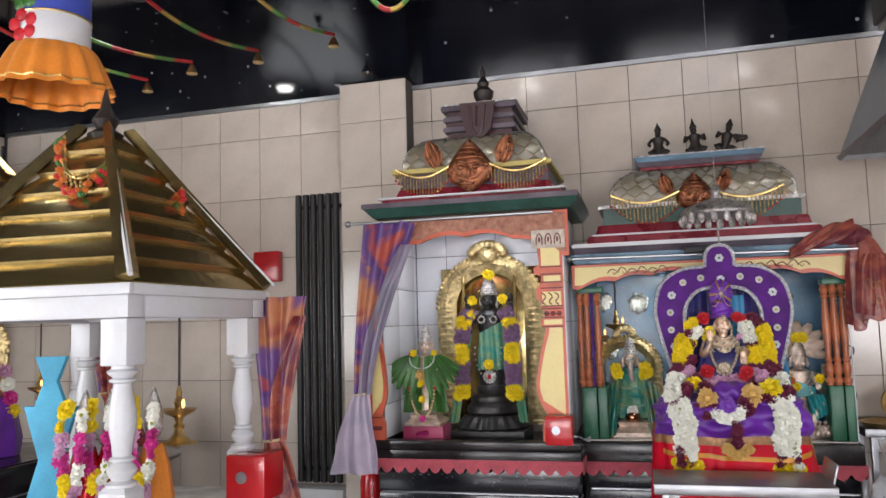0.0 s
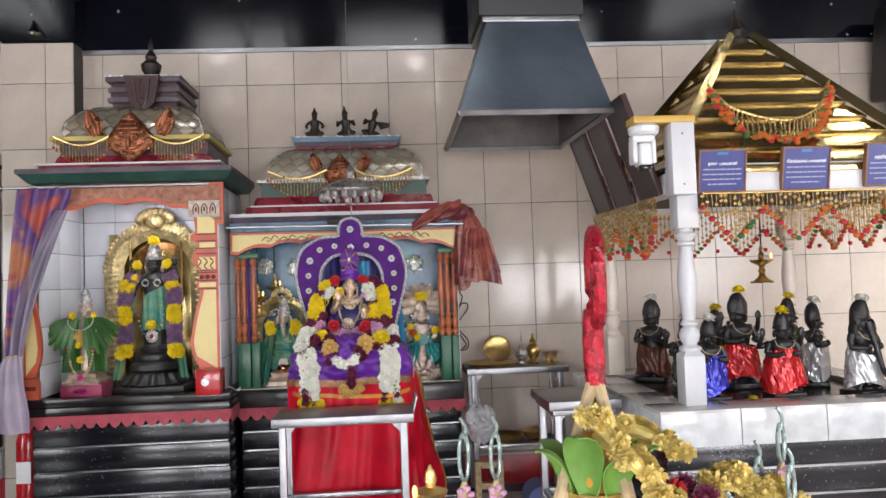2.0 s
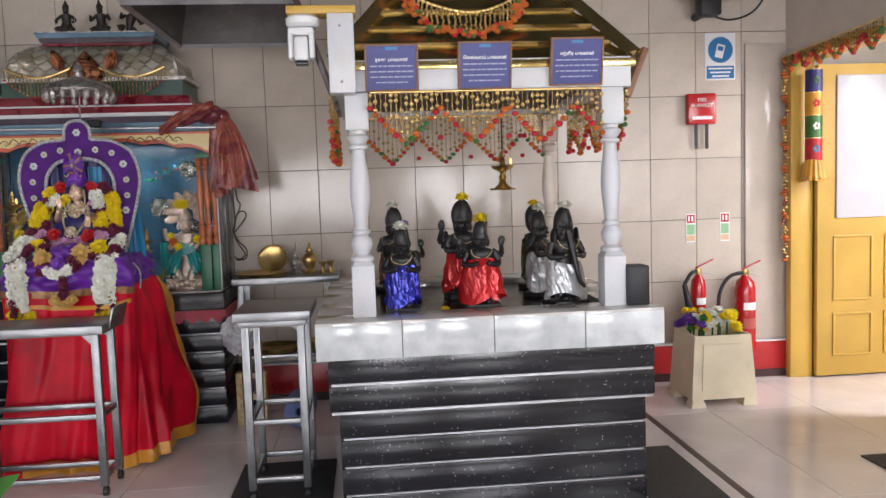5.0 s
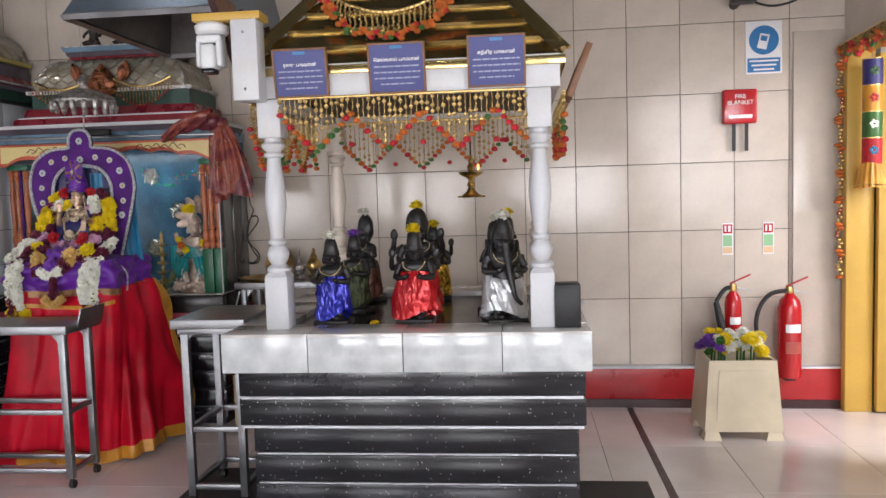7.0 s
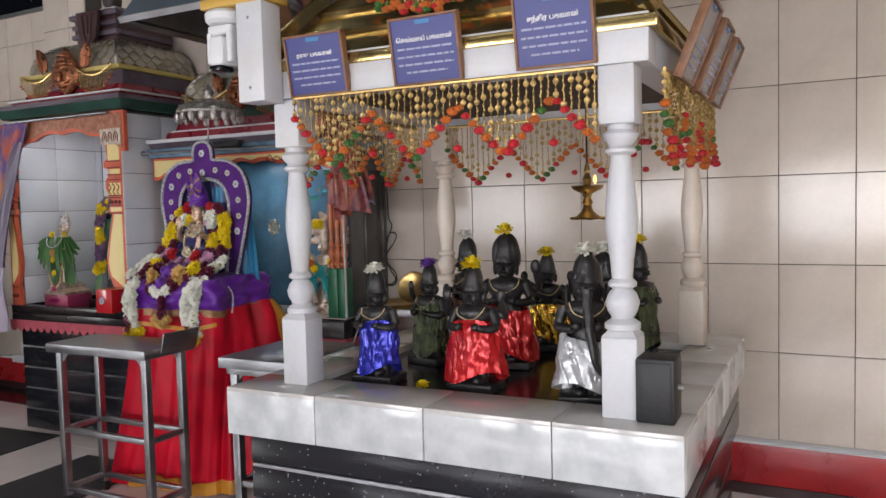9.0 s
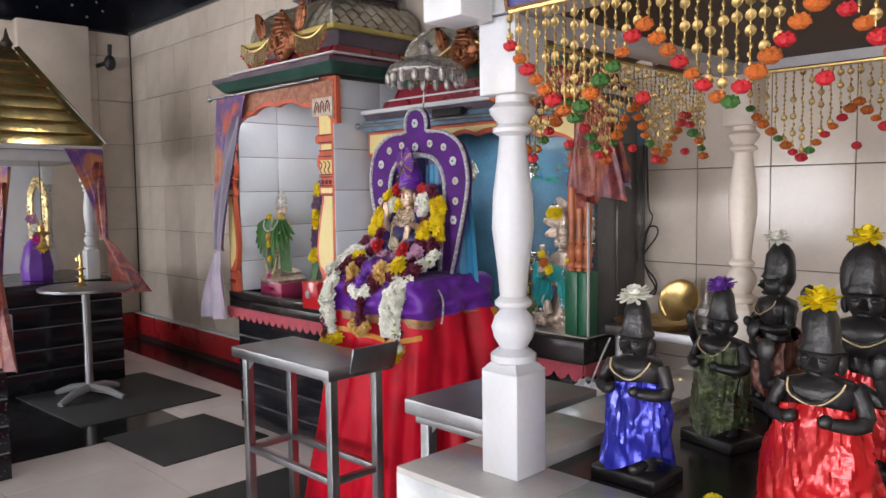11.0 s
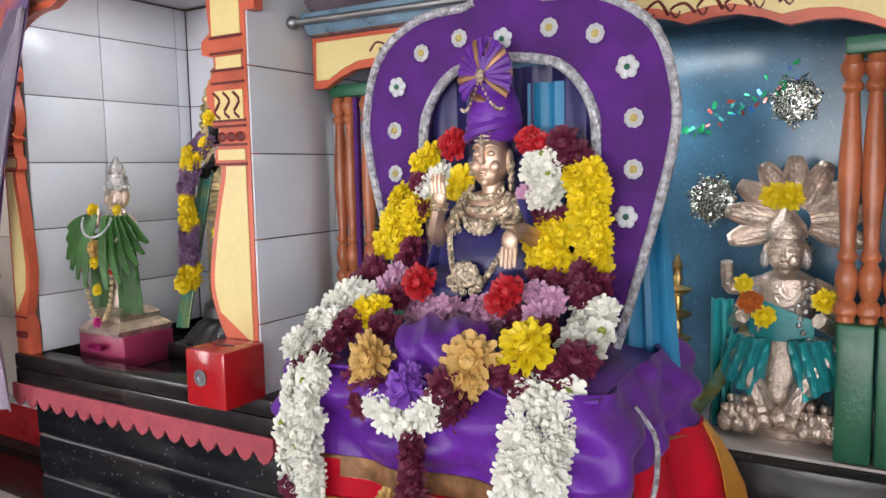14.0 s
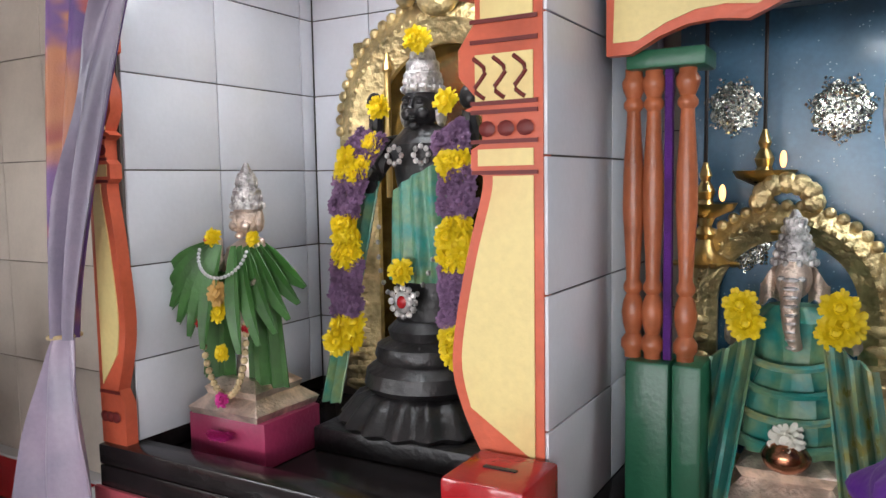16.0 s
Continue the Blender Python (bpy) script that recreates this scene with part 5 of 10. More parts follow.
prism(bm, [(CX + x, z) for x, z in oc] + [(CX - x, z) for x, z in reversed(oc[:-1])] + [(CX - x, z) for x, z in INN] + [(CX + x, z) for x, z in reversed(INN[:-1])], 3.705, 3.73)
part("board", bm, PURPLEFELT, throne)
bm = bmn()
tube(bm, [(CX + x, 3.704, z) for x, z in oc] + [(CX - x, 3.704, z) for x, z in reversed(oc)], 0.008, 8)
part("trim", bm, SILVERTRIM, throne, "silver sequin edging")
bm = bmn()
tube(bm, [(CX + x, 3.704, z) for x, z in INN] + [(CX - x, 3.704, z) for x, z in reversed(INN)], 0.009, 8)
part("trim", bm, SILVERTRIM, throne, "silver sequin edging")
for k, (x, z) in enumerate(((0.0, 1.642), (0.0, 1.544), (0.085, 1.554), (0.164, 1.536), (0.217, 1.479), (0.227, 1.4), (0.227, 1.32), (0.216, 1.245))):
    for s in ((1,) if x == 0 else (1, -1)):
        star = k in (0, 1, 4, 7)
        bm = bmn()
        ell(bm, (CX + s * x, 3.697 if star else 3.7, z), (0.005 if star else 0.007, 0.004, 0.005 if star else 0.007), 8, 5)
        rose = part("rosette", bm, GREENPAINT if star else YELLOWRIM, throne, "white rosette")
        if star:
            for j in range(6):
                a = j * math.pi / 3 + 0.3 * k
                bm = bmn()
                ell(bm, (CX + s * x + 0.011 * math.cos(a), 3.7, z + 0.011 * math.sin(a)), (0.0085, 0.004, 0.0085), 8, 5)
                part("petal", bm, WHITEPAINT, rose)
        else:
            bm = bmn()
            lathe(bm, [(0.014, 0), (0.0155, 0.004), (0.011, 0.008), (0.008, 0.004)], 36, m=pose(CX + s * x, 3.705, z, 90), wob=0.05, lobes=9)
            part("petal_ring", bm, WHITEPAINT, rose)
bm = bmn()
sheet(bm, lambda u, v: (CX - 0.2 + 0.4 * u, 3.745 + 0.008 * math.sin(u * 40), 1.0 + 0.5 * v), 40, 4, 0.003)
part("backcloth", bm, NAVYCLOTH, throne, "pleated navy backcloth")
bm = bmn()
sheet(bm, lambda u, v: (CX + 0.03 + 0.07 * u, 3.735 + 0.004 * math.sin(u * 14), 1.2 + 0.27 * v), 8, 4, 0.002)
part("blue_cloth", bm, BLUECLOTH, throne)
bm = bmn()
sheet(bm, lambda u, v: (CX + 0.19 + 0.10 * u * (1 - 0.4 * v), 3.745 + 0.02 * u + 0.006 * math.sin(u * 20), 0.95 + 0.42 * v), 10, 6, 0.003)
part("blue_cloth", bm, BLUECLOTH, throne, "bright blue cloth hanging behind the throne")

# seat under its cloths
seat = thing("draped_bench", (CX, 3.63, 0.0), "box seat covered with purple satin over red silk", "seat")
bm = bmn()
box(bm, 0.09, 0.57, 3.47, 3.82, 0.0, 0.975, 0.01)
part("box", bm, WOODFRAME, seat)
bm = bmn()


def satin(u, v):
    x0, x1, y0, y1 = 0.04, 0.62, 3.425, 3.86
    px, py = 0.0, 0.0
    for q in range(-3, 4):
        a = min(3.0, max(0.0, u * 3 + q * 0.035))
        if a < 1:
            px, py = px + x0, py + y1 + (y0 - y1) * a
        elif a < 2:
            px, py = px + x0 + (x1 - x0) * (a - 1), py + y0
        else:
            px, py = px + x1, py + y0 + (y1 - y0) * (a - 2)
    p = (px / 7, py / 7)
    k = (0.012 * math.sin(u * 55) + 0.014 * math.sin(u * 19 + 2)) * (1 - v) + 0.004 * math.sin(u * 97 + v * 9) + 0.009 * math.sin(u * 34 - v * 9) + 0.006 * math.sin(v * 14 + u * 8)
    b = 0.008 * math.sin(v * math.pi)
    cx, cy = p[0] - 0.35, p[1] - 3.7
    l = math.hypot(cx, cy)
    z = 0.878 + (0.14 + 0.03 * max(0, u - 0.5)) * v + (0.012 * math.sin(u * 23)) * (1 - v) * 0.6
    f = (k + b - 0.03 * v ** 6) / l
    return (p[0] + cx * f, p[1] + cy * f, z)


sheet(bm, satin, 160, 16, 0.004)
part("satin_cover", bm, PURPLECLOTH, seat, "gathered purple satin cover")
bm = bmn()
sheet(bm, lambda u, v: Vector(satin(u, 0)) + Vector((0, 0, -0.032 + 0.034 * v)) + (Vector(satin(u, 0)) - Vector((0.35, 3.7, Vector(satin(u, 0)).z))) * 0.012, 120, 2, 0.004)
part("border", bm, GOLDBORDER, seat, "copper woven border")
bm = bmn()
sheet(bm, lambda u, v: (0.06 + 0.54 * u, 3.44 + 0.41 * v, 1.016 + 0.012 * math.sin(v * 3) + 0.006 * math.sin(u * 14 + v * 5) + 0.004 * math.sin(u * 31 - v * 9)), 40, 20, 0.004)
part("top_cover", bm, PURPLECLOTH, seat)
bm = bmn()
tube(bm, curve_pts([(0.615, 3.55, 0.985), (0.645, 3.545, 0.95), (0.65, 3.54, 0.9), (0.645, 3.535, 0.86)], 10), 0.004, 6)
part("cord", bm, SILVERTRIM, seat)


def red_drape(u, v):
    f = 1 - v
    base = Vector(satin(u, 0))
    out = Vector((base.x - 0.33, base.y - 3.72, 0)).normalized()
    w = max(0, (u - 0.6) / 0.4)
    fl = 0.02 + 0.05 * f ** 1.5 + 0.085 * w * (1 - math.exp(-f * 7))
    fold = (0.02 * math.sin(u * 27 - f * 8) + 0.008 * math.sin(u * 71 - f * 15 + 1)) * min(1, f * 5) * w + (0.02 * math.sin(u * 31 + 1.3 + 2 * f * f) + 0.012 * math.sin(u * 83 + f * 5)) * (0.15 + f) + 0.03 * math.sin(u * 13 + f * 3) * f + 0.006 * math.sin(u * 150 + f * 9) * f
    p = base + out * (fl + fold - 0.02)
    p.z = 0.012 + 0.87 * v + 0.015 * math.sin(u * 9)
    return p


bm = bmn()
sheet(bm, red_drape, 220, 30, 0.004)
part("red_drape", bm, REDCLOTH, seat, "red silk falling in folds to the floor")
bm = bmn()
sheet(bm, lambda u, v: Vector(red_drape(0.955 + 0.045 * u, v)) + Vector((0.006, -0.006, 0)), 8, 22, 0.003)
part("drape_border", bm, YELLOWCLOTH, seat, "orange and yellow drape border")
bm = bmn()
sheet(bm, lambda u, v: Vector(red_drape(0.40 + 0.6 * u, 0.002 + 0.07 * v)) + Vector((0.004, -0.006, 0)), 60, 2, 0.003)
part("drape_hem", bm, YELLOWCLOTH, seat)
bm = bmn()
sheet(bm, lambda u, v: Vector(red_drape(0.30 + 0.4 * u, 0.905 + 0.022 * v + 0.006 * math.sin(u * 8))) + Vector((0, -0.012, 0)), 40, 2, 0.003)
part("waist_band", bm, YELLOWCLOTH, seat, "thin orange woven band")

SX, SY = 0.33, 3.675
bm = bmn()
ell(bm, (SX, SY, 1.2), (0.064, 0.045, 0.085), 20, 14)
ell(bm, (SX, SY, 1.25), (0.085, 0.044, 0.036), 18, 10)
lathe(bm, [(0.026, 1.265), (0.021, 1.285), (0.024, 1.30)], 14, (SX, SY - 0.003, 0))
ell(bm, (SX, SY - 0.006, 1.338), (0.036, 0.037, 0.046), 20, 14)
ell(bm, (SX, SY - 0.02, 1.313), (0.027, 0.025, 0.022), 16, 10)
tube(bm, curve_pts([(SX, SY - 0.043, 1.36), (SX, SY - 0.05, 1.342), (SX, SY - 0.047, 1.334)], 6), [0.004, 0.0045, 0.005, 0.006, 0.007, 0.0075, 0.007], 8)
for s in (-1, 1):
    ell(bm, (SX + s * 0.015, SY - 0.039, 1.35), (0.009, 0.005, 0.0045), 10, 6)
    tube(bm, curve_pts([(SX + s * 0.006, SY - 0.041, 1.361), (SX + s * 0.016, SY - 0.04, 1.364), (SX + s * 0.027, SY - 0.03, 1.359)], 6), 0.0022, 5)
    ell(bm, (SX + s * 0.036, SY, 1.336), (0.008, 0.012, 0.022), 10, 6)
    ell(bm, (SX + s * 0.02, SY - 0.033, 1.327), (0.012, 0.01, 0.012), 10, 6)
ell(bm, (SX, SY - 0.043, 1.318), (0.011, 0.006, 0.003), 8, 5)
ell(bm, (SX, SY - 0.043, 1.313), (0.009, 0.006, 0.003), 8, 5)
ell(bm, (SX, SY - 0.038, 1.300), (0.01, 0.008, 0.008), 8, 5)
tube(bm, curve_pts([(SX - 0.08, SY, 1.255), (SX - 0.105, SY - 0.03, 1.2), (SX - 0.09, SY - 0.075, 1.215), (SX - 0.07, SY - 0.09, 1.262)], 12), [0.024, 0.023, 0.022, 0.022, 0.021, 0.019, 0.018, 0.017, 0.016, 0.015, 0.014, 0.014, 0.014])
tube(bm, curve_pts([(SX + 0.08, SY, 1.255), (SX + 0.108, SY - 0.02, 1.2), (SX + 0.1, SY - 0.075, 1.215), (SX + 0.088, SY - 0.095, 1.215)], 12), [0.024, 0.023, 0.022, 0.022, 0.021, 0.019, 0.018, 0.017, 0.016, 0.015, 0.014, 0.014, 0.014])
ell(bm, (SX - 0.07, SY - 0.092, 1.275), (0.016, 0.008, 0.018), 12, 8)
ell(bm, (SX + 0.083, SY - 0.1, 1.2), (0.017, 0.008, 0.02), 12, 8)
for k in range(4):
    x = SX - 0.083 + 0.0085 * k
    tube(bm, [(x, SY - 0.094, 1.282), (x - 0.001, SY - 0.097, 1.3), (x, SY - 0.093, 1.318 - 0.003 * abs(k - 1.5))], [0.005, 0.0045, 0.0032], 7)
    x = SX + 0.07 + 0.0085 * k
    tube(bm, [(x, SY - 0.101, 1.19), (x, SY - 0.107, 1.172), (x + 0.001, SY - 0.11, 1.153 + 0.003 * abs(k - 1.5))], [0.005, 0.0045, 0.0032], 7)
for s, zz in ((-1, 1.25), (1, 1.222)):
    for k in range(2):
        lathe(bm, [(0.0165, 0), (0.019, 0.003), (0.0165, 0.006)], 12, (SX + s * (0.073 + 0.006 * (s > 0)), SY - 0.088, zz + 0.008 * k), mi=1)
for z, r, d, q in ((1.288, 0.034, 0.016, 0.005), (1.278, 0.046, 0.028, 0.0058), (1.266, 0.056, 0.042, 0.0062), (1.255, 0.062, 0.075, 0.0055), (1.25, 0.068, 0.098, 0.006)):
    for k in range(25):
        a = math.pi * (k / 24)
        ell(bm, (SX + r * math.cos(a) * 1.05, SY - 0.032 - 0.022 * math.sin(a), z - d * math.sin(a)), (q, q * 0.8, q * (1.1 + 0.3 * (k % 2))), 6, 4, mi=1)
for k in range(9):
    a = math.pi * k / 8
    ell(bm, (SX + 0.03 * math.cos(a), SY - 0.062, 1.232 - 0.02 * math.sin(a)), (0.007, 0.005, 0.009), 8, 5, mi=1)
ell(bm, (SX, SY - 0.064, 1.225), (0.016, 0.006, 0.012), 12, 6, mi=1)
for s in (-1, 1):
    for k in range(17):
        f = k / 16
        ell(bm, (SX + s * (0.07 - 0.05 * f ** 2) - 0.01 * f, SY - 0.04 - 0.055 * f, 1.245 - 0.13 * f), (0.0075, 0.006, 0.0075), 6, 4, mi=1)
    for k in range(4):
        ell(bm, (SX + s * 0.043, SY - 0.008, 1.33 - 0.013 * k), (0.009 - 0.001 * k, 0.007, 0.008), 8, 5, mi=1)
for k in range(11):
    ell(bm, (SX - 0.04 + 0.008 * k, SY - 0.058, 1.188 - 0.004 * math.sin(k * math.pi / 10)), (0.006, 0.006, 0.009), 8, 5, mi=1)
for r, z in ((0.022, 1.145), (0.034, 1.125)):
    for k in range(11):
        a = 2 * math.pi * k / 11
        ell(bm, (SX - 0.012 + r * math.cos(a), SY - 0.1, z + 0.5 * r * math.sin(a)), (0.0085, 0.007, 0.008), 8, 5, mi=1)
ell(bm, (SX - 0.012, SY - 0.098, 1.137), (0.03, 0.012, 0.022), 14, 8, mi=1)
for k in range(3):
    box(bm, SX - 0.016, SX + 0.016, SY - 0.047, SY - 0.04, 1.368 + 0.006 * k, 1.371 + 0.006 * k, 0.0, mi=1)
ell(bm, (SX, SY - 0.047, 1.371), (0.004, 0.004, 0.013), 8, 6, mi=1)
ell(bm, (SX, SY + 0.005, 1.15), (0.125, 0.085, 0.09), 20, 12, mi=2)
for s in (-1, 1):
    ell(bm, (SX + s * 0.075, SY - 0.04, 1.1), (0.085, 0.075, 0.05), 18, 10, mi=2)
    sheet(bm, lambda u, v: (SX + s * (0.075 + 0.05 * v + 0.012 * math.sin(u * 7)), SY - 0.05 + 0.05 * u, 1.27 - 0.13 * v - 0.01 * u), 8, 8, 0.004, mi=2)
lathe(bm, [(0.036, 1.368), (0.05, 1.378), (0.056, 1.4), (0.05, 1.425), (0.036, 1.45), (0.028, 1.465)], 24, (SX, SY + 0.008, 0), mi=3, wob=0.03, lobes=9)
for k in range(5):
    sweep = [(SX + 0.054 * math.cos(a), SY + 0.006 - 0.056 * math.sin(a), 1.385 + 0.014 * k + 0.012 * math.cos(a + k)) for a in [math.pi * q / 12 for q in range(13)]]
    tube(bm, [(SX + (p[0] - SX) * (1 - 0.09 * k), SY + 0.006 + (p[1] - SY - 0.006) * (1 - 0.09 * k), p[2]) for p in sweep], 0.008, 6, mi=4 if k == 3 else 3)
for k in range(35):
    a = math.pi * (-0.18 + 1.36 * k / 34)
    c0 = Vector((SX, SY - 0.042, 1.462))
    q = c0 + Vector((0.056 * math.cos(a), 0.012 + 0.006 * (k % 2), 0.054 * math.sin(a)))
    tube(bm, [c0, (c0 + q) / 2 + Vector((0, -0.006, 0)), q], [0.003, 0.005, 0.0062], 6, mi=4 if k % 5 == 0 else 3)
ell(bm, (SX, SY - 0.052, 1.462), (0.01, 0.006, 0.01), 10, 6, mi=1)
for s in (-1, 1):
    for k in range(12):
        f = k / 11
        ell(bm, (SX + s * 0.046 * f, SY - 0.055 + 0.012 * f, 1.458 - 0.045 * math.sin(f * 1.9)), 0.003, 6, 4, mi=1)
grow = Vector((0.86, 0.86, 0.93))
for v in bm.verts:
    v.co = Vector((SX, SY, 1.35)) + (v.co - Vector((SX, SY, 1.35))) * grow
    if v.co.z > 1.35:
        v.co.z = 1.35 + (v.co.z - 1.35) * 1.22
solo("seated_statue", bm, [BRONZE, mat("jewelled_gold", (0.93, 0.78, 0.58), 0.34, 0.9, var=0.3, scale=150, bump=0.7, grain=220), NAVYCLOTH, PURPLECLOTH, GOLDBORDER], (SX, SY, 1.03), "seated bronze deity statue with jewelled necklaces and purple turban", "statue")

rng = random.Random(11)
W_, Y_, M_, C_, P_, R_, V_ = FL_WHITE, FL_YELLOW, FL_MAROON, FL_CREAM, FL_PINK, FL_RED, FL_PURPLE
F0 = (0, -1, 0.25)
FT = (0, -0.8, 0.6)


def heap(g, spots, facing):
    """Single flowers of a garland: kind, x, y, z, radius."""
    for mm, x, y, z, r in spots:
        put_flower(g, mm, (x, y, z), Vector(facing) + Vector((rng.uniform(-0.3, 0.3), 0, rng.uniform(-0.2, 0.2))), r, rng)


GL = "long garland of yellow, maroon and white chrysanthemums on the statue"
g = thing("flower_garland", (0.15, 3.45, 0.74), GL, "garland", "garlands of the throne statue")
heap(g, [(R_, 0.252, 3.675, 1.37, 0.031), (Y_, 0.207, 3.675, 1.354, 0.026), (Y_, 0.184, 3.675, 1.338, 0.024), (M_, 0.184, 3.67, 1.304, 0.024), (W_, 0.223, 3.675, 1.314, 0.03), (W_, 0.201, 3.67, 1.292, 0.026), (Y_, 0.273, 3.665, 1.31, 0.026), (Y_, 0.265, 3.665, 1.281, 0.026), (M_, 0.191, 3.66, 1.256, 0.024)], F0)
strand(g, [(0.168, 3.665, 1.275), (0.152, 3.655, 1.231), (0.143, 3.642, 1.182)], [(Y_, 1)], 0.025, F0, rng, 3, 0.62, 0.75)
heap(g, [(M_, 0.19, 3.633, 1.188, 0.027), (M_, 0.179, 3.625, 1.165, 0.026), (M_, 0.126, 3.608, 1.151, 0.03), (M_, 0.108, 3.6, 1.13, 0.03), (M_, 0.15, 3.616, 1.14, 0.022), (P_, 0.177, 3.6, 1.144, 0.026), (P_, 0.163, 3.591, 1.123, 0.026), (M_, 0.203, 3.566, 1.111, 0.026), (R_, 0.246, 3.566, 1.14, 0.033)], F0)
strand(g, [(0.123, 3.566, 1.111), (0.098, 3.499, 1.075), (0.096, 3.45, 1.037)], [(W_, 1)], 0.029, FT, rng, 2, 0.62)
heap(g, [(Y_, 0.18, 3.515, 1.092, 0.032), (Y_, 0.193, 3.524, 1.099, 0.026), (M_, 0.157, 3.49, 1.076, 0.03), (M_, 0.23, 3.49, 1.076, 0.034), (M_, 0.148, 3.465, 1.053, 0.028)], FT)
strand(g, [(0.107, 3.45, 1.022), (0.13, 3.388, 0.94), (0.137, 3.388, 0.83)], [(M_, 0.5), (W_, 5)], 0.0265, (-0.12, -1, 0.2), rng, 3, 0.6)
strand(g, [(0.112, 3.392, 0.83), (0.112, 3.392, 0.775)], [(M_, 1)], 0.023, F0, rng, 1, 0.8)
strand(g, [(0.155, 3.392, 0.83), (0.155, 3.392, 0.775)], [(W_, 1), (M_, 1)], 0.023, F0, rng, 1, 0.8)
strand(g, [(0.1, 3.39, 0.755), (0.17, 3.39, 0.75)], [(Y_, 1)], 0.03, FT, rng, 2, 0.7)

g = thing("flower_garland", (0.53, 3.45, 0.74), GL, "garland", "garlands of the throne statue")
heap(g, [(R_, 0.394, 3.68, 1.372, 0.026), (R_, 0.416, 3.675, 1.363, 0.026), (M_, 0.457, 3.675, 1.365, 0.031), (M_, 0.484, 3.675, 1.341, 0.028), (M_, 0.462, 3.67, 1.336, 0.026)], F0)
strand(g, [(0.42, 3.665, 1.339), (0.431, 3.66, 1.308), (0.438, 3.655, 1.278)], [(W_, 1)], 0.025, F0, rng, 2, 0.62)
heap(g, [(M_, 0.427, 3.655, 1.251, 0.024), (M_, 0.457, 3.655, 1.247, 0.024), (P_, 0.402, 3.65, 1.281, 0.02)], F0)
strand(g, [(0.437, 3.65, 1.226), (0.446, 3.642, 1.199), (0.45, 3.633, 1.172)], [(Y_, 1)], 0.025, F0, rng, 3, 0.6, 0.72)
strand(g, [(0.495, 3.67, 1.321), (0.508, 3.66, 1.253), (0.516, 3.65, 1.171)], [(Y_, 1)], 0.025, F0, rng, 2, 0.6)
heap(g, [(M_, 0.435, 3.616, 1.149, 0.025), (M_, 0.467, 3.616, 1.143, 0.027), (M_, 0.508, 3.625, 1.156, 0.03), (M_, 0.536, 3.625, 1.14, 0.03), (M_, 0.515, 3.608, 1.13, 0.027), (P_, 0.446, 3.591, 1.128, 0.026), (P_, 0.475, 3.583, 1.121, 0.027), (P_, 0.463, 3.558, 1.101, 0.028), (M_, 0.422, 3.566, 1.095, 0.027), (M_, 0.484, 3.541, 1.081, 0.028), (R_, 0.408, 3.566, 1.135, 0.03), (R_, 0.395, 3.558, 1.117, 0.024)], F0)
strand(g, [(0.531, 3.608, 1.111), (0.541, 3.566, 1.085), (0.549, 3.524, 1.062)], [(W_, 1)], 0.029, FT, rng, 2, 0.6)
heap(g, [(Y_, 0.487, 3.465, 1.076, 0.047), (M_, 0.48, 3.445, 1.035, 0.032), (M_, 0.446, 3.45, 1.042, 0.026), (M_, 0.554, 3.482, 1.059, 0.036), (M_, 0.531, 3.465, 1.044, 0.032)], FT)
strand(g, [(0.523, 3.45, 1.017), (0.528, 3.388, 0.94), (0.522, 3.388, 0.83)], [(W_, 1)], 0.0275, (0.12, -1, 0.2), rng, 3, 0.6)
strand(g, [(0.555, 3.392, 0.83), (0.555, 3.392, 0.775)], [(M_, 1), (W_, 1)], 0.023, F0, rng, 1, 0.8)
strand(g, [(0.5, 3.392, 0.83), (0.5, 3.392, 0.775)], [(M_, 1)], 0.023, F0, rng, 1, 0.8)
strand(g, [(0.56, 3.39, 0.755), (0.49, 3.39, 0.75)], [(Y_, 1)], 0.03, FT, rng, 2, 0.7)

g = thing("lap_garland", (0.34, 3.43, 0.86), "short garland of apricot, maroon, purple and white flowers across the lap", "garland")
strand(g, [(0.232, 3.583, 1.102), (0.313, 3.549, 1.086), (0.384, 3.574, 1.103)], [(P_, 1)], 0.029, FT, rng, 2, 0.75)
heap(g, [(C_, 0.233, 3.445, 1.037, 0.043), (C_, 0.225, 3.445, 1.011, 0.035), (C_, 0.41, 3.445, 1.052, 0.045), (C_, 0.402, 3.44, 1.027, 0.036), (M_, 0.227, 3.43, 0.975, 0.034), (M_, 0.253, 3.435, 0.991, 0.03), (M_, 0.379, 3.43, 1.011, 0.036), (M_, 0.389, 3.43, 0.985, 0.034), (M_, 0.196, 3.445, 0.991, 0.03)], F0)
heap(g, [(V_, 0.31, 3.42, 1.004, 0.036), (V_, 0.317, 3.425, 1.021, 0.024), (W_, 0.26, 3.42, 0.975, 0.026), (W_, 0.286, 3.415, 0.962, 0.032), (W_, 0.322, 3.415, 0.951, 0.032), (W_, 0.35, 3.415, 0.975, 0.032), (W_, 0.363, 3.42, 0.994, 0.024)], F0)
strand(g, [(0.335, 3.392, 0.93), (0.335, 3.392, 0.855)], [(M_, 1)], 0.026, F0, rng, 1, 0.6)
for k in range(5):
    put_flower(g, C_, (0.295 + 0.02 * k, 3.39, 0.835 - 0.012 * (2 - abs(k - 2))), F0, 0.026, rng)
bm = bmn()
ell(bm, (0.33, 3.51, 1.055), (0.085, 0.07, 0.045), 40, 24)
ell(bm, (0.33, 3.49, 1.0), (0.12, 0.045, 0.06), 40, 24)
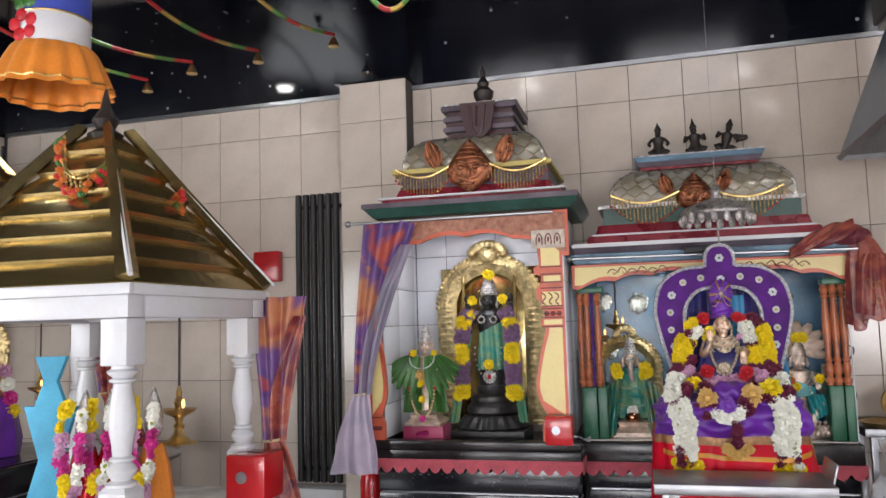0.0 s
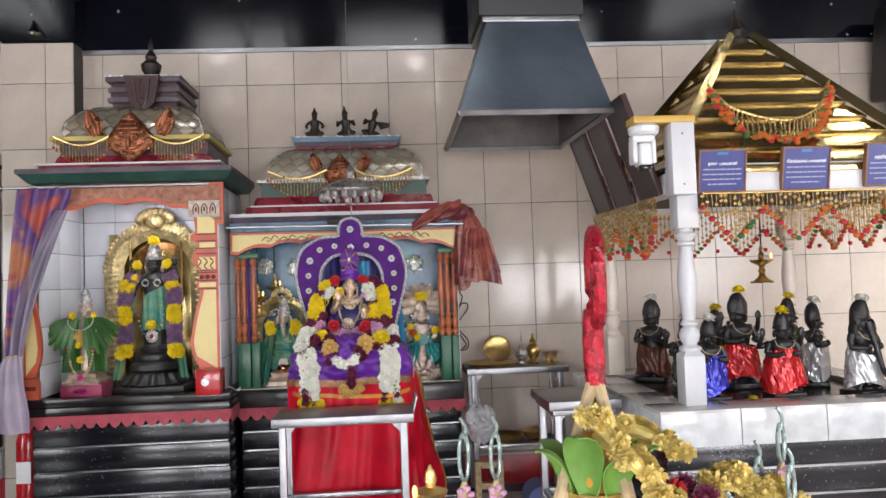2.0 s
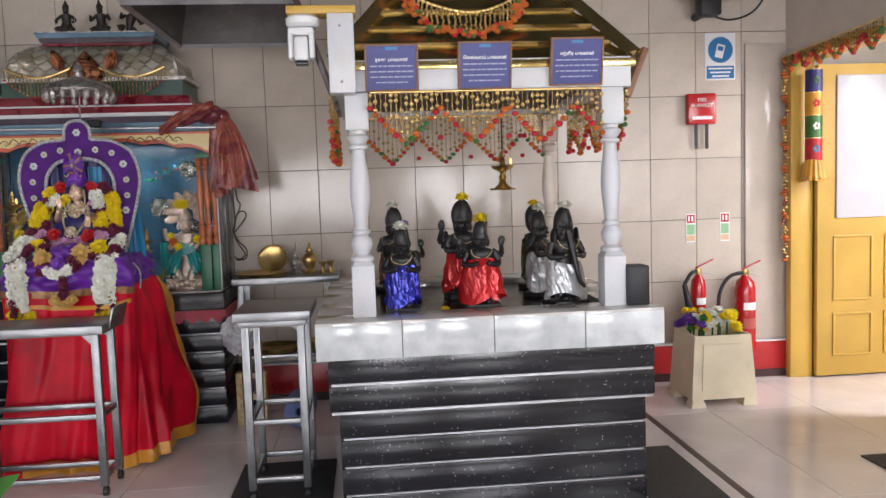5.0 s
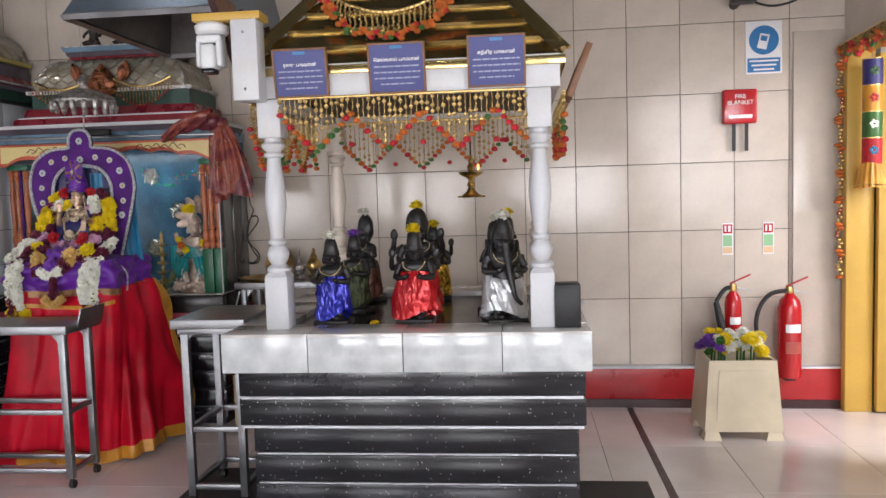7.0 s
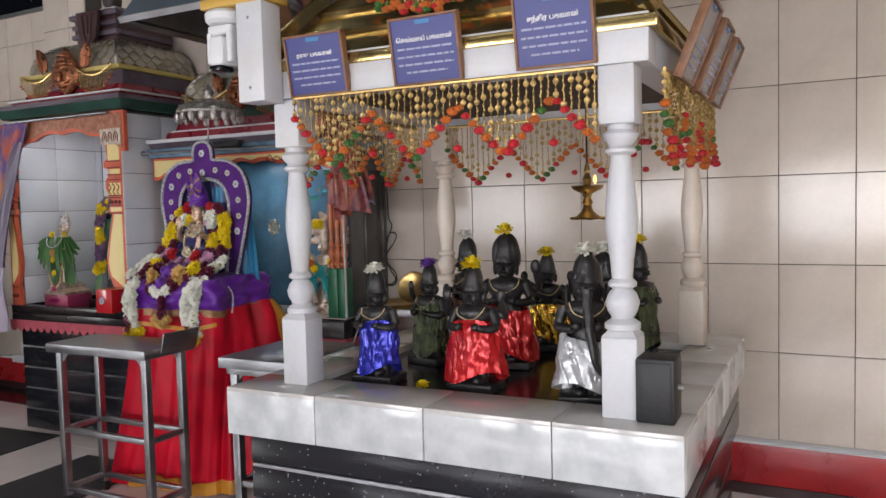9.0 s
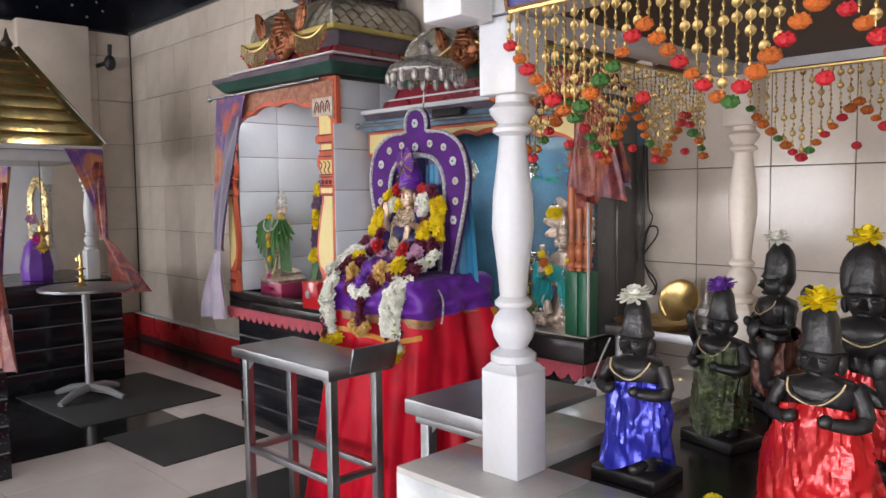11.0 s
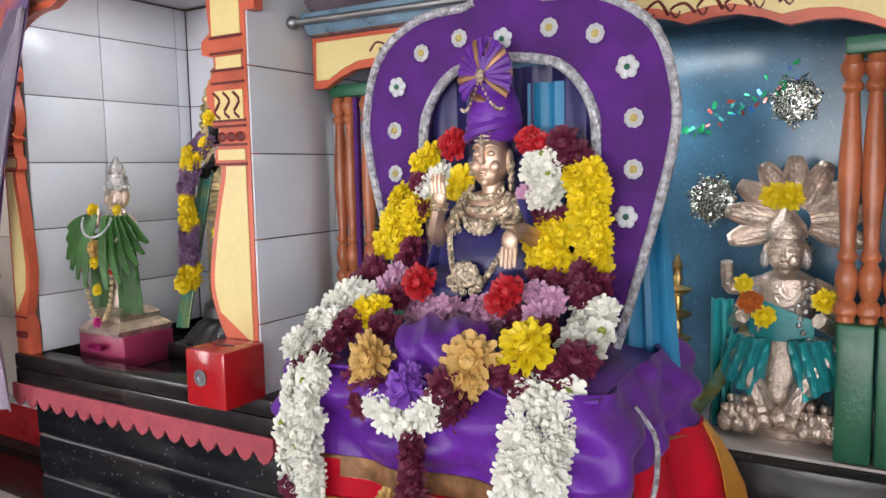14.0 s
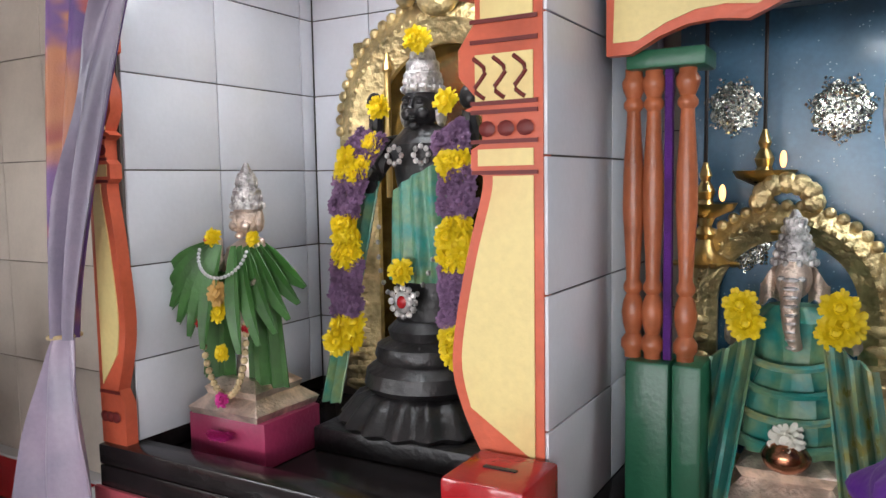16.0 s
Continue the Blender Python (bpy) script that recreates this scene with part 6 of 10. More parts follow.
for v in bm.verts:
    v.co.z += 0.006 * math.sin(v.co.x * 120 + v.co.y * 60) + 0.004 * math.sin(v.co.x * 47 - v.co.z * 90)
    v.co.y += 0.005 * math.sin(v.co.x * 90 + v.co.z * 70)
part("cloth_fold", bm, PURPLECLOTH, g)


# ---- stainless tables ----
def steel_table(name, x0, x1, y0, y1, h, label, shelf, group="", flap=0.0, bracket=True, double=False):
    th = thing(name, ((x0 + x1) / 2, (y0 + y1) / 2, 0), label, "table", group)
    bm = bmn()
    box(bm, x0, x1, y0, y1, h - 0.04, h, 0.004)
    part("tabletop", bm, STEEL, th)
    if double:
        bm = bmn()
        box(bm, x0 + 0.02, x1 - 0.02, y0 + 0.02, y1 - 0.02, h - 0.065, h - 0.041, 0.003)
        part("under_tray", bm, STEEL, th)
    i = 0.045
    for x in (x0 + i, x1 - i):
        for y in (y0 + i, y1 - i):
            leg = bmn()
            box(leg, x - 0.016, x + 0.016, y - 0.016, y + 0.016, 0.05, h - 0.041, 0.003)
            lo = part("leg", leg, STEEL, th)
            c = bmn()
            lathe(c, [(0.01, 0.03), (0.01, 0.05)], 8, (x, y, 0))
            tube(c, [(x - 0.01, y + 0.008, 0.02), (x + 0.01, y + 0.008, 0.02)], 0.02, 10)
            part("castor", c, BLACKPLASTIC, lo)
            if bracket:
                b = bmn()
                d = 1 if x < (x0 + x1) / 2 else -1
                prism(b, [(x + d * 0.016, h - 0.042), (x + d * 0.06, h - 0.042), (x + d * 0.016, h - 0.09)], y - 0.003, y + 0.003)
                part("bracket", b, STEEL, lo)
    for z in shelf:
        for y in (y0 + i, y1 - i):
            b = bmn()
            box(b, x0 + i + 0.016, x1 - i - 0.016, y - 0.012, y + 0.012, z - 0.012, z + 0.012, 0.003)
            part("rail", b, STEEL, th)
        for x in (x0 + i, x1 - i):
            b = bmn()
            box(b, x - 0.012, x + 0.012, y0 + i + 0.016, y1 - i - 0.016, z - 0.012, z + 0.012, 0.003)
            part("rail", b, STEEL, th)
    if flap:
        b = bmn()
        box(b, -0.004, 0.004, y0 + 0.09, y1 + 0.005, -0.005, flap, 0.002)
        bmesh.ops.transform(b, matrix=pose(x1, 0, h - 0.02, 0, 14, 0), verts=b.verts[:])
        part("end_flap", b, STEEL, th)
    return th


steel_table("steel_table", -0.005, 0.625, 3.02, 3.31, 0.765, "small stainless steel work table on castors before the throne", [0.36, 0.085], flap=0.085)
steel_table("steel_stand", 1.2, 1.52, 2.84, 3.26, 0.815, "narrow stainless steel stand on castors", [0.34, 0.09], double=True)
sh = steel_table("wall_table", 0.985, 1.60, 4.12, 4.45, 0.82, "stainless steel table against the tiled wall", [0.35], double=False)
bm = bmn()
box(bm, 1.02, 1.565, 4.16, 4.43, 0.345, 0.36, 0.003)
part("shelf", bm, STEEL, sh)


# ---- vessels on the wall table ----
def vessel(name, prof, x, y, z, material, label, category, m=None):
    bm = bmn()
    lathe(bm, prof, 20, (0, 0, 0) if m else (x, y, z), m=m)
    return solo(name, bm, material, (x, y, z), label, category)


vessel("brass_tray", [(0.0001, 0.0), (0.13, 0.002), (0.155, 0.018), (0.16, 0.018), (0.135, -0.004), (0.0001, -0.006)], 1.15, 4.22, 0.827, BRASS, "large round brass tray on the steel table", "tray")
vessel("brass_plate", [(0.0001, 0.0), (0.07, 0.004), (0.085, 0.016), (0.088, 0.014), (0.07, -0.002), (0.0001, -0.004)], 1.2, 4.33, 0.91, BRASS, "round polished brass plate leaning on the tray", "plate", m=pose(1.2, 4.33, 0.91, 68))
vessel("brass_pot", [(0.03, 0), (0.038, 0.01), (0.02, 0.03), (0.035, 0.05), (0.045, 0.08), (0.035, 0.11), (0.018, 0.125), (0.024, 0.135), (0.008, 0.16), (0.012, 0.17), (0.003, 0.185)], 1.42, 4.3, 0.82, BRASS, "lidded brass water pot", "pot")
vessel("silver_pot", [(0.028, 0), (0.034, 0.008), (0.018, 0.025), (0.04, 0.06), (0.036, 0.085), (0.012, 0.105), (0.006, 0.13), (0.006, 0.19), (0.002, 0.2)], 1.34, 4.27, 0.82, SILVER, "silver sprinkler vessel with a long neck", "vessel")
for k in range(3):
    vessel("metal_cup", [(0.018, 0), (0.02, 0.005), (0.012, 0.02), (0.012, 0.045), (0.026, 0.07), (0.024, 0.07), (0.01, 0.048)], 1.5 + 0.045 * k * (1 if k < 2 else 0.5), 4.26 + 0.05 * (k == 2), 0.82, BRASS, "small brass footed cup on the table", "cup")
vessel("brass_tray", [(0.0001, 0.0), (0.12, 0.002), (0.14, 0.025), (0.145, 0.025), (0.125, -0.004), (0.0001, -0.006)], 1.2, 4.29, 0.367, BRASS, "round brass tray stacked on the lower shelf", "tray")
vessel("brass_bowl", [(0.03, 0), (0.06, 0.02), (0.08, 0.055), (0.076, 0.055), (0.055, 0.022), (0.0001, 0.008)], 1.4, 4.28, 0.36, BRASS, "brass bowl on the lower shelf", "bowl")
bm = bmn()
lathe(bm, [(0.085, 0), (0.085, 0.2), (0.022, 0.2), (0.022, 0.0)], 24, m=pose(1.36, 4.05, 0.1, 90))
solo("paper_roll", bm, BLUEPAPER, (1.36, 4.0, 0.0), "large blue paper towel roll under the steel stand", "paper roll").location.z = 0.0
bm = bmn()
sheet(bm, lambda u, v: (1.035 + (0.056 + 0.01 * math.sin(v * 9 + u * 25) + 0.004 * math.sin(u * 57 - v * 21) + 0.003 * math.sin(v * 43 + u * 19)) * math.cos(u * 6.283) * (0.5 + math.sin(v * 2.9)), 3.95 + (0.05 + 0.008 * math.sin(u * 31 + v * 13) + 0.004 * math.sin(v * 37 - u * 47)) * math.sin(u * 6.283) * (0.5 + math.sin(v * 2.9)), 0.42 + 0.21 * v + 0.006 * math.sin(u * 37)), 64, 30, 0.002)
tube(bm, [(1.035, 3.95, 0.62), (1.035, 4.02, 0.71), (1.03, 4.09, 0.775)], 0.004, 6)
solo("plastic_bag", bm, BAGPLASTIC, (1.02, 3.95, 0.42), "crumpled translucent plastic bag hanging from the wall table", "bag")
bm = bmn()
for x in (1.0, 1.13):
    box(bm, x, x + 0.035, 4.0, 4.06, 0.0, 0.3, 0.003)
for z in (0.02, 0.14, 0.26):
    box(bm, 1.036, 1.129, 4.01, 4.05, z, z + 0.035, 0.003)
solo("wooden_crate", bm, STRAW, (1.08, 4.03, 0), "small pale wooden slatted stand on the floor", "stand")

# ---- figures in shrine A ----
def carve_face(bm, x, y, z, w, mi=0):
    """Nose, brows, eyes, lips and ears on the front of a head of half width w."""
    tube(bm, [(x, y - w * 0.98, z + w * 0.3), (x, y - w * 1.12, z), (x, y - w * 1.12, z - w * 0.12)], [w * 0.1, w * 0.14, w * 0.2], 8, mi=mi)
    for s in (-1, 1):
        tube(bm, curve_pts([(x + s * w * 0.12, y - w * 1.0, z + w * 0.42), (x + s * w * 0.4, y - w * 0.98, z + w * 0.5), (x + s * w * 0.75, y - w * 0.72, z + w * 0.36)], 6), w * 0.06, 5, mi=mi)
        ell(bm, (x + s * w * 0.4, y - w * 0.92, z + w * 0.2), (w * 0.24, w * 0.12, w * 0.12), 10, 6, mi=mi)
        ell(bm, (x + s * w * 0.45, y - w * 0.75, z - w * 0.35), (w * 0.35, w * 0.3, w * 0.35), 10, 6, mi=mi)
        ell(bm, (x + s * w * 1.0, y, z - w * 0.1), (w * 0.22, w * 0.35, w * 0.65), 10, 6, mi=mi)
    ell(bm, (x, y - w * 1.0, z - w * 0.5), (w * 0.28, w * 0.14, w * 0.08), 8, 5, mi=mi)
    ell(bm, (x, y - w * 0.98, z - w * 0.62), (w * 0.22, w * 0.14, w * 0.08), 8, 5, mi=mi)
    ell(bm, (x, y - w * 0.8, z - w * 0.95), (w * 0.3, w * 0.25, w * 0.22), 8, 5, mi=mi)


bm = bmn()
VX, VY = -0.85, 4.26
box(bm, VX - 0.2, VX + 0.2, VY - 0.17, VY + 0.17, 0.746, 0.80, 0.006)
lathe(bm, [(0.185, 0.80), (0.2, 0.812), (0.185, 0.83), (0.155, 0.865), (0.12, 0.878)], 108, (VX, VY, 0), wob=0.05, lobes=18)
lathe(bm, [(0.13, 0.875), (0.145, 0.89), (0.14, 0.92), (0.115, 0.94), (0.12, 0.955), (0.115, 0.975), (0.085, 0.99), (0.09, 1.01), (0.07, 1.03)], 28, (VX, VY, 0))
lathe(bm, [(0.07, 1.03), (0.075, 1.08), (0.07, 1.2), (0.062, 1.3), (0.075, 1.38), (0.085, 1.42), (0.05, 1.455), (0.026, 1.465), (0.024, 1.48)], 20, (VX, VY, 0), sy=0.72)
ell(bm, (VX, VY - 0.005, 1.505), (0.043, 0.044, 0.05), 16, 10)
carve_face(bm, VX, VY - 0.005, 1.5, 0.043)
for s in (-1, 1):
    ell(bm, (VX + s * 0.045, VY, 1.49), (0.012, 0.02, 0.035), 10, 6, mi=1)
    ell(bm, (VX + s * 0.017, VY - 0.045, 1.513), (0.009, 0.006, 0.004), 8, 5)
for s in (-1, 1):
    tube(bm, curve_pts([(VX + s * 0.075, VY, 1.425), (VX + s * 0.115, VY - 0.02, 1.36), (VX + s * 0.105, VY - 0.07, 1.33)], 8), 0.02, 8)
    tube(bm, curve_pts([(VX + s * 0.07, VY + 0.01, 1.43), (VX + s * 0.12, VY, 1.43), (VX + s * 0.12, VY - 0.01, 1.49)], 8), 0.017, 8)
    ell(bm, (VX + s * 0.12, VY - 0.015, 1.515), (0.022, 0.012, 0.026), 10, 6)
    ell(bm, (VX + s * 0.032, VY - 0.03, 1.40), (0.02, 0.02, 0.022), 10, 6, mi=1)
for q in range(6):
    for k in range(14):
        ell(bm, (VX + (0.045 - 0.005 * q) * math.cos(k * 0.4488 + q), VY + (0.045 - 0.005 * q) * math.sin(k * 0.4488 + q), 1.54 + 0.016 * q), (0.0065, 0.0065, 0.008), 6, 4, mi=1)
lathe(bm, [(0.044, 1.53), (0.048, 1.54), (0.042, 1.548), (0.043, 1.572), (0.037, 1.578), (0.037, 1.598), (0.03, 1.604), (0.028, 1.62), (0.016, 1.632), (0.006, 1.645)], 20, (VX, VY, 0), mi=1)
sheet(bm, lambda u, v: (VX - 0.07 + 0.15 * u + 0.02 * v, VY - 0.075 + 0.03 * (2 * u - 1) ** 2 + 0.006 * math.sin(u * 26 + v * 5), 1.12 + (0.2 + 0.07 * u) * v), 24, 12, 0.004, mi=2)
for s in (-1, 1):
    sheet(bm, lambda u, v: (VX + s * (0.09 + 0.045 * u + 0.08 * (1 - v)), VY - 0.05 - 0.06 * (1 - v) + 0.01 * math.sin(u * 12), 0.84 + 0.5 * v), 10, 14, 0.004, mi=2)
for k in range(16):
    a = math.pi * k / 15
    ell(bm, (VX + 0.075 * math.cos(a), VY - 0.075 - 0.03 * math.sin(a), 1.24 - 0.16 * math.sin(a)), 0.006, 6, 4, mi=1)
for k in range(12):
    ell(bm, (VX + 0.012 + 0.03 * math.cos(k * 0.5236), VY - 0.118, 1.085 + 0.03 * math.sin(k * 0.5236)), (0.008, 0.005, 0.008), 6, 4, mi=1)
ell(bm, (VX + 0.012, VY - 0.118, 1.085), (0.024, 0.006, 0.024), 12, 6, mi=1)
ell(bm, (VX + 0.012, VY - 0.124, 1.085), (0.012, 0.005, 0.014), 10, 6, mi=3)
for s in (-1, 1):
    for k in range(8):
        ell(bm, (VX + s * 0.034 + 0.018 * math.cos(k * 0.785), VY - 0.07, 1.395 + 0.018 * math.sin(k * 0.785)), (0.007, 0.005, 0.007), 6, 4, mi=1)
solo("standing_statue", bm, [STATUEBLACK, SILVER, GREENSILK, REDBOX], (VX, VY, 0.746), "standing black stone deity with silver crown on a lotus pedestal", "statue")
for s in (-1, 1):
    g = thing("flower_garland", (VX + s * 0.14, VY - 0.1, 0.95), "thick lilac and yellow flower garland hanging from the shoulders", "garland", "garlands of the standing statue")
    pth = [(VX + s * 0.1, VY - 0.06, 1.44), (VX + s * 0.135, VY - 0.1, 1.34), (VX + s * 0.14, VY - 0.11, 1.15), (VX + s * 0.145, VY - 0.115, 0.97)]
    for f0, f1, mm, r, w in ((0, 0.19, FL_LILAC, 0.019, 4), (0.23, 0.29, Y_, 0.029, 2), (0.31, 0.46, FL_LILAC, 0.019, 4), (0.51, 0.63, Y_, 0.029, 2), (0.67, 0.83, FL_LILAC, 0.019, 4), (0.88, 0.97, Y_, 0.033, 2)):
        pp = curve_pts(pth, 40)[int(f0 * 40):int(f1 * 40) + 1]
        strand(g, pp[::max(1, len(pp) // 3)] + [pp[-1]], [(mm, 1)], r, F0, rng, w, 0.75)
g = thing("flower_offering", (VX, VY - 0.1, 1.1), "yellow flowers tucked on the black statue", "flowers")
for x, y, z in ((0, -0.03, 1.645), (0.012, -0.03, 1.64), (-0.085, -0.05, 1.5), (0.085, -0.05, 1.505), (-0.09, -0.07, 1.42), (0.01, -0.12, 1.15)):
    put_flower(g, Y_, (VX + x, VY + y, z), F0, 0.03, rng, 3, 11)

AX = -0.875
arch = thing("gold_arch", (AX, 4.42, 0.746), "embossed gold arch standing behind the black statue", "arch")


def arch_ring(th, cx, y, z0, spring, r_in, r_out, depth, knobs, material, name="ring", squash=1.0):
    bm = bmn()
    outer, inner = [], []
    for k in range(25):
        a = math.pi * k / 24
        outer.append((cx + r_out * math.cos(a), spring + r_out * squash * math.sin(a)))
        inner.append((cx + r_in * math.cos(a), spring + r_in * squash * math.sin(a)))
    outer = [(cx + r_out, z0)] + outer + [(cx - r_out, z0)]
    inner = [(cx + r_in, z0)] + inner + [(cx - r_in, z0)]
    rows = []
    for (a, b), (c, d) in zip(outer, inner):
        mx, mz = (a + c) / 2, (b + d) / 2
        rows.append([bm.verts.new(p) for p in ((a, y, b), (mx, y - depth * 1.6, mz), (c, y, d), (c, y + depth, d), (a, y + depth, b))])
    for a, b in zip(rows, rows[1:]):
        for k in range(5):
            bm.faces.new((a[k], a[(k + 1) % 5], b[(k + 1) % 5], b[k]))
    bm.faces.new(rows[0])
    bm.faces.new(rows[-1][::-1])
    part(name, bm, material, th)
    bm = bmn()
    for k in range(knobs):
        a = math.pi * k / (knobs - 1)
        ell(bm, (cx + r_out * 0.99 * math.cos(a), y, spring + r_out * squash * 0.99 * math.sin(a)), (r_out * 1.5 / knobs, 0.012, r_out * 1.5 / knobs), 8, 6)
    for k in range(int((spring - z0) / 0.035)):
        for s in (-1, 1):
            ell(bm, (cx + s * (r_in + r_out) / 2, y - depth * 1.3, z0 + 0.02 + 0.035 * k), ((r_out - r_in) * 0.36, 0.008, 0.012), 8, 5)
    for k in range(knobs):
        a = math.pi * k / (knobs - 1)
        ell(bm, (cx + (r_in * 0.45 + r_out * 0.55) * math.cos(a), y - depth * 1.2, spring + (r_in * 0.45 + r_out * 0.55) * squash * math.sin(a)), (r_out * 0.9 / knobs, 0.01, r_out * 0.9 / knobs), 8, 5)
    tagged(part("embossing", bm, material, th), kind="stuff")


arch_ring(arch, AX, 4.40, 0.80, 1.47, 0.2, 0.315, 0.016, 33, GOLD, squash=0.97)
bm = bmn()
box(bm, AX - 0.3, AX + 0.3, 4.445, 4.46, 0.80, 1.70, 0.004)
part("backing", bm, GOLDSHEET, arch)
for k in range(9):
    bm = bmn()
    a = math.pi * (0.1 + 0.8 * k / 8)
    ell(bm, (AX + 0.1 * math.cos(a), 4.385, 1.76 + 0.07 * math.sin(a)), (0.03, 0.02, 0.03), 10, 6)
    part("scroll", bm, GOLD, arch)
bm = bmn()
ell(bm, (AX, 4.375, 1.77), (0.06, 0.03, 0.05), 12, 8)
part("crest", bm, GOLD, arch, "gold lion-face crest")
for s in (-1, 1):
    bm = bmn()
    lathe(bm, [(0.008, 0), (0.008, 0.3), (0.014, 0.31), (0.004, 0.35)], 8, (AX + s * 0.15, 4.38, 1.3))
    part("spire", bm, BRASS, arch)

LX, LY = -1.163, 4.03
bm = bmn()
box(bm, LX - 0.11, LX + 0.11, LY - 0.09, LY + 0.09, 0.746, 0.845, 0.004, mi=3)
lathe(bm, [(0.095, 0.845), (0.1, 0.86), (0.07, 0.885), (0.075, 0.9), (0.05, 0.92)], square=True, c=(LX, LY, 0))
lathe(bm, [(0.045, 0.92), (0.035, 0.98), (0.05, 1.1), (0.06, 1.18), (0.055, 1.2), (0.02, 1.22)], 16, (LX, LY, 0), sy=0.75)
ell(bm, (LX, LY, 1.265), (0.035, 0.034, 0.042), 14, 9)
carve_face(bm, LX, LY, 1.262, 0.035)
for q in range(5):
    for k in range(12):
        ell(bm, (LX + (0.035 - 0.005 * q) * math.cos(k * 0.5236 + q), LY + (0.035 - 0.005 * q) * math.sin(k * 0.5236 + q), 1.292 + 0.016 * q), (0.0055, 0.0055, 0.008), 6, 4, mi=1)
for s in (-1, 1):
    for k in range(7):
        ell(bm, (LX + s * (0.062 - 0.004 * k), LY - 0.03 - 0.004 * k, 1.215 - 0.006 * k), (0.012, 0.01, 0.012), 8, 5)
lathe(bm, [(0.036, 1.285), (0.034, 1.30), (0.03, 1.305), (0.031, 1.325), (0.024, 1.33), (0.024, 1.35), (0.014, 1.365), (0.004, 1.385)], 14, (LX, LY, 0), mi=1)
for s in (-1, 1):
    tube(bm, curve_pts([(LX + s * 0.05, LY, 1.19), (LX + s * 0.085, LY - 0.03, 1.11), (LX + s * 0.07, LY - 0.07, 1.14)], 8), 0.013, 7)
    sheet(bm, lambda u, v: (LX + s * (0.02 + 0.085 * u * (1.25 - 0.3 * v)), LY - 0.035 + 0.012 * math.sin(u * 15), 0.91 + 0.24 * v), 8, 8, 0.003, mi=2)
solo("standing_statue", bm, [PALEBRONZE, SILVER, LEAFGREEN, mat("magenta_silk", (0.36, 0.03, 0.1), 0.4, sheen=0.3, var=0.2)], (LX, LY, 0.746), "small standing brass goddess with silver crown on a magenta draped stand", "statue")
lf = thing("leaf_garland", (LX, LY - 0.06, 1.0), "cape of long green leaves hung with a white bead string", "garland")
for s in (-1, 1):
    for k in range(6):
        bm = bmn()
        a = 0.2 + 0.25 * k
        top = Vector((LX + s * (0.02 + 0.012 * k), LY - 0.06 + 0.006 * k, 1.21))
        dirn = Vector((s * math.sin(a) * 0.75, -0.12, -math.cos(a * 0.75)))
        L = 0.225 - 0.012 * k
        side = dirn.cross(Vector((0, -1, 0))).normalized()
        sheet(bm, lambda u, v: top + dirn * (L * v) + side * ((u - 0.5) * 0.042 * math.sin(0.35 + 2.5 * v)) + Vector((0, -0.012 * math.sin(v * 3) - 0.004 * abs(u - 0.5) * 4, 0)), 4, 8, 0.002)
        part("leaf", bm, LEAFGREEN, lf)
bm = bmn()
for k in range(22):
    a = math.pi * k / 21
    ell(bm, (LX + 0.068 * math.cos(a), LY - 0.078 - 0.022 * math.sin(a), 1.2 - 0.055 * math.sin(a)), 0.0042, 6, 4)
part("bead_string", bm, WHITEPAINT, lf)
bm = bmn()
for k in range(26):
    a = math.pi * k / 25
    ell(bm, (LX + 0.065 * math.cos(a), LY - 0.085, 1.05 - 0.16 * math.sin(a)), 0.008, 6, 4)
part("jasmine_string", bm, STRAW, lf)
for x, y, z, mm, r in ((-0.055, -0.05, 1.225, Y_, 0.022), (-0.07, -0.05, 1.22, R_, 0.012), (0.06, -0.05, 1.225, Y_, 0.018), (-0.01, -0.085, 1.11, C_, 0.03), (-0.01, -0.085, 1.07, Y_, 0.025), (0, -0.09, 0.985, Y_, 0.02), (0, -0.098, 0.885, FL_MAGENTA, 0.018), (-0.068, -0.085, 1.045, R_, 0.014), (0.068, -0.085, 1.045, R_, 0.014)):
    put_flower(lf, mm, (LX + x, LY + y, z), F0, r, rng)
for k in range(4):
    put_flower(lf, FL_MAGENTA, (LX - 0.015 + 0.01 * k, LY - 0.105, 0.81 + 0.006 * (k % 2)), (0, -0.4, -1), 0.022, rng)

# red donation boxes
def red_box(x, y, z, w, label):
    th = thing("donation_box", (x, y, z), label, "donation box", "red donation boxes")
    bm = bmn()
    box(bm, x - w / 2, x + w / 2, y - w / 2, y + w / 2, z, z + w * 1.05, 0.006)
    part("case", bm, REDBOX, th)
    bm = bmn()
    lathe(bm, [(0.016, 0), (0.02, 0.002), (0.02, 0.006), (0.014, 0.006), (0.012, 0.002)], 18, m=pose(x - 0.012, y - w / 2 + 0.001, z + w * 0.55, 90))
    part("lock", bm, CHROME, th, "round chrome lock")
    bm = bmn()
    box(bm, x - w * 0.2, x + w * 0.2, y - 0.004, y + 0.004, z + w * 1.05, z + w * 1.05 + 0.002)
    part("slot", bm, BLACKPLASTIC, th)
    return th


red_box(-0.425, 3.755, 0.792, 0.128, "square red metal donation box on the black ledge").location.y += 0.0

# ---- figures in shrine B ----
GX, GY = -0.092, 4.24
garch = thing("gold_arch", (-0.115, 4.33, 0.768), "beaded gold arch behind the small silver-faced statue", "arch")
arch_ring(garch, -0.115, 4.32, 0.80, 1.1, 0.12, 0.185, 0.014, 25, GOLD)
for k in range(7):
    bm = bmn()
    a = math.pi * k / 6
    ell(bm, (-0.115 + 0.045 * math.cos(a), 4.31, 1.29 + 0.035 * math.sin(a)), (0.02, 0.012, 0.02), 8, 6)
    part("scroll", bm, GOLD, garch)
bm = bmn()
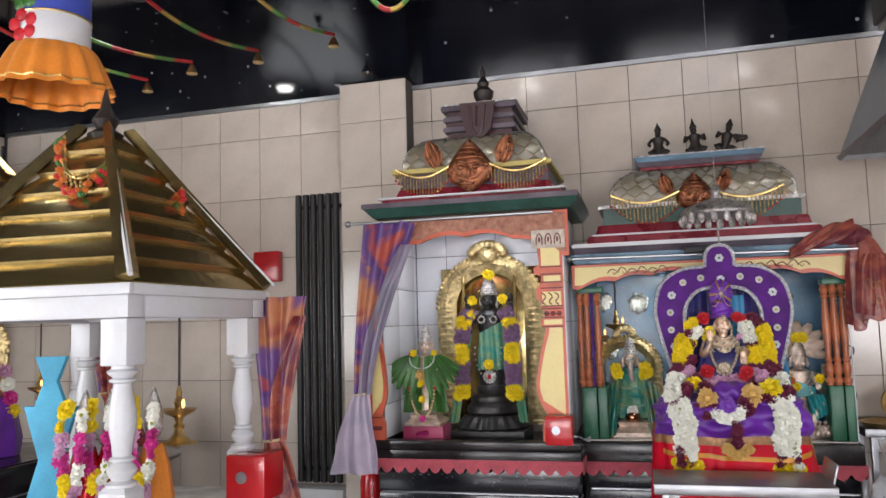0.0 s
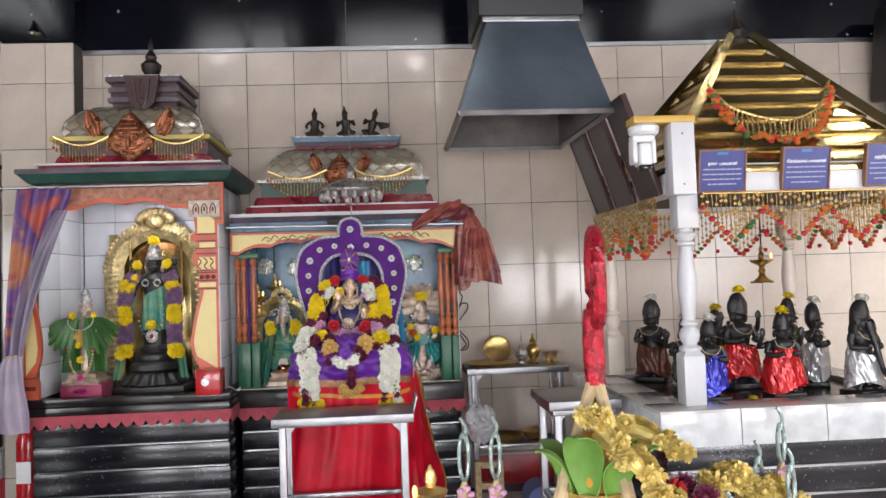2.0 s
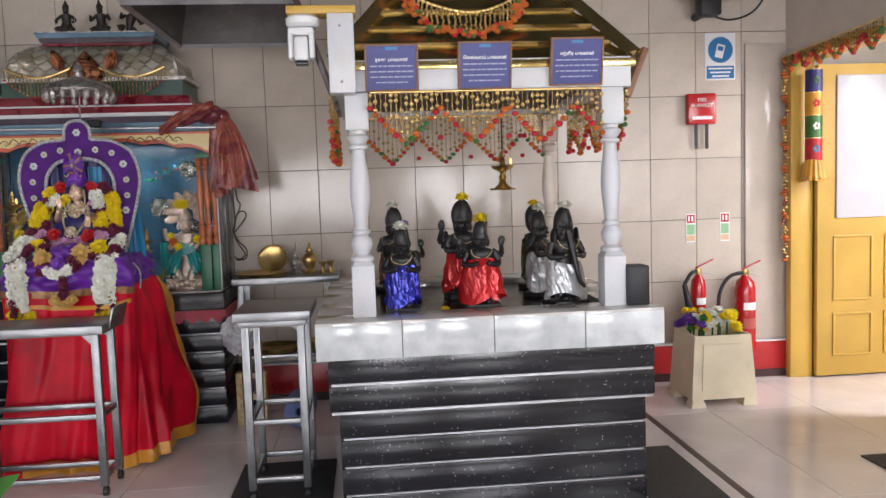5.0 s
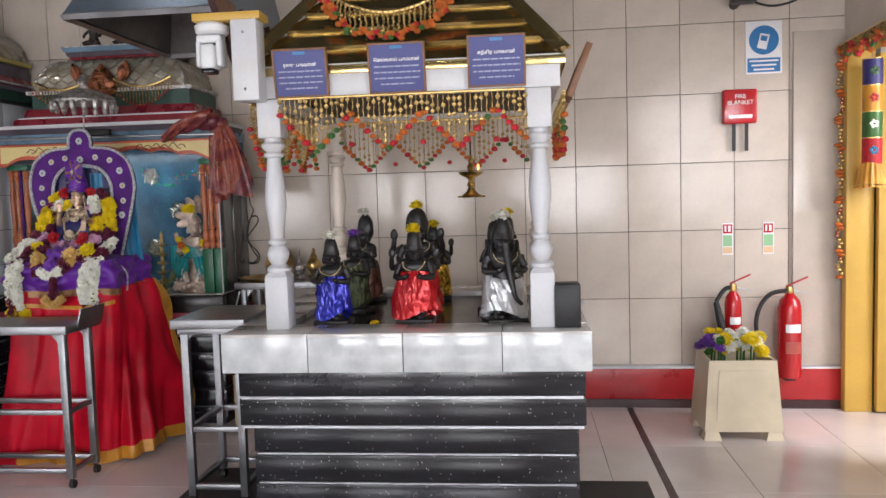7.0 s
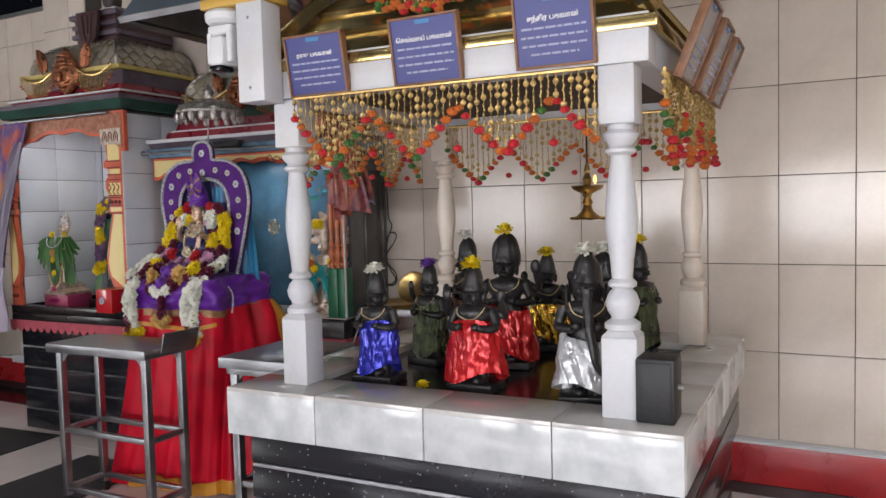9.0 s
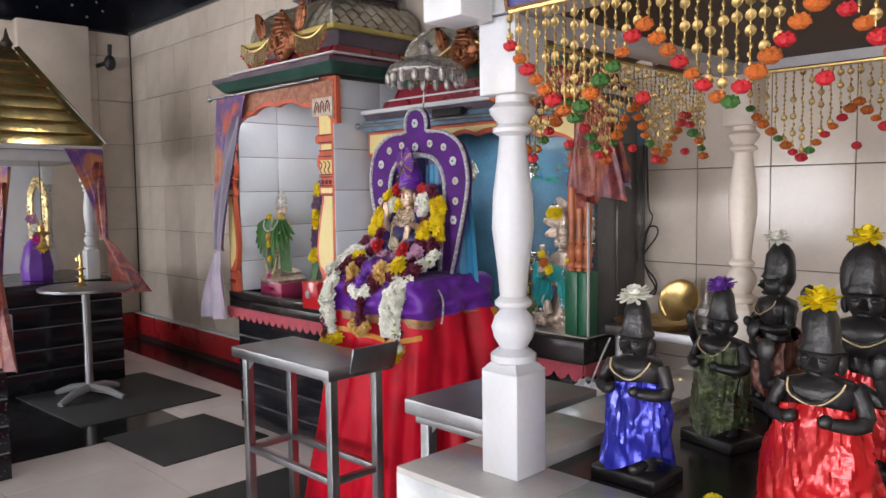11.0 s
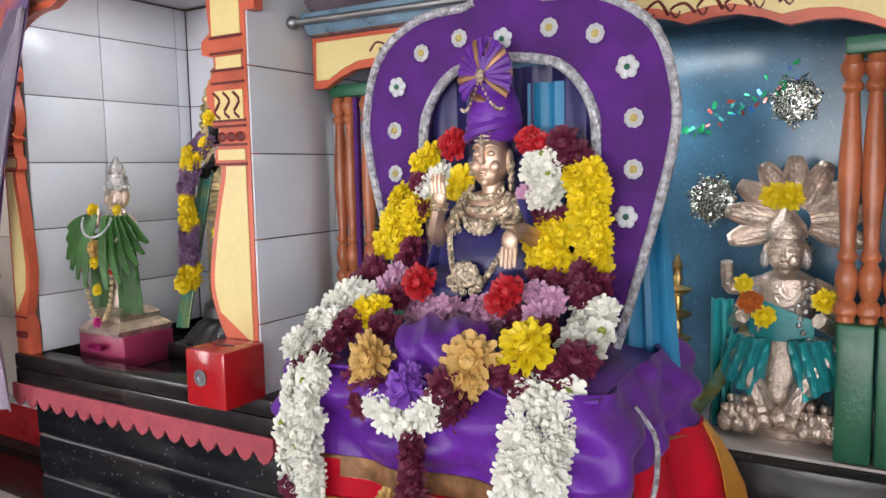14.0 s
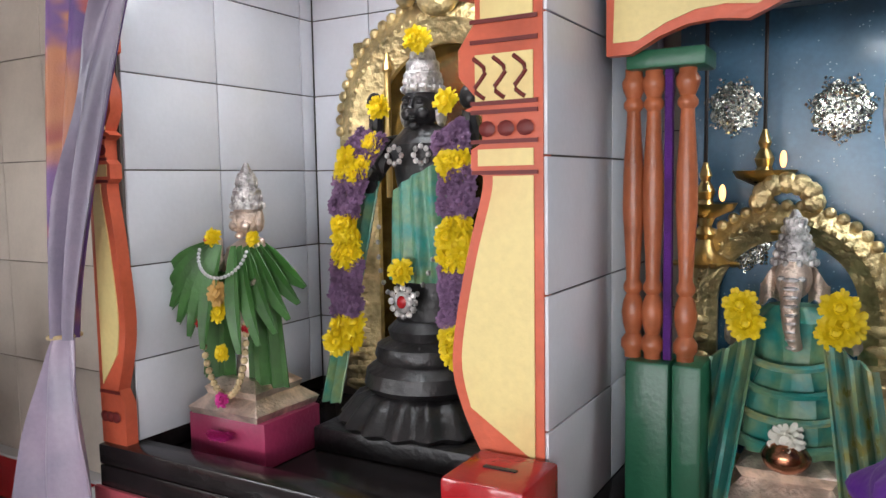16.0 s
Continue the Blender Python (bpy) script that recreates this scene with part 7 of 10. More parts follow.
box(bm, -0.115 - 0.2, -0.115 + 0.2, 4.305, 4.34, 0.769, 0.80, 0.004)
part("arch_foot", bm, GOLD, garch)
bm = bmn()
lathe(bm, [(0.1, 0.769), (0.1, 0.79), (0.07, 0.82), (0.08, 0.84), (0.05, 0.86)], square=True, c=(GX, GY, 0))
lathe(bm, [(0.09, 0.86), (0.098, 0.9), (0.085, 0.97), (0.06, 1.02), (0.066, 1.06), (0.07, 1.09), (0.04, 1.115)], 40, (GX, GY, 0), sy=0.72, mi=2, wob=0.07, lobes=11)
for q in range(4):
    tube(bm, [(GX + (0.098 - 0.008 * q) * math.cos(t), GY - 0.012 - (0.07 - 0.004 * q) * math.sin(t), 0.9 + 0.045 * q - 0.02 * math.sin(t)) for t in [math.pi * k / 14 for k in range(15)]], 0.007, 6, mi=2 + q % 2)
ell(bm, (GX, GY - 0.02, 1.165), (0.03, 0.034, 0.04), 18, 12)
tube(bm, curve_pts([(GX, GY - 0.05, 1.16), (GX, GY - 0.07, 1.12), (GX + 0.004, GY - 0.074, 1.08), (GX + 0.012, GY - 0.066, 1.05)], 12), [0.017, 0.018, 0.017, 0.016, 0.0155, 0.015, 0.014, 0.0135, 0.013, 0.012, 0.011, 0.01, 0.009], 12)
for k in range(9):
    ell(bm, (GX + 0.0005 * k, GY - 0.066 - 0.016 * math.sin(k / 8 * 2.6), 1.165 - 0.014 * k), (0.014 - 0.0006 * k, 0.008, 0.004), 8, 5, mi=1)
for s in (-1, 1):
    sheet(bm, lambda u, v: (GX + s * (0.024 + 0.03 * u), GY - 0.005 - 0.02 * math.sin(u * 3) + 0.01 * v, 1.12 + 0.06 * v * (1 - 0.4 * u) + 0.008 * math.sin(u * 5)), 10, 8, 0.004)
    ell(bm, (GX + s * 0.016, GY - 0.052, 1.165), (0.007, 0.005, 0.005), 8, 5, mi=1)
    tube(bm, curve_pts([(GX + s * 0.06, GY, 1.08), (GX + s * 0.095, GY - 0.03, 1.05), (GX + s * 0.09, GY - 0.06, 1.09)], 8), 0.012, 8)
    for k in range(4):
        tube(bm, [(GX + s * (0.08 + 0.006 * k), GY - 0.06, 1.09), (GX + s * (0.08 + 0.007 * k), GY - 0.065, 1.115)], 0.0035, 5)
    sheet(bm, lambda u, v: (GX + s * (0.05 + 0.08 * u + 0.04 * (1 - v)), GY - 0.085 - 0.03 * (1 - v) + 0.016 * math.sin(u * 19 + v), 0.775 + (0.3 - 0.05 * u) * v), 24, 14, 0.004, mi=2 if s < 0 else 3)
for q in range(6):
    for k in range(10):
        ell(bm, (GX + (0.034 - 0.004 * q) * math.cos(k * 0.628 + q), GY - 0.01 + (0.034 - 0.004 * q) * math.sin(k * 0.628 + q), 1.19 + 0.014 * q), (0.006, 0.006, 0.007), 6, 4, mi=1)
lathe(bm, [(0.032, 1.185), (0.034, 1.195), (0.028, 1.205), (0.028, 1.225), (0.022, 1.235), (0.021, 1.25), (0.014, 1.262), (0.004, 1.28)], 16, (GX, GY - 0.01, 0), mi=1)
ell(bm, (GX, GY - 0.08, 0.87), (0.04, 0.035, 0.03), 12, 8, mi=4)
solo("seated_statue", bm, [PALEBRONZE, SILVER, GREENSILK, mat("green_gold_check_silk", (0.02, 0.3, 0.3), 0.3, sheen=0.4, var=0.2, scale=26, second=(0.42, 0.38, 0.1), mix=0.5), COPPER], (GX, GY, 0.769), "small silver-faced seated statue wrapped in green and gold silk", "statue")
g = thing("flower_offering", (GX, GY - 0.07, 1.0), "yellow and white flowers on the silver-faced statue", "flowers")
for x, z, mm in ((-0.075, 1.12, Y_), (-0.065, 1.09, Y_), (0.075, 1.125, Y_), (0.07, 1.085, Y_), (0.085, 1.1, Y_), (0, 0.9, W_)):
    put_flower(g, mm, (GX + x, GY - 0.085, z), F0, 0.032, rng, 3, 12)

NXX, NYY = 0.727, 4.22
bm = bmn()
lathe(bm, [(0.11, 0.769), (0.115, 0.785), (0.09, 0.80), (0.085, 0.83)], 24, (NXX, NYY, 0), sy=0.7)


for k in range(9):
    a = math.pi * (-0.1 + 1.2 * k / 8)
    d = Vector((math.cos(a), 0, math.sin(a)))
    w = Vector((-math.sin(a), 0, math.cos(a)))
    c0 = Vector((NXX + 0.01, NYY + 0.045 - 0.006 * (k % 2), 1.205))
    sheet(bm, lambda u, v: c0 + d * (0.03 + 0.105 * v) + w * ((2 * u - 1) * 0.027 * math.sin(math.pi * (0.16 + 0.76 * v)) ** 0.7) + Vector((0, -0.03 * v * v - 0.01 * (1 - (2 * u - 1) ** 2), 0)), 10, 12, 0.004)
    for j in (-2, -1, 0, 1, 2):
        tube(bm, [c0 + d * (0.03 + 0.105 * v) + w * (j * 0.01 * math.sin(math.pi * (0.16 + 0.76 * v)) ** 0.7) + Vector((0, -0.03 * v * v - 0.013 + 0.002 * abs(j), 0)) for v in [q / 8 for q in range(8)]], 0.0018, 5)
    ell(bm, c0 + d * 0.128 + Vector((0, -0.034, 0)), (0.008, 0.011, 0.008), 8, 6)
lathe(bm, [(0.07, 0.83), (0.075, 0.87), (0.05, 0.93), (0.048, 0.98), (0.062, 1.06), (0.055, 1.09), (0.018, 1.11)], 16, (NXX, NYY, 0), sy=0.7)
ell(bm, (NXX, NYY - 0.015, 1.145), (0.038, 0.038, 0.046), 14, 9)
carve_face(bm, NXX, NYY - 0.015, 1.143, 0.037)
lathe(bm, [(0.04, 1.175), (0.036, 1.2), (0.024, 1.215), (0.01, 1.235)], 14, (NXX, NYY - 0.01, 0))
for s in (-1, 1):
    tube(bm, curve_pts([(NXX + s * 0.055, NYY, 1.08), (NXX + s * 0.095, NYY - 0.03, 1.0), (NXX + s * 0.07, NYY - 0.085, 1.02)], 8), 0.016, 7)
    tube(bm, curve_pts([(NXX + s * 0.05, NYY + 0.01, 1.08), (NXX + s * 0.11, NYY, 1.06), (NXX + s * 0.115, NYY - 0.02, 1.12)], 8), 0.013, 7)
    tube(bm, curve_pts([(NXX + s * 0.03, NYY - 0.03, 0.96), (NXX + s * 0.085, NYY - 0.07, 0.955), (NXX + s * 0.05, NYY - 0.085, 0.89), (NXX + s * 0.025, NYY - 0.09, 0.83)], 12), 0.02, 8)
    sheet(bm, lambda u, v: (NXX + s * (0.015 + 0.075 * u + 0.02 * (1 - v)), NYY - 0.085 - 0.02 * math.sin(u * 3) + 0.01 * math.sin(u * 22 + v * 4), 0.85 + 0.05 * u + (0.125 - 0.04 * u) * v), 20, 10, 0.004, mi=1)
    sheet(bm, lambda u, v: (NXX + s * (0.095 + 0.045 * u), NYY - 0.05 + 0.012 * math.sin(u * 14), 0.775 + 0.27 * v), 14, 8, 0.003, mi=1 if s < 0 else 2)
    for k in range(12):
        ell(bm, (NXX + s * (0.045 + 0.012 * math.sin(k)), NYY - 0.062 - 0.002 * k, 1.075 - 0.014 * k), (0.0065, 0.005, 0.0065), 6, 4, mi=3)
    for k in range(5):
        ell(bm, (NXX + s * (0.05 + 0.012 * k), NYY - 0.095, 0.80 + 0.02 * (k % 2)), (0.017, 0.014, 0.022), 10, 6)
        ell(bm, (NXX + s * (0.05 + 0.012 * k), NYY - 0.1, 0.83 + 0.02 * (k % 2)), (0.009, 0.009, 0.01), 8, 5)
    ell(bm, (NXX + s * 0.04, NYY - 0.02, 1.13), (0.01, 0.01, 0.02), 8, 6, mi=3)
sheet(bm, lambda u, v: (NXX - 0.06 + 0.12 * u, NYY - 0.06 - 0.01 * math.sin(u * 3.1), 0.97 + 0.09 * v * (1 - 0.5 * u)), 10, 5, 0.004, mi=1)
for k in range(7):
    ell(bm, (NXX - 0.09 + 0.03 * k, NYY - 0.075, 0.805 + 0.01 * (k % 2)), (0.02, 0.016, 0.02), 8, 6)
for k in range(14):
    a = math.pi * k / 13
    ell(bm, (NXX + 0.055 * math.cos(a), NYY - 0.055, 1.09 - 0.06 * math.sin(a)), 0.007, 6, 4, mi=3)
solo("serpent_hood_statue", bm, [PALEBRONZE, TEALSILK, mat("iridescent_ribbon", (0.35, 0.6, 0.55), 0.2, 0.4, var=0.3), SILVER], (NXX, NYY, 0.769), "bronze goddess statue under a fan of serpent hoods with turquoise cloth", "statue")
bm = bmn()
sheet(bm, lambda u, v: (0.5 + 0.14 * v + 0.03 * math.sin(u * 3), 4.1 + 0.09 * u + 0.03 * v, 0.772 + 0.012 * u + 0.2 * v ** 1.8 + 0.006 * math.sin(u * 14)), 14, 18, 0.003)
solo("silk_strip", bm, mat("peacock_silk", (0.03, 0.22, 0.2), 0.28, 0.2, sheen=0.4, var=0.3, scale=20, second=(0.32, 0.26, 0.06), mix=0.5), (0.55, 4.15, 0.77), "peacock green and gold silk strip trailing from the serpent statue", "cloth")
g = thing("flower_offering", (NXX, NYY - 0.06, 1.0), "yellow and orange flowers on the serpent statue", "flowers")
for x, z, mm, r in ((0.012, 1.26, Y_, 0.03), (-0.015, 1.262, Y_, 0.028), (-0.055, 1.05, FL_ORANGE, 0.025), (-0.07, 1.085, Y_, 0.02), (-0.03, 1.02, Y_, 0.024), (0.08, 1.06, Y_, 0.025)):
    put_flower(g, mm, (NXX + x, NYY - 0.085, z), F0, r, rng, 3, 12)
# silver motifs on the blue panel, small standing lamps
rgm = random.Random(21)
for x, z, r in ((0.363, 1.468, 0.048), (0.187, 1.241, 0.045), (0.531, 1.243, 0.055), (0.36, 1.021, 0.05), (0.71, 1.466, 0.052), (0.71, 1.12, 0.045), (-0.036, 1.46, 0.055), (-0.228, 1.476, 0.05), (-0.2, 1.2, 0.045)):
    bm = bmn()
    lathe(bm, [(r * 0.95, 0.0), (r * 0.9, 0.002), (r * 0.3, 0.003)], 22, m=pose(x, 4.438, z, 90), wob=0.12, lobes=7)
    for k in range(230):
        a, q = k * 2.4, r * math.sqrt(k / 230) * (1 + 0.14 * math.sin(7 * k * 2.4))
        c = Vector((x + q * math.cos(a), 4.432 - rgm.uniform(0, 0.006), z + 1.1 * q * math.sin(a)))
        d1 = Vector((rgm.uniform(-1, 1), rgm.uniform(-0.7, 0.7), rgm.uniform(-1, 1))).normalized() * 0.0042
        d2 = d1.cross(Vector((rgm.uniform(-0.5, 0.5), 1, rgm.uniform(-0.5, 0.5)))).normalized() * 0.0035
        v = [bm.verts.new(c + w) for w in (d1, d2, -d1, -d2)]
        bm.faces.new(v)
    solo("silver_motif", bm, SILVERGLITTER, (x, 4.436, z - 0.03), "glittering silver rosette stuck on the blue panel", "ornament", "silver motifs")
# the panel's rainbow reflection, imitated by small added colour flecks
hs = thing("rainbow_reflection_flecks", (0.5, 4.433, 1.4), "added green, blue and red flecks standing in for the blue panel's rainbow reflection", "ornament")
for k in range(64):
    f = k / 63
    x = 0.31 + 0.4 * f + rgm.uniform(-0.012, 0.012)
    z = 1.555 - 0.13 * math.sin(math.pi * (0.08 + 0.8 * f)) - rgm.uniform(-0.02, 0.05) + 0.04 * f
    bm = bmn()
    e = rgm.uniform(0.004, 0.009)
    m = pose(x, 4.432, z, rgm.uniform(-25, 25), rgm.uniform(0, 180), rgm.uniform(-25, 25))
    v = [bm.verts.new(m @ Vector(q)) for q in ((-e, 0, -e * 0.5), (e, 0, -e * 0.5), (e, 0, e * 0.5), (-e, 0, e * 0.5))]
    bm.faces.new(v)
    bm.faces.new([bm.verts.new(q.co + Vector((0, 0.0008, 0))) for q in reversed(v)])
    part("reflection_fleck", bm, RAINBOWGLINT[(k // 4 + k) % 4 if k % 3 else 0], hs)


def standing_lamp(x, y, z, h, flame, label="slim tiered brass oil lamp"):
    th = thing("standing_oil_lamp", (x, y, z), label, "oil lamp")
    bm = bmn()
    pr = [(0.04, 0), (0.042, 0.006), (0.014, 0.025), (0.01, 0.05)]
    zz = 0.05
    while zz < h - 0.06:
        pr += [(0.03, zz + 0.006), (0.032, zz + 0.012), (0.009, zz + 0.02), (0.012, zz + 0.035), (0.008, zz + 0.05)]
        zz += 0.055
    pr += [(0.012, h - 0.03), (0.002, h)]
    lathe(bm, pr, 16, (x, y, z))
    part("lamp_body", bm, BRASS, th)
    if flame:
        bm = bmn()
        ell(bm, (x - 0.03, y - 0.015, z + h - 0.045), (0.005, 0.005, 0.013), 8, 6)
        part("flame", bm, FLAME, th, "small burning flame")
    return th


standing_lamp(0.50, 4.24, 0.769, 0.36, False)
oil_lamp("hanging_oil_lamp", -0.255, 4.3, 1.17, 1.66)
oil_lamp("hanging_oil_lamp", -0.16, 4.36, 1.23, 1.66)
vessel("brass_bell", [(0.02, 0), (0.022, 0.004), (0.014, 0.03), (0.006, 0.036), (0.005, 0.07), (0.009, 0.08), (0.002, 0.088)], 0.545, 4.13, 0.769, BRASS, "small brass hand bell beside the statue", "bell")
bm = bmn()
sheet(bm, lambda u, v: (-0.37 + 0.075 * u, 3.87 + 0.05 * v, 0.797 + 0.012 * math.sin(u * 5 + v * 2)), 8, 6, 0.002)
solo("folded_paper", bm, WHITEBOARD, (-0.33, 3.9, 0.79), "folded white paper slips lying on the black ledge", "paper")
# ---- the nine planet idols in the tray ----
TZ = 0.79


def idol(x, y, h, cloth, turn, hood, arms, cloth_h, flare, label):
    """A rough black stone figure on a block, its lower body wrapped in foil cloth."""
    r = 0.046 * h / 0.36 + 0.012
    bm = bmn()
    m = Matrix.Translation((x, y, TZ)) @ Matrix.Rotation(radians(turn), 4, "Z")
    box(bm, -r * 1.2, r * 1.2, -r * 0.95, r * 0.95, 0, 0.026, 0.004)
    for s in (-1, 1):
        lathe(bm, [(r * 0.34, 0.026), (r * 0.3, 0.06), (r * 0.36, h * 0.3), (r * 0.45, h * 0.42)], 12, (s * r * 0.36, 0, 0))
        ell(bm, (s * r * 0.36, -r * 0.5, 0.036), (r * 0.26, r * 0.5, 0.014), 10, 6)
    lathe(bm, [(r * 0.8, h * 0.36), (r * 0.66, h * 0.46), (r * 0.72, h * 0.52), (r * 0.98, h * 0.6), (r * 0.9, h * 0.645), (r * 0.36, h * 0.672), (r * 0.34, h * 0.7)], 16, sy=0.72)
    ell(bm, (0, -r * 0.06, h * 0.735), (r * 0.5, r * 0.52, h * 0.075), 14, 10)
    tube(bm, [(0, -r * 0.54, h * 0.755), (0, -r * 0.68, h * 0.725)], [r * 0.08, r * 0.15], 8)
    ell(bm, (0, -r * 0.5, h * 0.69), (r * 0.2, r * 0.12, h * 0.012), 8, 5)
    for s in (-1, 1):
        ell(bm, (s * r * 0.52, 0, h * 0.725), (r * 0.12, r * 0.2, h * 0.045), 8, 6)
        ell(bm, (s * r * 0.22, -r * 0.48, h * 0.752), (r * 0.14, r * 0.1, h * 0.012), 8, 5)
    lathe(bm, [(r * 0.52, h * 0.772), (r * 0.58, h * 0.785), (r * 0.5, h * 0.81), (r * 0.48, h * 0.86), (r * 0.4, h * 0.92), (r * 0.26, h * 0.965), (r * 0.06, h)], 16, wob=0.03, lobes=9)
    if hood == 1:
        ell(bm, (0, r * 0.12, h * 0.83), (r * 0.72, r * 0.5, h * 0.165), 16, 12)
    if hood == 2:
        ell(bm, (0, r * 0.15, h * 0.77), (r * 0.66, r * 0.58, h * 0.2), 18, 12)
        tube(bm, curve_pts([(0, -r * 0.55, h * 0.74), (r * 0.1, -r * 0.95, h * 0.5), (r * 0.35, -r * 1.15, h * 0.28), (r * 0.75, -r * 1.1, h * 0.2)], 12), [r * 0.24 * (1 - 0.045 * k) for k in range(13)], 10)
        for s in (-1, 1):
            ell(bm, (s * r * 0.8, -r * 0.05, h * 0.66), (r * 0.13, r * 0.38, h * 0.11), 12, 8)
    for s in (-1, 1):
        tube(bm, curve_pts([(s * r * 0.92, 0, h * 0.62), (s * r * 1.2, -r * 0.25, h * 0.5), (s * r * 0.55, -r * 0.9, h * 0.5)], 8), [r * q for q in (0.26, 0.25, 0.23, 0.22, 0.22, 0.2, 0.19, 0.17, 0.15)], 8)
        ell(bm, (s * r * 0.45, -r * 0.95, h * 0.51), (r * 0.2, r * 0.18, h * 0.03), 8, 6)
        if arms:
            tube(bm, curve_pts([(s * r * 0.85, r * 0.1, h * 0.63), (s * r * 1.5, 0.02, h * 0.58), (s * r * 1.45, -r * 0.1, h * 0.7)], 8), [r * q for q in (0.22, 0.21, 0.2, 0.2, 0.19, 0.18, 0.17, 0.16, 0.14)], 8)
            ell(bm, (s * r * 1.45, -r * 0.1, h * 0.745), (r * 0.24, r * 0.13, h * 0.055), 8, 6)
    for q in range(2):
        tube(bm, [(r * (0.72 - 0.16 * q) * math.cos(a), -r * 0.42 - r * 0.35 * math.sin(a), h * (0.655 - 0.02 * q) - h * (0.09 - 0.03 * q) * math.sin(a)) for a in [math.pi * k / 12 for k in range(13)]], 0.0018, 5, mi=1 if q == 0 else 0)
    for v in bm.verts:
        c = v.co
        v.co += Vector((math.sin(c.y * 130 + c.z * 70), math.sin(c.z * 110 + c.x * 90), math.sin(c.x * 120 - c.y * 80))) * 0.0014
    bmesh.ops.transform(bm, matrix=m, verts=bm.verts[:])
    solo("planet_idol", bm, [STATUEBLACK, STRAW], (x, y, TZ), label, "statue", "nine planet idols", angle=60)
    bm = bmn()
    rg = random.Random(int(x * 977 + y * 131))
    ph = rg.uniform(0, 6)

    def wrap(u, v):
        a = u * 2 * math.pi
        side = abs(math.cos(a)) ** 6
        q = Vector((math.cos(a) * 1.7 + ph + v * 0.9, math.sin(a) * 1.7 - v * 0.7, v * 0.7))
        crease = 2.4 * abs(noise.noise(q * 1.2)) + 1.1 * abs(noise.noise(q * 2.9)) + 0.2 * abs(noise.noise(q * 6.0))
        rr = r * (1.03 + (0.14 + flare * (0.35 + 0.65 * side)) * (1 - v) ** 0.75 + 0.15 * (0.75 - crease) + 0.02 * math.sin(a * 3 + ph + v * 4) - 0.05 * v * v)
        z = 0.045 + cloth_h * v + 0.02 * (1 - v) * math.sin(a * 2 + ph) + 0.018 * v * math.sin(a + ph)
        return m @ Vector((rr * math.cos(a), rr * 0.82 * math.sin(a), z))
    sheet(bm, wrap, 96, 22, 0.002)
    solo("foil_cloth", bm, cloth, (x, y, TZ + 0.035), "crumpled shiny foil cloth wrapped round a stone idol", "cloth", "idol cloths", angle=22)


def cap_flower(x, y, z, material, r=0.03):
    th = thing("flower_offering", (x, y, z - 0.01), "fresh flower laid on an idol's head", "flower", "flowers on the idols")
    put_flower(th, material, (x, y, z), (0, -0.25, 1), r, rng, 3, 12)


IDOLS = [(1.905, 2.815, 0.365, FOILBLUE, 0, 0, 0, 0.14, 0.14, FL_WHITE), (1.93, 3.13, 0.36, FOILGREEN, -15, 0, 1, 0.16, 0.0, FL_PURPLE), (1.90, 3.51, 0.43, FOILBROWN, -40, 1, 0, 0.15, 0.2, FL_WHITE),
         (2.24, 2.825, 0.385, FOILRED, 0, 0, 1, 0.155, 0.55, FL_YELLOW), (2.21, 3.16, 0.46, FOILRED, 10, 1, 1, 0.17, 0.35, FL_YELLOW), (2.24, 3.5, 0.375, FOILGOLD, 20, 0, 1, 0.15, 0.2, FL_YELLOW),
         (2.595, 2.8, 0.43, FOILSILVER, 15, 2, 0, 0.15, 0.25, FL_WHITE), (2.56, 3.12, 0.4, FOILSILVER, 60, 1, 1, 0.15, 0.2, FL_WHITE), (2.6, 3.42, 0.415, FOILGREEN, 60, 1, 0, 0.2, 0.1, FL_YELLOW)]
for x, y, h, cl, tn, hd, ar, ch, fr, fm in IDOLS:
    idol(x, y, h, cl, tn, hd, ar, ch, fr, "rough black stone idol standing in the shrine tray")
    cap_flower(x, y - 0.01, TZ + h - 0.005 + (0.012 if hd == 1 else 0), fm, 0.034)
cap_flower(2.08, 2.78, 0.80, FL_YELLOW, 0.022)


# ---- bead torans ----
BEAD = {}


def bead_mesh(material, squash=0.8):
    if material.name not in BEAD:
        bm = bmn()
        ell(bm, (0, 0, 0), (1, 1, squash), 8, 6)
        BEAD[material.name] = mesh_of("bead", bm, material, 60)
    return BEAD[material.name]


def pompom_mesh(material):
    """A fuzzy wool ball with an uneven outline."""
    key = "pompom " + material.name
    if key not in BEAD:
        rg = random.Random(5)
        bm = bmn()
        ell(bm, (0, 0, 0), (1, 1, 0.9), 16, 11)
        for v in bm.verts:
            v.co *= rg.uniform(0.8, 1.22)
        BEAD[key] = mesh_of("pompom", bm, material, 20)
    return BEAD[key]


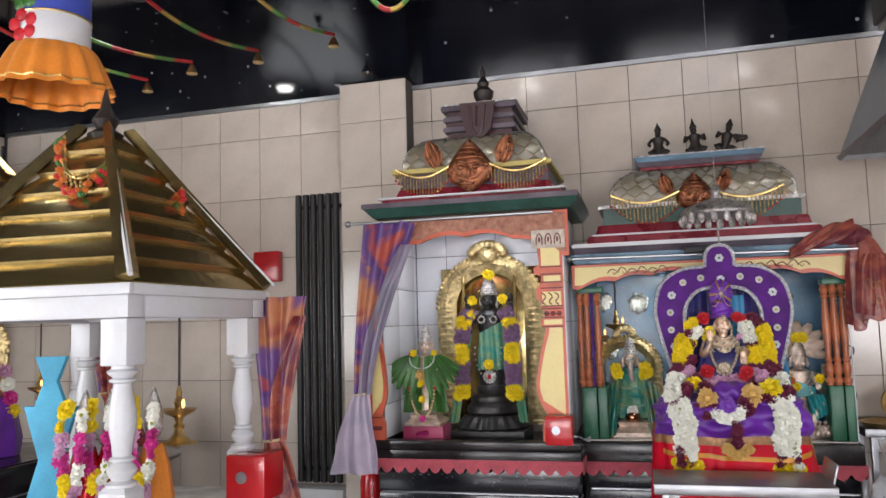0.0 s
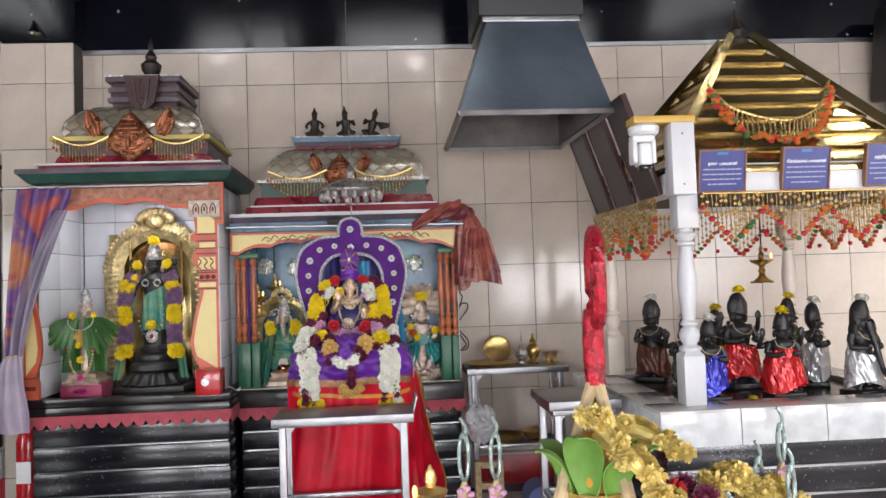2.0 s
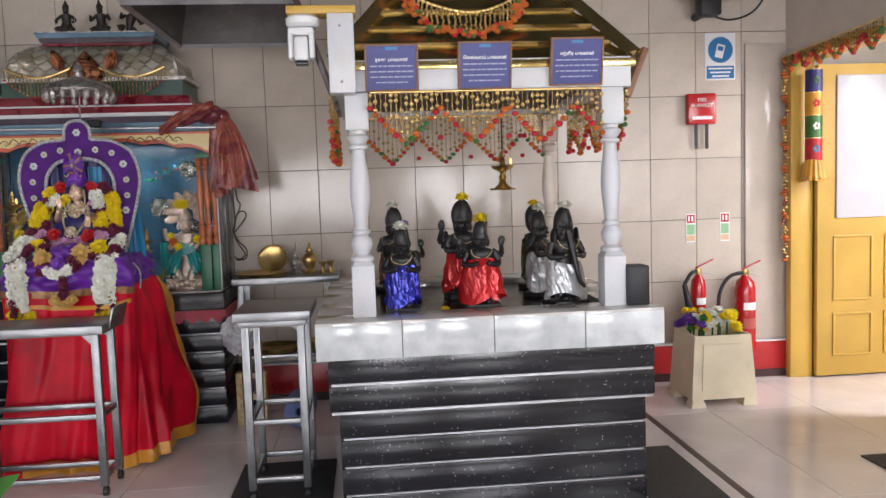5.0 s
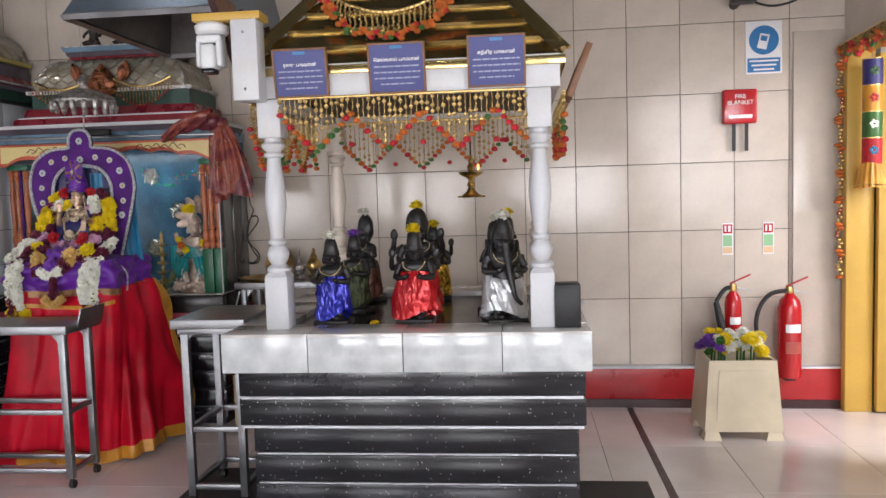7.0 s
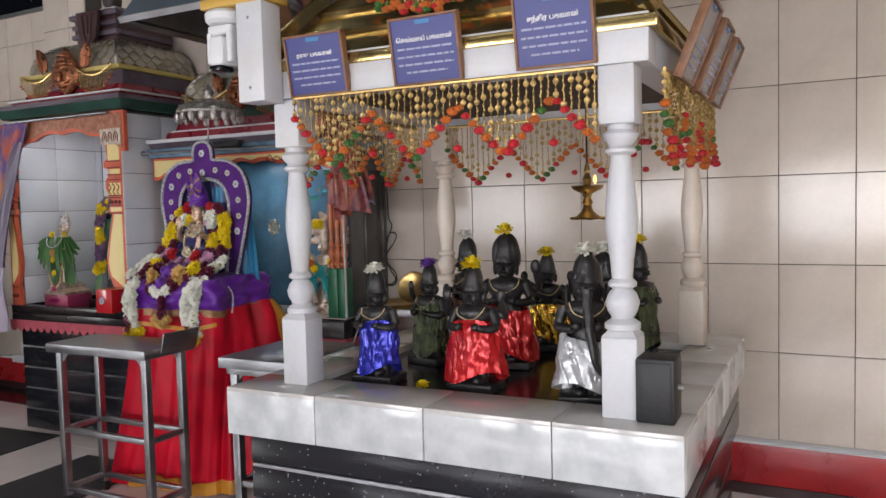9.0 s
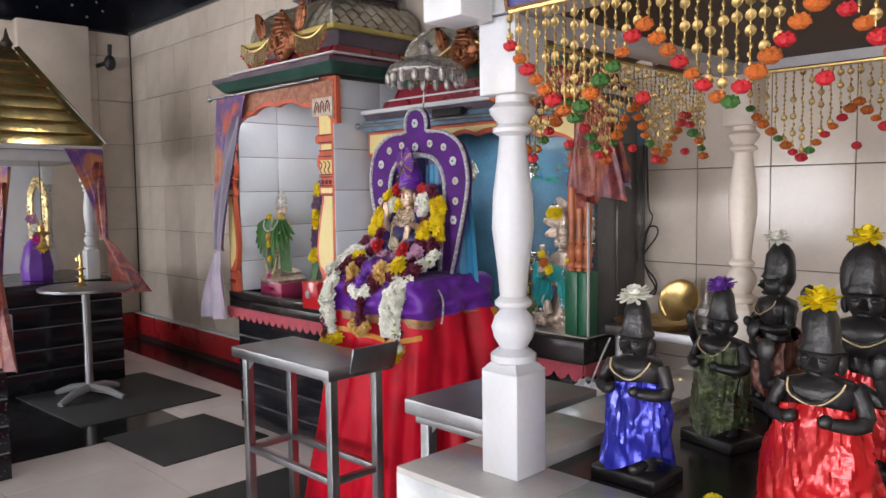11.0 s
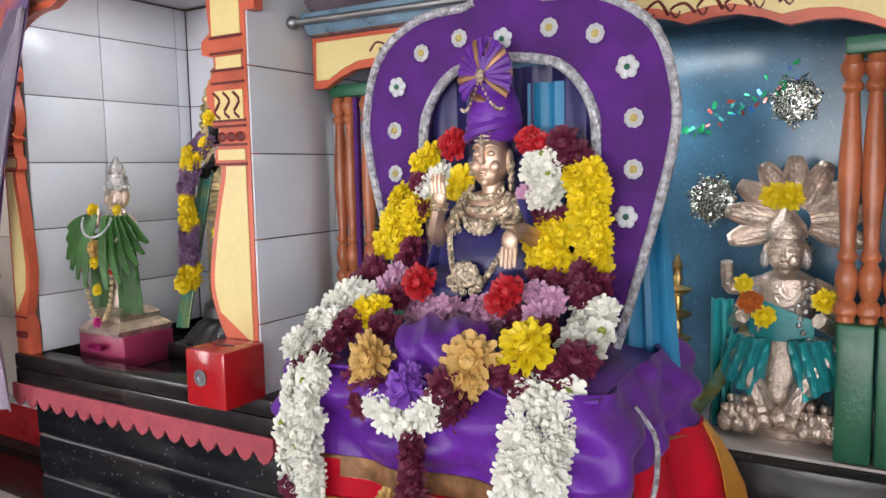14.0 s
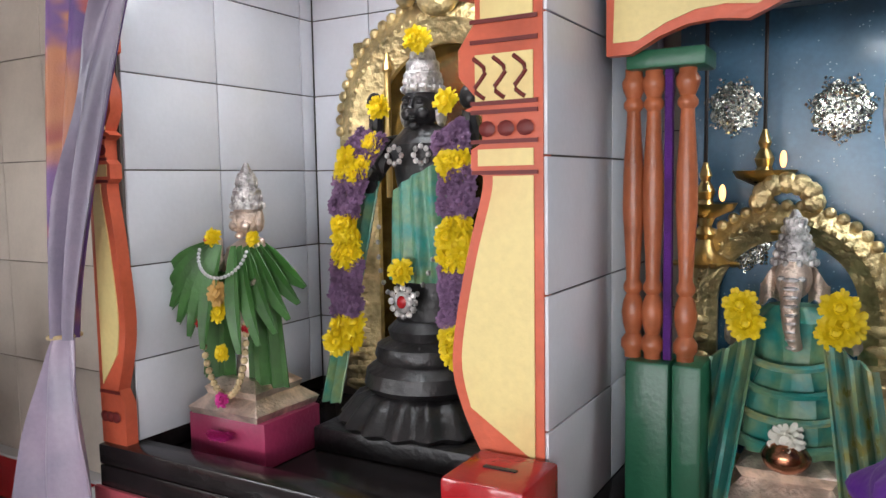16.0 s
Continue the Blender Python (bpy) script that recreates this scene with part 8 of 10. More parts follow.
def toran(p0, p1, z_low, z_high, vees, strings, label, name="bead_toran", pom=0.0128, drop=True):
    """A fringe of gold bead strings cut in vees, edged with pompoms, hung between two points."""
    p0, p1 = Vector(p0), Vector(p1)
    th = thing(name, (p0 + p1) / 2 - Vector((0, 0, 0.2)), label, "toran", "bead torans")
    rg = random.Random(int(p0.x * 100 + p0.y * 37))
    bm = bmn()
    tube(bm, [p0, p1], 0.005, 6)
    part("header_cord", bm, BRASS, th)
    out = (p1 - p0).cross(Vector((0, 0, 1))).normalized()

    def low(f):
        k = (f * vees) % 1.0
        return z_high + (z_low - z_high) * (1 - abs(2 * k - 1)) ** 0.9

    for i in range(strings + 1):
        f = i / strings
        p = lerp(p0, p1, f)
        zl = low(f)
        bm = bmn()
        z = p.z - 0.012
        while z > zl:
            k = rg.random()
            if k < 0.26:
                lathe(bm, [(0.0074, -0.001), (0.0086, 0), (0.0074, 0.001), (0.005, 0)], 10, m=Matrix.Translation((p.x, p.y, z)) @ Matrix.Rotation(math.pi / 2, 4, "X"))
                z -= 0.021
            else:
                ell(bm, (p.x + rg.uniform(-1, 1) * 0.002, p.y, z), (0.0033, 0.0033, 0.0048), 6, 4)
                z -= 0.0115
        tube(bm, [(p.x, p.y, p.z), (p.x, p.y, zl)], 0.0012, 4)
        part("bead_string", bm, OLDGOLD, th)
    n = int(vees * 14)
    for i in range(n + 1):
        f = i / n
        p = lerp(p0, p1, f)
        mm = rg.choice([FL_ORANGE, FL_ORANGE, FL_ORANGE, FL_RED, FL_RED, LEAFGREEN])
        s = pom * rg.uniform(0.85, 1.2)
        piece("pompom", pompom_mesh(mm), th, Matrix.Translation((p.x, p.y, low(f) - 0.006)) @ Matrix.Translation(out * rg.uniform(-0.004, 0.006)) @ Matrix.Diagonal((s * 1.15, s * 1.15, s, 1)))
    if drop:
        for v in range(int(vees)):
            p = lerp(p0, p1, (v + 1) / vees)
            piece("pompom", pompom_mesh(FL_RED), th, Matrix.Translation((p.x, p.y, z_high - 0.12)) @ Matrix.Diagonal((pom, pom, pom, 1)))
    return th


GT = "gold bead string fringe with orange and green pompoms under the beam"
toran((1.80, 2.562, 1.668), (2.69, 2.562, 1.668), 1.478, 1.615, 3.4, 46, GT, pom=0.0102)
toran((2.832, 2.68, 1.668), (2.832, 3.60, 1.668), 1.45, 1.59, 3.4, 44, GT, pom=0.0105)
toran((1.648, 2.68, 1.668), (1.648, 3.60, 1.668), 1.43, 1.58, 3.4, 44, GT, pom=0.0105)
toran((1.78, 3.605, 1.668), (2.70, 3.605, 1.668), 1.44, 1.58, 3.4, 40, GT, pom=0.0105)


def swag(name, pts, label, depth=0.09, n=26, colour=None):
    th = thing(name, pts[len(pts) // 2], label, "toran", "roof garlands")
    line = curve_pts(pts, n)
    rg = random.Random(int(pts[0][0] * 991))
    bm = bmn()
    tube(bm, line, 0.005, 6)
    part("cord", bm, BRASS, th)
    for i, p in enumerate(line):
        L = depth * (0.45 + 0.55 * math.sin(math.pi * i / n)) * rg.uniform(0.8, 1.1)
        bm = bmn()
        z = 0.0
        while z < L:
            ell(bm, p + Vector((rg.uniform(-1, 1) * 0.004, -0.004, -z)), (0.005, 0.005, 0.006), 6, 4)
            z += 0.0125
        tube(bm, [p + Vector((0, -0.004, 0)), p + Vector((0, -0.004, -L))], 0.0013, 4)
        part("bead_string", bm, OLDGOLD, th)
        edge = abs(2 * i / n - 1)
        for k in range(2 if edge < 0.45 else 4):
            piece("pompom", pompom_mesh(rg.choice([FL_ORANGE, FL_RED, FL_ORANGE, FL_ORANGE, LEAFGREEN])), th, Matrix.Translation(p + Vector((rg.uniform(-0.014, 0.014), -0.008 - rg.uniform(0, 0.008), -L * (1 - 0.2 * k * (edge > 0.45)) - 0.012 * (k % 2) - 0.002))) @ Matrix.Diagonal((0.0115, 0.0115, 0.0105, 1)))
    return th


swag("roof_garland", [(1.915, 2.72, 2.15), (2.0, 2.68, 2.04), (2.2, 2.635, 1.975), (2.38, 2.68, 2.04), (2.46, 2.73, 2.16)], "gold bead and orange pompom garland across the gold roof", 0.085, 40)


def mask_toran(cx, y, z, w, scale, label):
    """A copper face plaque with two wings, bead swags to either side."""
    th = thing("roof_ornament", (cx, y, z - 0.06), label, "ornament", "face plaques on the roofs")
    half = [0.012, 0.05, 0.083, 0.104, 0.112, 0.106, 0.086, 0.07, 0.052, 0.03, 0.006]

    def face(u, v):
        k = min(9, int(v * 10))
        w = half[k] + (half[k + 1] - half[k]) * (v * 10 - k)
        e = 2 * u - 1
        return (cx + e * w * scale, y + 0.012 - 0.04 * math.sqrt(max(0.0, 1 - e * e)) * (0.35 + 0.65 * math.sin(math.pi * min(1, v * 1.1))), z + (-0.09 + 0.235 * v) * scale)
    bm = bmn()
    sheet(bm, face, 16, 20, 0.006)
    ell(bm, (cx, y - 0.034, z - 0.01), (0.014 * scale, 0.018, 0.03 * scale), 8, 6)
    for s in (-1, 1):
        ell(bm, (cx + s * 0.034 * scale, y - 0.028, z + 0.016), (0.018 * scale, 0.01, 0.011 * scale), 8, 6)
        tube(bm, curve_pts([(cx + s * 0.006, y - 0.034, z - 0.036 * scale), (cx + s * 0.04 * scale, y - 0.03, z - 0.03 * scale), (cx + s * 0.062 * scale, y - 0.012, z - 0.012)], 6), 0.007 * scale, 6)
        tube(bm, curve_pts([(cx + s * 0.008, y - 0.034, z + 0.034 * scale), (cx + s * 0.04 * scale, y - 0.03, z + 0.042 * scale), (cx + s * 0.07 * scale, y - 0.008, z + 0.03 * scale)], 6), 0.006 * scale, 6)
    tube(bm, [(cx - 0.03 * scale, y - 0.026, z - 0.055 * scale), (cx, y - 0.03, z - 0.06 * scale), (cx + 0.03 * scale, y - 0.026, z - 0.055 * scale)], 0.007 * scale, 6)
    for q in range(3):
        tube(bm, [(cx + (0.06 - 0.014 * q) * scale * math.cos(t), y - 0.008 - 0.026 * math.sin(t), z + (0.06 + 0.022 * q) * scale) for t in [math.pi * k / 8 for k in range(9)]], 0.006 * scale, 6)
    part("face_plaque", bm, MASKCOPPER, th, "embossed copper face plaque with a pointed crown")
    for s in (-1, 1):
        bm = bmn()
        m = pose(cx + s * 0.145 * scale, y - 0.005, z + 0.03 * scale, 0, s * 20, 0)
        sheet(bm, lambda u, v: m @ Vector(((2 * u - 1) * 0.042 * scale * math.sin(math.pi * (0.12 + 0.86 * v)) ** 0.8, -0.014 * math.sin(math.pi * u) + 0.003 * math.sin(u * 30), 0.13 * scale * v)), 14, 10, 0.005)
        tube(bm, [m @ Vector((0, -0.016, 0.01 * scale)), m @ Vector((0, -0.02, 0.11 * scale))], 0.005, 6)
        part("wing", bm, MASKCOPPER, th)
        rg = random.Random(int(cx * 77) + s)
        n = 18
        for i in range(n + 1):
            f = i / n
            x = cx + s * (0.09 * scale + (w - 0.09 * scale) * f)
            zt = z + 0.03 - 0.05 * math.sin(math.pi * f)
            bm = bmn()
            L = 0.04 + 0.055 * math.sin(math.pi * (0.15 + 0.8 * f))
            q = 0.0
            while q < L:
                ell(bm, (x, y - 0.004, zt - q), (0.0042, 0.0042, 0.0056), 6, 4)
                q += 0.0125
            tube(bm, [(x, y - 0.004, zt), (x, y - 0.004, zt - L)], 0.0013, 4)
            part("bead_string", bm, OLDGOLD, th)
            piece("pompom", bead_mesh(rg.choice([FL_RED, FL_ORANGE, FL_RED, BRASS])), th, Matrix.Translation((x, y - 0.006, zt - L - 0.006)) @ Matrix.Diagonal((0.0075, 0.0075, 0.007, 1)))
        bm = bmn()
        tube(bm, [(cx + s * (0.09 * scale + (w - 0.09 * scale) * k / 10), y - 0.004, z + 0.035 - 0.05 * math.sin(math.pi * k / 10)) for k in range(11)], 0.006, 6)
        part("cord", bm, BRASS, th)
    return th


mask_toran(-0.85, 3.85, 2.165, 0.40, 1.15, "copper face plaque with bead swags on the tall roof")
mask_toran(0.275, 4.07, 1.985, 0.42, 0.85, "copper face plaque with bead swags on the wide roof")

# silver umbrella over the throne
um = thing("ceremonial_umbrella", (0.345, 3.76, 1.8), "hanging silver metal parasol with a row of drops above the throne", "parasol")
bm = bmn()
lathe(bm, [(0.16, 0.035), (0.165, 0.045), (0.15, 0.07), (0.09, 0.095), (0.025, 0.115), (0.02, 0.14), (0.03, 0.15), (0.006, 0.19)], 28, (0.345, 3.76, 1.81))
part("dish", bm, SILVER, um)
for k in range(18):
    a = 2 * math.pi * k / 18
    bm = bmn()
    ell(bm, (0.345 + 0.158 * math.cos(a), 3.76 + 0.158 * math.sin(a), 1.825), (0.016, 0.016, 0.028), 8, 6)
    part("drop", bm, SILVER, um)
bm = bmn()
tube(bm, [(0.345, 3.76, 2.0), (0.345, 3.76, CEIL)], 0.001, 5)
part("wire", bm, STEEL, um)
bm = bmn()
tube(bm, [(0.345, 3.76, 1.905), (0.345, 3.74, 1.69)], 0.004, 6)
part("stem", bm, SILVER, um)
bm = bmn()
tube(bm, [(-0.36, 3.965, 1.69), (0.98, 3.965, 1.675)], 0.008, 8)
ell(bm, (-0.365, 3.965, 1.69), 0.016, 10, 8)
solo("curtain_rod", bm, STEEL, (0.3, 3.96, 1.675), "thin metal curtain rod along the wide shrine front", "rod")
bm = bmn()
box(bm, 0.2, 0.38, 3.93, 3.96, 1.69, 1.725, 0.004)
solo("lamp_fitting", bm, BLACKPLASTIC, (0.29, 3.945, 1.69), "small black strip lamp fitting on the rod", "lamp fitting")


# ---- curtains and cloth bundles ----
def curtain(name, top0, top1, tie, foot0, foot1, z_top, z_tie, z_foot, material, label, lining):
    th = thing(name, (tie[0], tie[1], z_foot), label, "curtain", "tied shrine curtains")
    t0, t1, ti = Vector(top0), Vector(top1), Vector(tie)
    f0, f1 = Vector(foot0), Vector(foot1)

    def upper(u, v):
        a, b = lerp(t0, t1, u), ti + (Vector((u - 0.5, 0, 0)) * 0.085)
        g = v ** 1.4
        p = b + (a - b) * g
        p += Vector((0, -0.02 * math.sin(u * 17 + v * 2) * (0.3 + 0.7 * g), 0))
        return (p.x, p.y, z_tie + (z_top - z_tie) * v)

    def lower(u, v):
        a, b = lerp(f0, f1, u), ti + (Vector((u - 0.5, 0, 0)) * 0.085)
        g = (1 - v) ** 0.7
        p = b + (a - b) * g
        p += Vector((0.006 * math.sin(v * 9 + u * 5) * g, -0.022 * math.sin(u * 11 + 1 + v * 3) * (0.4 + 0.6 * g), 0))
        return (p.x, p.y, z_foot + (z_tie - z_foot) * v)
    bm = bmn()
    sheet(bm, upper, 40, 24, 0.004)
    part("drape", bm, material, th)
    bm = bmn()
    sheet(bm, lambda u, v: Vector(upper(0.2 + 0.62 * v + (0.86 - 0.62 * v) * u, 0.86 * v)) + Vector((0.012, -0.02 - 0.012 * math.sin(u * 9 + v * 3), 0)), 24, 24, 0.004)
    part("lining_fold", bm, LILACSHADED if lining is LILAC else lining, th, "lining turned outwards")
    bm = bmn()
    sheet(bm, lower, 40, 14, 0.004)
    part("drape_foot", bm, lining, th, "lilac lower end of the curtain")
    bm = bmn()
    tube(bm, [(ti.x + 0.034 * math.cos(a), ti.y + 0.03 * math.sin(a), z_tie + 0.004 * math.cos(a)) for a in [2 * math.pi * k / 16 for k in range(16)]], 0.005, 6, closed=True)
    part("tie_cord", bm, STRAW, th)
    return th


curtain("shrine_curtain", (-1.41, 3.79, 0), (-1.12, 3.785, 0), (-1.435, 3.765, 0), (-1.60, 3.74, 0), (-1.345, 3.74, 0), 1.915, 1.03, 0.63, PRINTCLOTH, "orange and purple printed curtain tied back on the tall shrine", LILAC)
bm = bmn()
tube(bm, [(-1.50, 3.775, 1.915), (-0.42, 3.775, 1.915)], 0.008, 8)
ell(bm, (-1.5, 3.775, 1.915), 0.018, 10, 8)
solo("curtain_rod", bm, STEEL, (-0.96, 3.775, 1.905), "thin metal curtain rod along the tall shrine front", "rod")

bun = thing("cloth_bundle", (0.98, 4.02, 1.29), "rust red printed curtain bundled and knotted at the shrine corner", "curtain")


def bundle_arm(u, v):
    p = lerp((0.68, 3.96, 1.66), (0.965, 3.97, 1.75), v) + Vector((0, 0, 0.03 * math.sin(v * 3)))
    a = u * 2 * math.pi
    r = (0.022 + 0.03 * v) * (1 + 0.25 * math.sin(a * 5 + v * 18))
    return p + Vector((0, r * math.cos(a), r * math.sin(a)))


bm = bmn()
sheet(bm, bundle_arm, 40, 20, 0.003)
part("swag", bm, BAGCLOTH, bun)
bm = bmn()
ell(bm, (0.965, 3.975, 1.745), (0.055, 0.05, 0.05), 16, 10)
ell(bm, (1.01, 3.99, 1.735), (0.04, 0.045, 0.04), 14, 8)
part("knot", bm, BAGCLOTH, bun)


def bundle_tail(u, v):
    f = 1 - v
    a = u * 2 * math.pi
    r = 0.035 + 0.07 * f ** 0.7
    k = 1 + 0.25 * math.sin(a * 4 + 1 + f * 2) + 0.14 * math.sin(a * 9 + f * 3)
    return (0.995 + 0.055 * f + r * k * math.cos(a), 3.985 + 0.01 * f + 0.55 * r * k * math.sin(a), 1.355 + 0.375 * v + 0.05 * math.cos(a) * f + 0.02 * math.sin(a * 5) * f)


bm = bmn()
sheet(bm, bundle_tail, 56, 18, 0.003)
part("tail", bm, BAGCLOTH, bun)
bm = bmn()
sheet(bm, lambda u, v: (1.06 + 0.1 * u * (1.1 - v), 4.0 + 0.02 * math.sin(u * 9), 1.36 + 0.3 * v + 0.05 * (1 - v) * (1 - u)), 10, 10, 0.003)
part("lining_fold", bm, LILAC, bun)
def bag(u, v):
    f = 1 - v
    w = 0.05 + 0.075 * f ** 0.6
    e = 2 * u - 1
    return (1.045 + 0.02 * f + e * w, 3.935 - 0.02 * (1 - e * e) + 0.018 * math.sin(e * 5 + f * 3) * f + 0.006 * math.sin(e * 17), 1.345 + 0.3 * v + 0.03 * e * f * -1)


bm = bmn()
sheet(bm, bag, 36, 16, 0.004)
part("hanging_end", bm, BAGCLOTH, bun)
for k, (u0, v0, w, h) in enumerate(((0.2, 0.5, 0.07, 0.09), (0.32, 0.5, 0.08, 0.06), (0.45, 0.52, 0.07, 0.06), (0.26, 0.27, 0.08, 0.07), (0.42, 0.28, 0.07, 0.06), (0.58, 0.3, 0.06, 0.06), (0.7, 0.31, 0.07, 0.07), (0.36, 0.13, 0.06, 0.03), (0.5, 0.14, 0.06, 0.03), (0.64, 0.15, 0.06, 0.03))):
    bm = bmn()
    turn = 4.2 + 1.3 * (k % 3)
    tube(bm, [Vector(bag(u0 + w * 0.7 * math.cos(0.8 * k + turn * q / 10), v0 + h * math.sin(0.8 * k + turn * q / 10))) + Vector((0, -0.0045, 0)) for q in range(11)], 0.0016, 5)
    part("gold_print", bm, GOLDPRINT, bun, "worn gold printed stroke")
for dy, pts in ((0.0, [(0.968, 1.56), (0.966, 1.3), (0.972, 1.15), (0.958, 1.07), (0.985, 1.1), (1.035, 1.165), (1.03, 1.2), (0.99, 1.19), (0.962, 1.1), (0.98, 1.03), (1.03, 0.97), (1.025, 0.915), (0.975, 0.905), (0.96, 0.93)]),
                (0.012, [(0.975, 1.56), (0.985, 1.3), (1.005, 1.24), (0.975, 1.16), (0.962, 1.06), (0.99, 0.99), (1.02, 0.94), (0.99, 0.91), (0.965, 0.915)])):
    bm = bmn()
    tube(bm, curve_pts([(x, 4.44 + dy, z) for x, z in pts], 60), 0.004, 6)
    solo("power_cable", bm, CABLE, (1.0, 4.44, 1.0), "loose loops of black cable beside the shrine", "cable", "loose cables")
bm = bmn()
box(bm, 0.915, 0.95, 4.27, 4.49, 0.768, 1.55, 0.004)
solo("cladding_board", bm, mat("dark_gloss_panel", (0.06, 0.055, 0.052), 0.16, var=0.15, scale=8, bump=0.02), (0.93, 4.38, 0.768), "dark glossy board closing the side of the shrine", "board")

# ---- fittings on the canopy corner ----
cd = thing("conduit_box", (1.715, 2.53, 1.63), "white trunking box screwed to the canopy corner", "trunking")
bm = bmn()
box(bm, 1.655, 1.75, 2.49, 2.575, 1.66, 1.945, 0.004)
part("case", bm, WHITEPAINT, cd)
bm = bmn()
for z in (1.7, 1.9):
    ell(bm, (1.70, 2.489, z), (0.005, 0.003, 0.005), 8, 5)
part("screw", bm, STEEL, cd)
yb = bmn()
box(yb, 1.51, 1.76, 2.5, 2.60, 1.947, 1.975, 0.003)
solo("yellow_board", yb, YELLOWPAINT, (1.63, 2.55, 1.947), "small mustard yellow board over the camera", "board")
pc = thing("security_camera", (1.555, 2.55, 1.76), "white pan and tilt security camera under a board", "security camera")
bm = bmn()
lathe(bm, [(0.05, 1.905), (0.06, 1.915), (0.062, 1.935), (0.05, 1.946)], 24, (1.565, 2.55, 0))
part("mount", bm, WHITEPLASTIC, pc)
bm = bmn()
box(bm, 1.51, 1.53, 2.52, 2.585, 1.79, 1.885, 0.008, seg=3)
box(bm, 1.585, 1.605, 2.52, 2.585, 1.79, 1.885, 0.008, seg=3)
box(bm, 1.511, 1.604, 2.525, 2.58, 1.875, 1.905, 0.008, seg=3)
part("yoke", bm, WHITEPLASTIC, pc)
bm = bmn()
box(bm, 1.532, 1.583, 2.505, 2.59, 1.78, 1.87, 0.012, seg=3)
part("head", bm, WHITEPLASTIC, pc)
bm = bmn()
box(bm, 1.535, 1.58, 2.503, 2.56, 1.765, 1.782, 0.003)
part("lens", bm, LENSBLACK, pc)
for yc in (2.76, 3.1, 3.44):
    tagged(notice(1.655 - 0.125, 1.655 + 0.125, 1.672, 2.12, yc, 19, "", -90, DARKCARD), "dark framed board leaning outwards from the canopy beam", "board", "boards leaning from the canopy")
bm = bmn()
tube(bm, curve_pts([on_wall(1.72, -0.01, 2.86), on_wall(1.80, -0.02, 2.6), on_wall(1.95, -0.015, 2.45), on_wall(2.02, -0.02, 2.2), on_wall(2.0, -0.02, 1.9)], 24), 0.005, 6)
solo("power_cable", bm, CABLE, on_wall(1.9, -0.01, 1.9), "thin dark cable drooping down the tiled wall", "cable")

bx = thing("speaker_box", (2.83, 2.60, 0.815), "small black loudspeaker box on the counter edge", "loudspeaker")
bm = bmn()
box(bm, 2.78, 2.872, 2.555, 2.65, 0.816, 0.972, 0.006)
part("case", bm, BLACKPLASTIC, bx)
bm = bmn()
box(bm, 2.788, 2.864, 2.551, 2.5545, 0.828, 0.962, 0.002)
part("grille", bm, BLACKPLASTIC, bx)
bm = bmn()
tube(bm, [(2.872, 2.6, 0.9), (2.884, 2.6, 0.9)], 0.007, 8)
part("knob", bm, CHROME, bx)

ws = thing("wall_loudspeaker", on_wall(3.97, -0.14, 2.4), "black loudspeaker on a bracket high on the tiled wall", "loudspeaker")
bm = bmn()
box(bm, -0.19, 0.19, -0.13, 0.13, -0.3, 0.3, 0.02)
bmesh.ops.transform(bm, matrix=ROOM @ pose(3.95, -0.22, 2.71, 12, 0, -6), verts=bm.verts[:])
part("cabinet", bm, BLACKPLASTIC, ws)
bm = bmn()
tube(bm, [on_wall(3.9, 0.0, 2.33), on_wall(3.9, -0.14, 2.33), on_wall(3.9, -0.16, 2.45)], 0.026, 8)
box(bm, 3.84, 3.97, 4.2, 4.3, 2.3, 2.42, 0.01)
part("bracket", bm, BLACKPLASTIC, ws)
bm = bmn()
tube(bm, curve_pts([on_wall(3.95, -0.06, 2.35), on_wall(4.12, -0.02, 2.31), on_wall(4.3, -0.02, 2.38), on_wall(4.42, -0.02, 2.62), on_wall(4.44, -0.02, 2.86)], 20), 0.006, 6)
part("cable", bm, CABLE, ws)


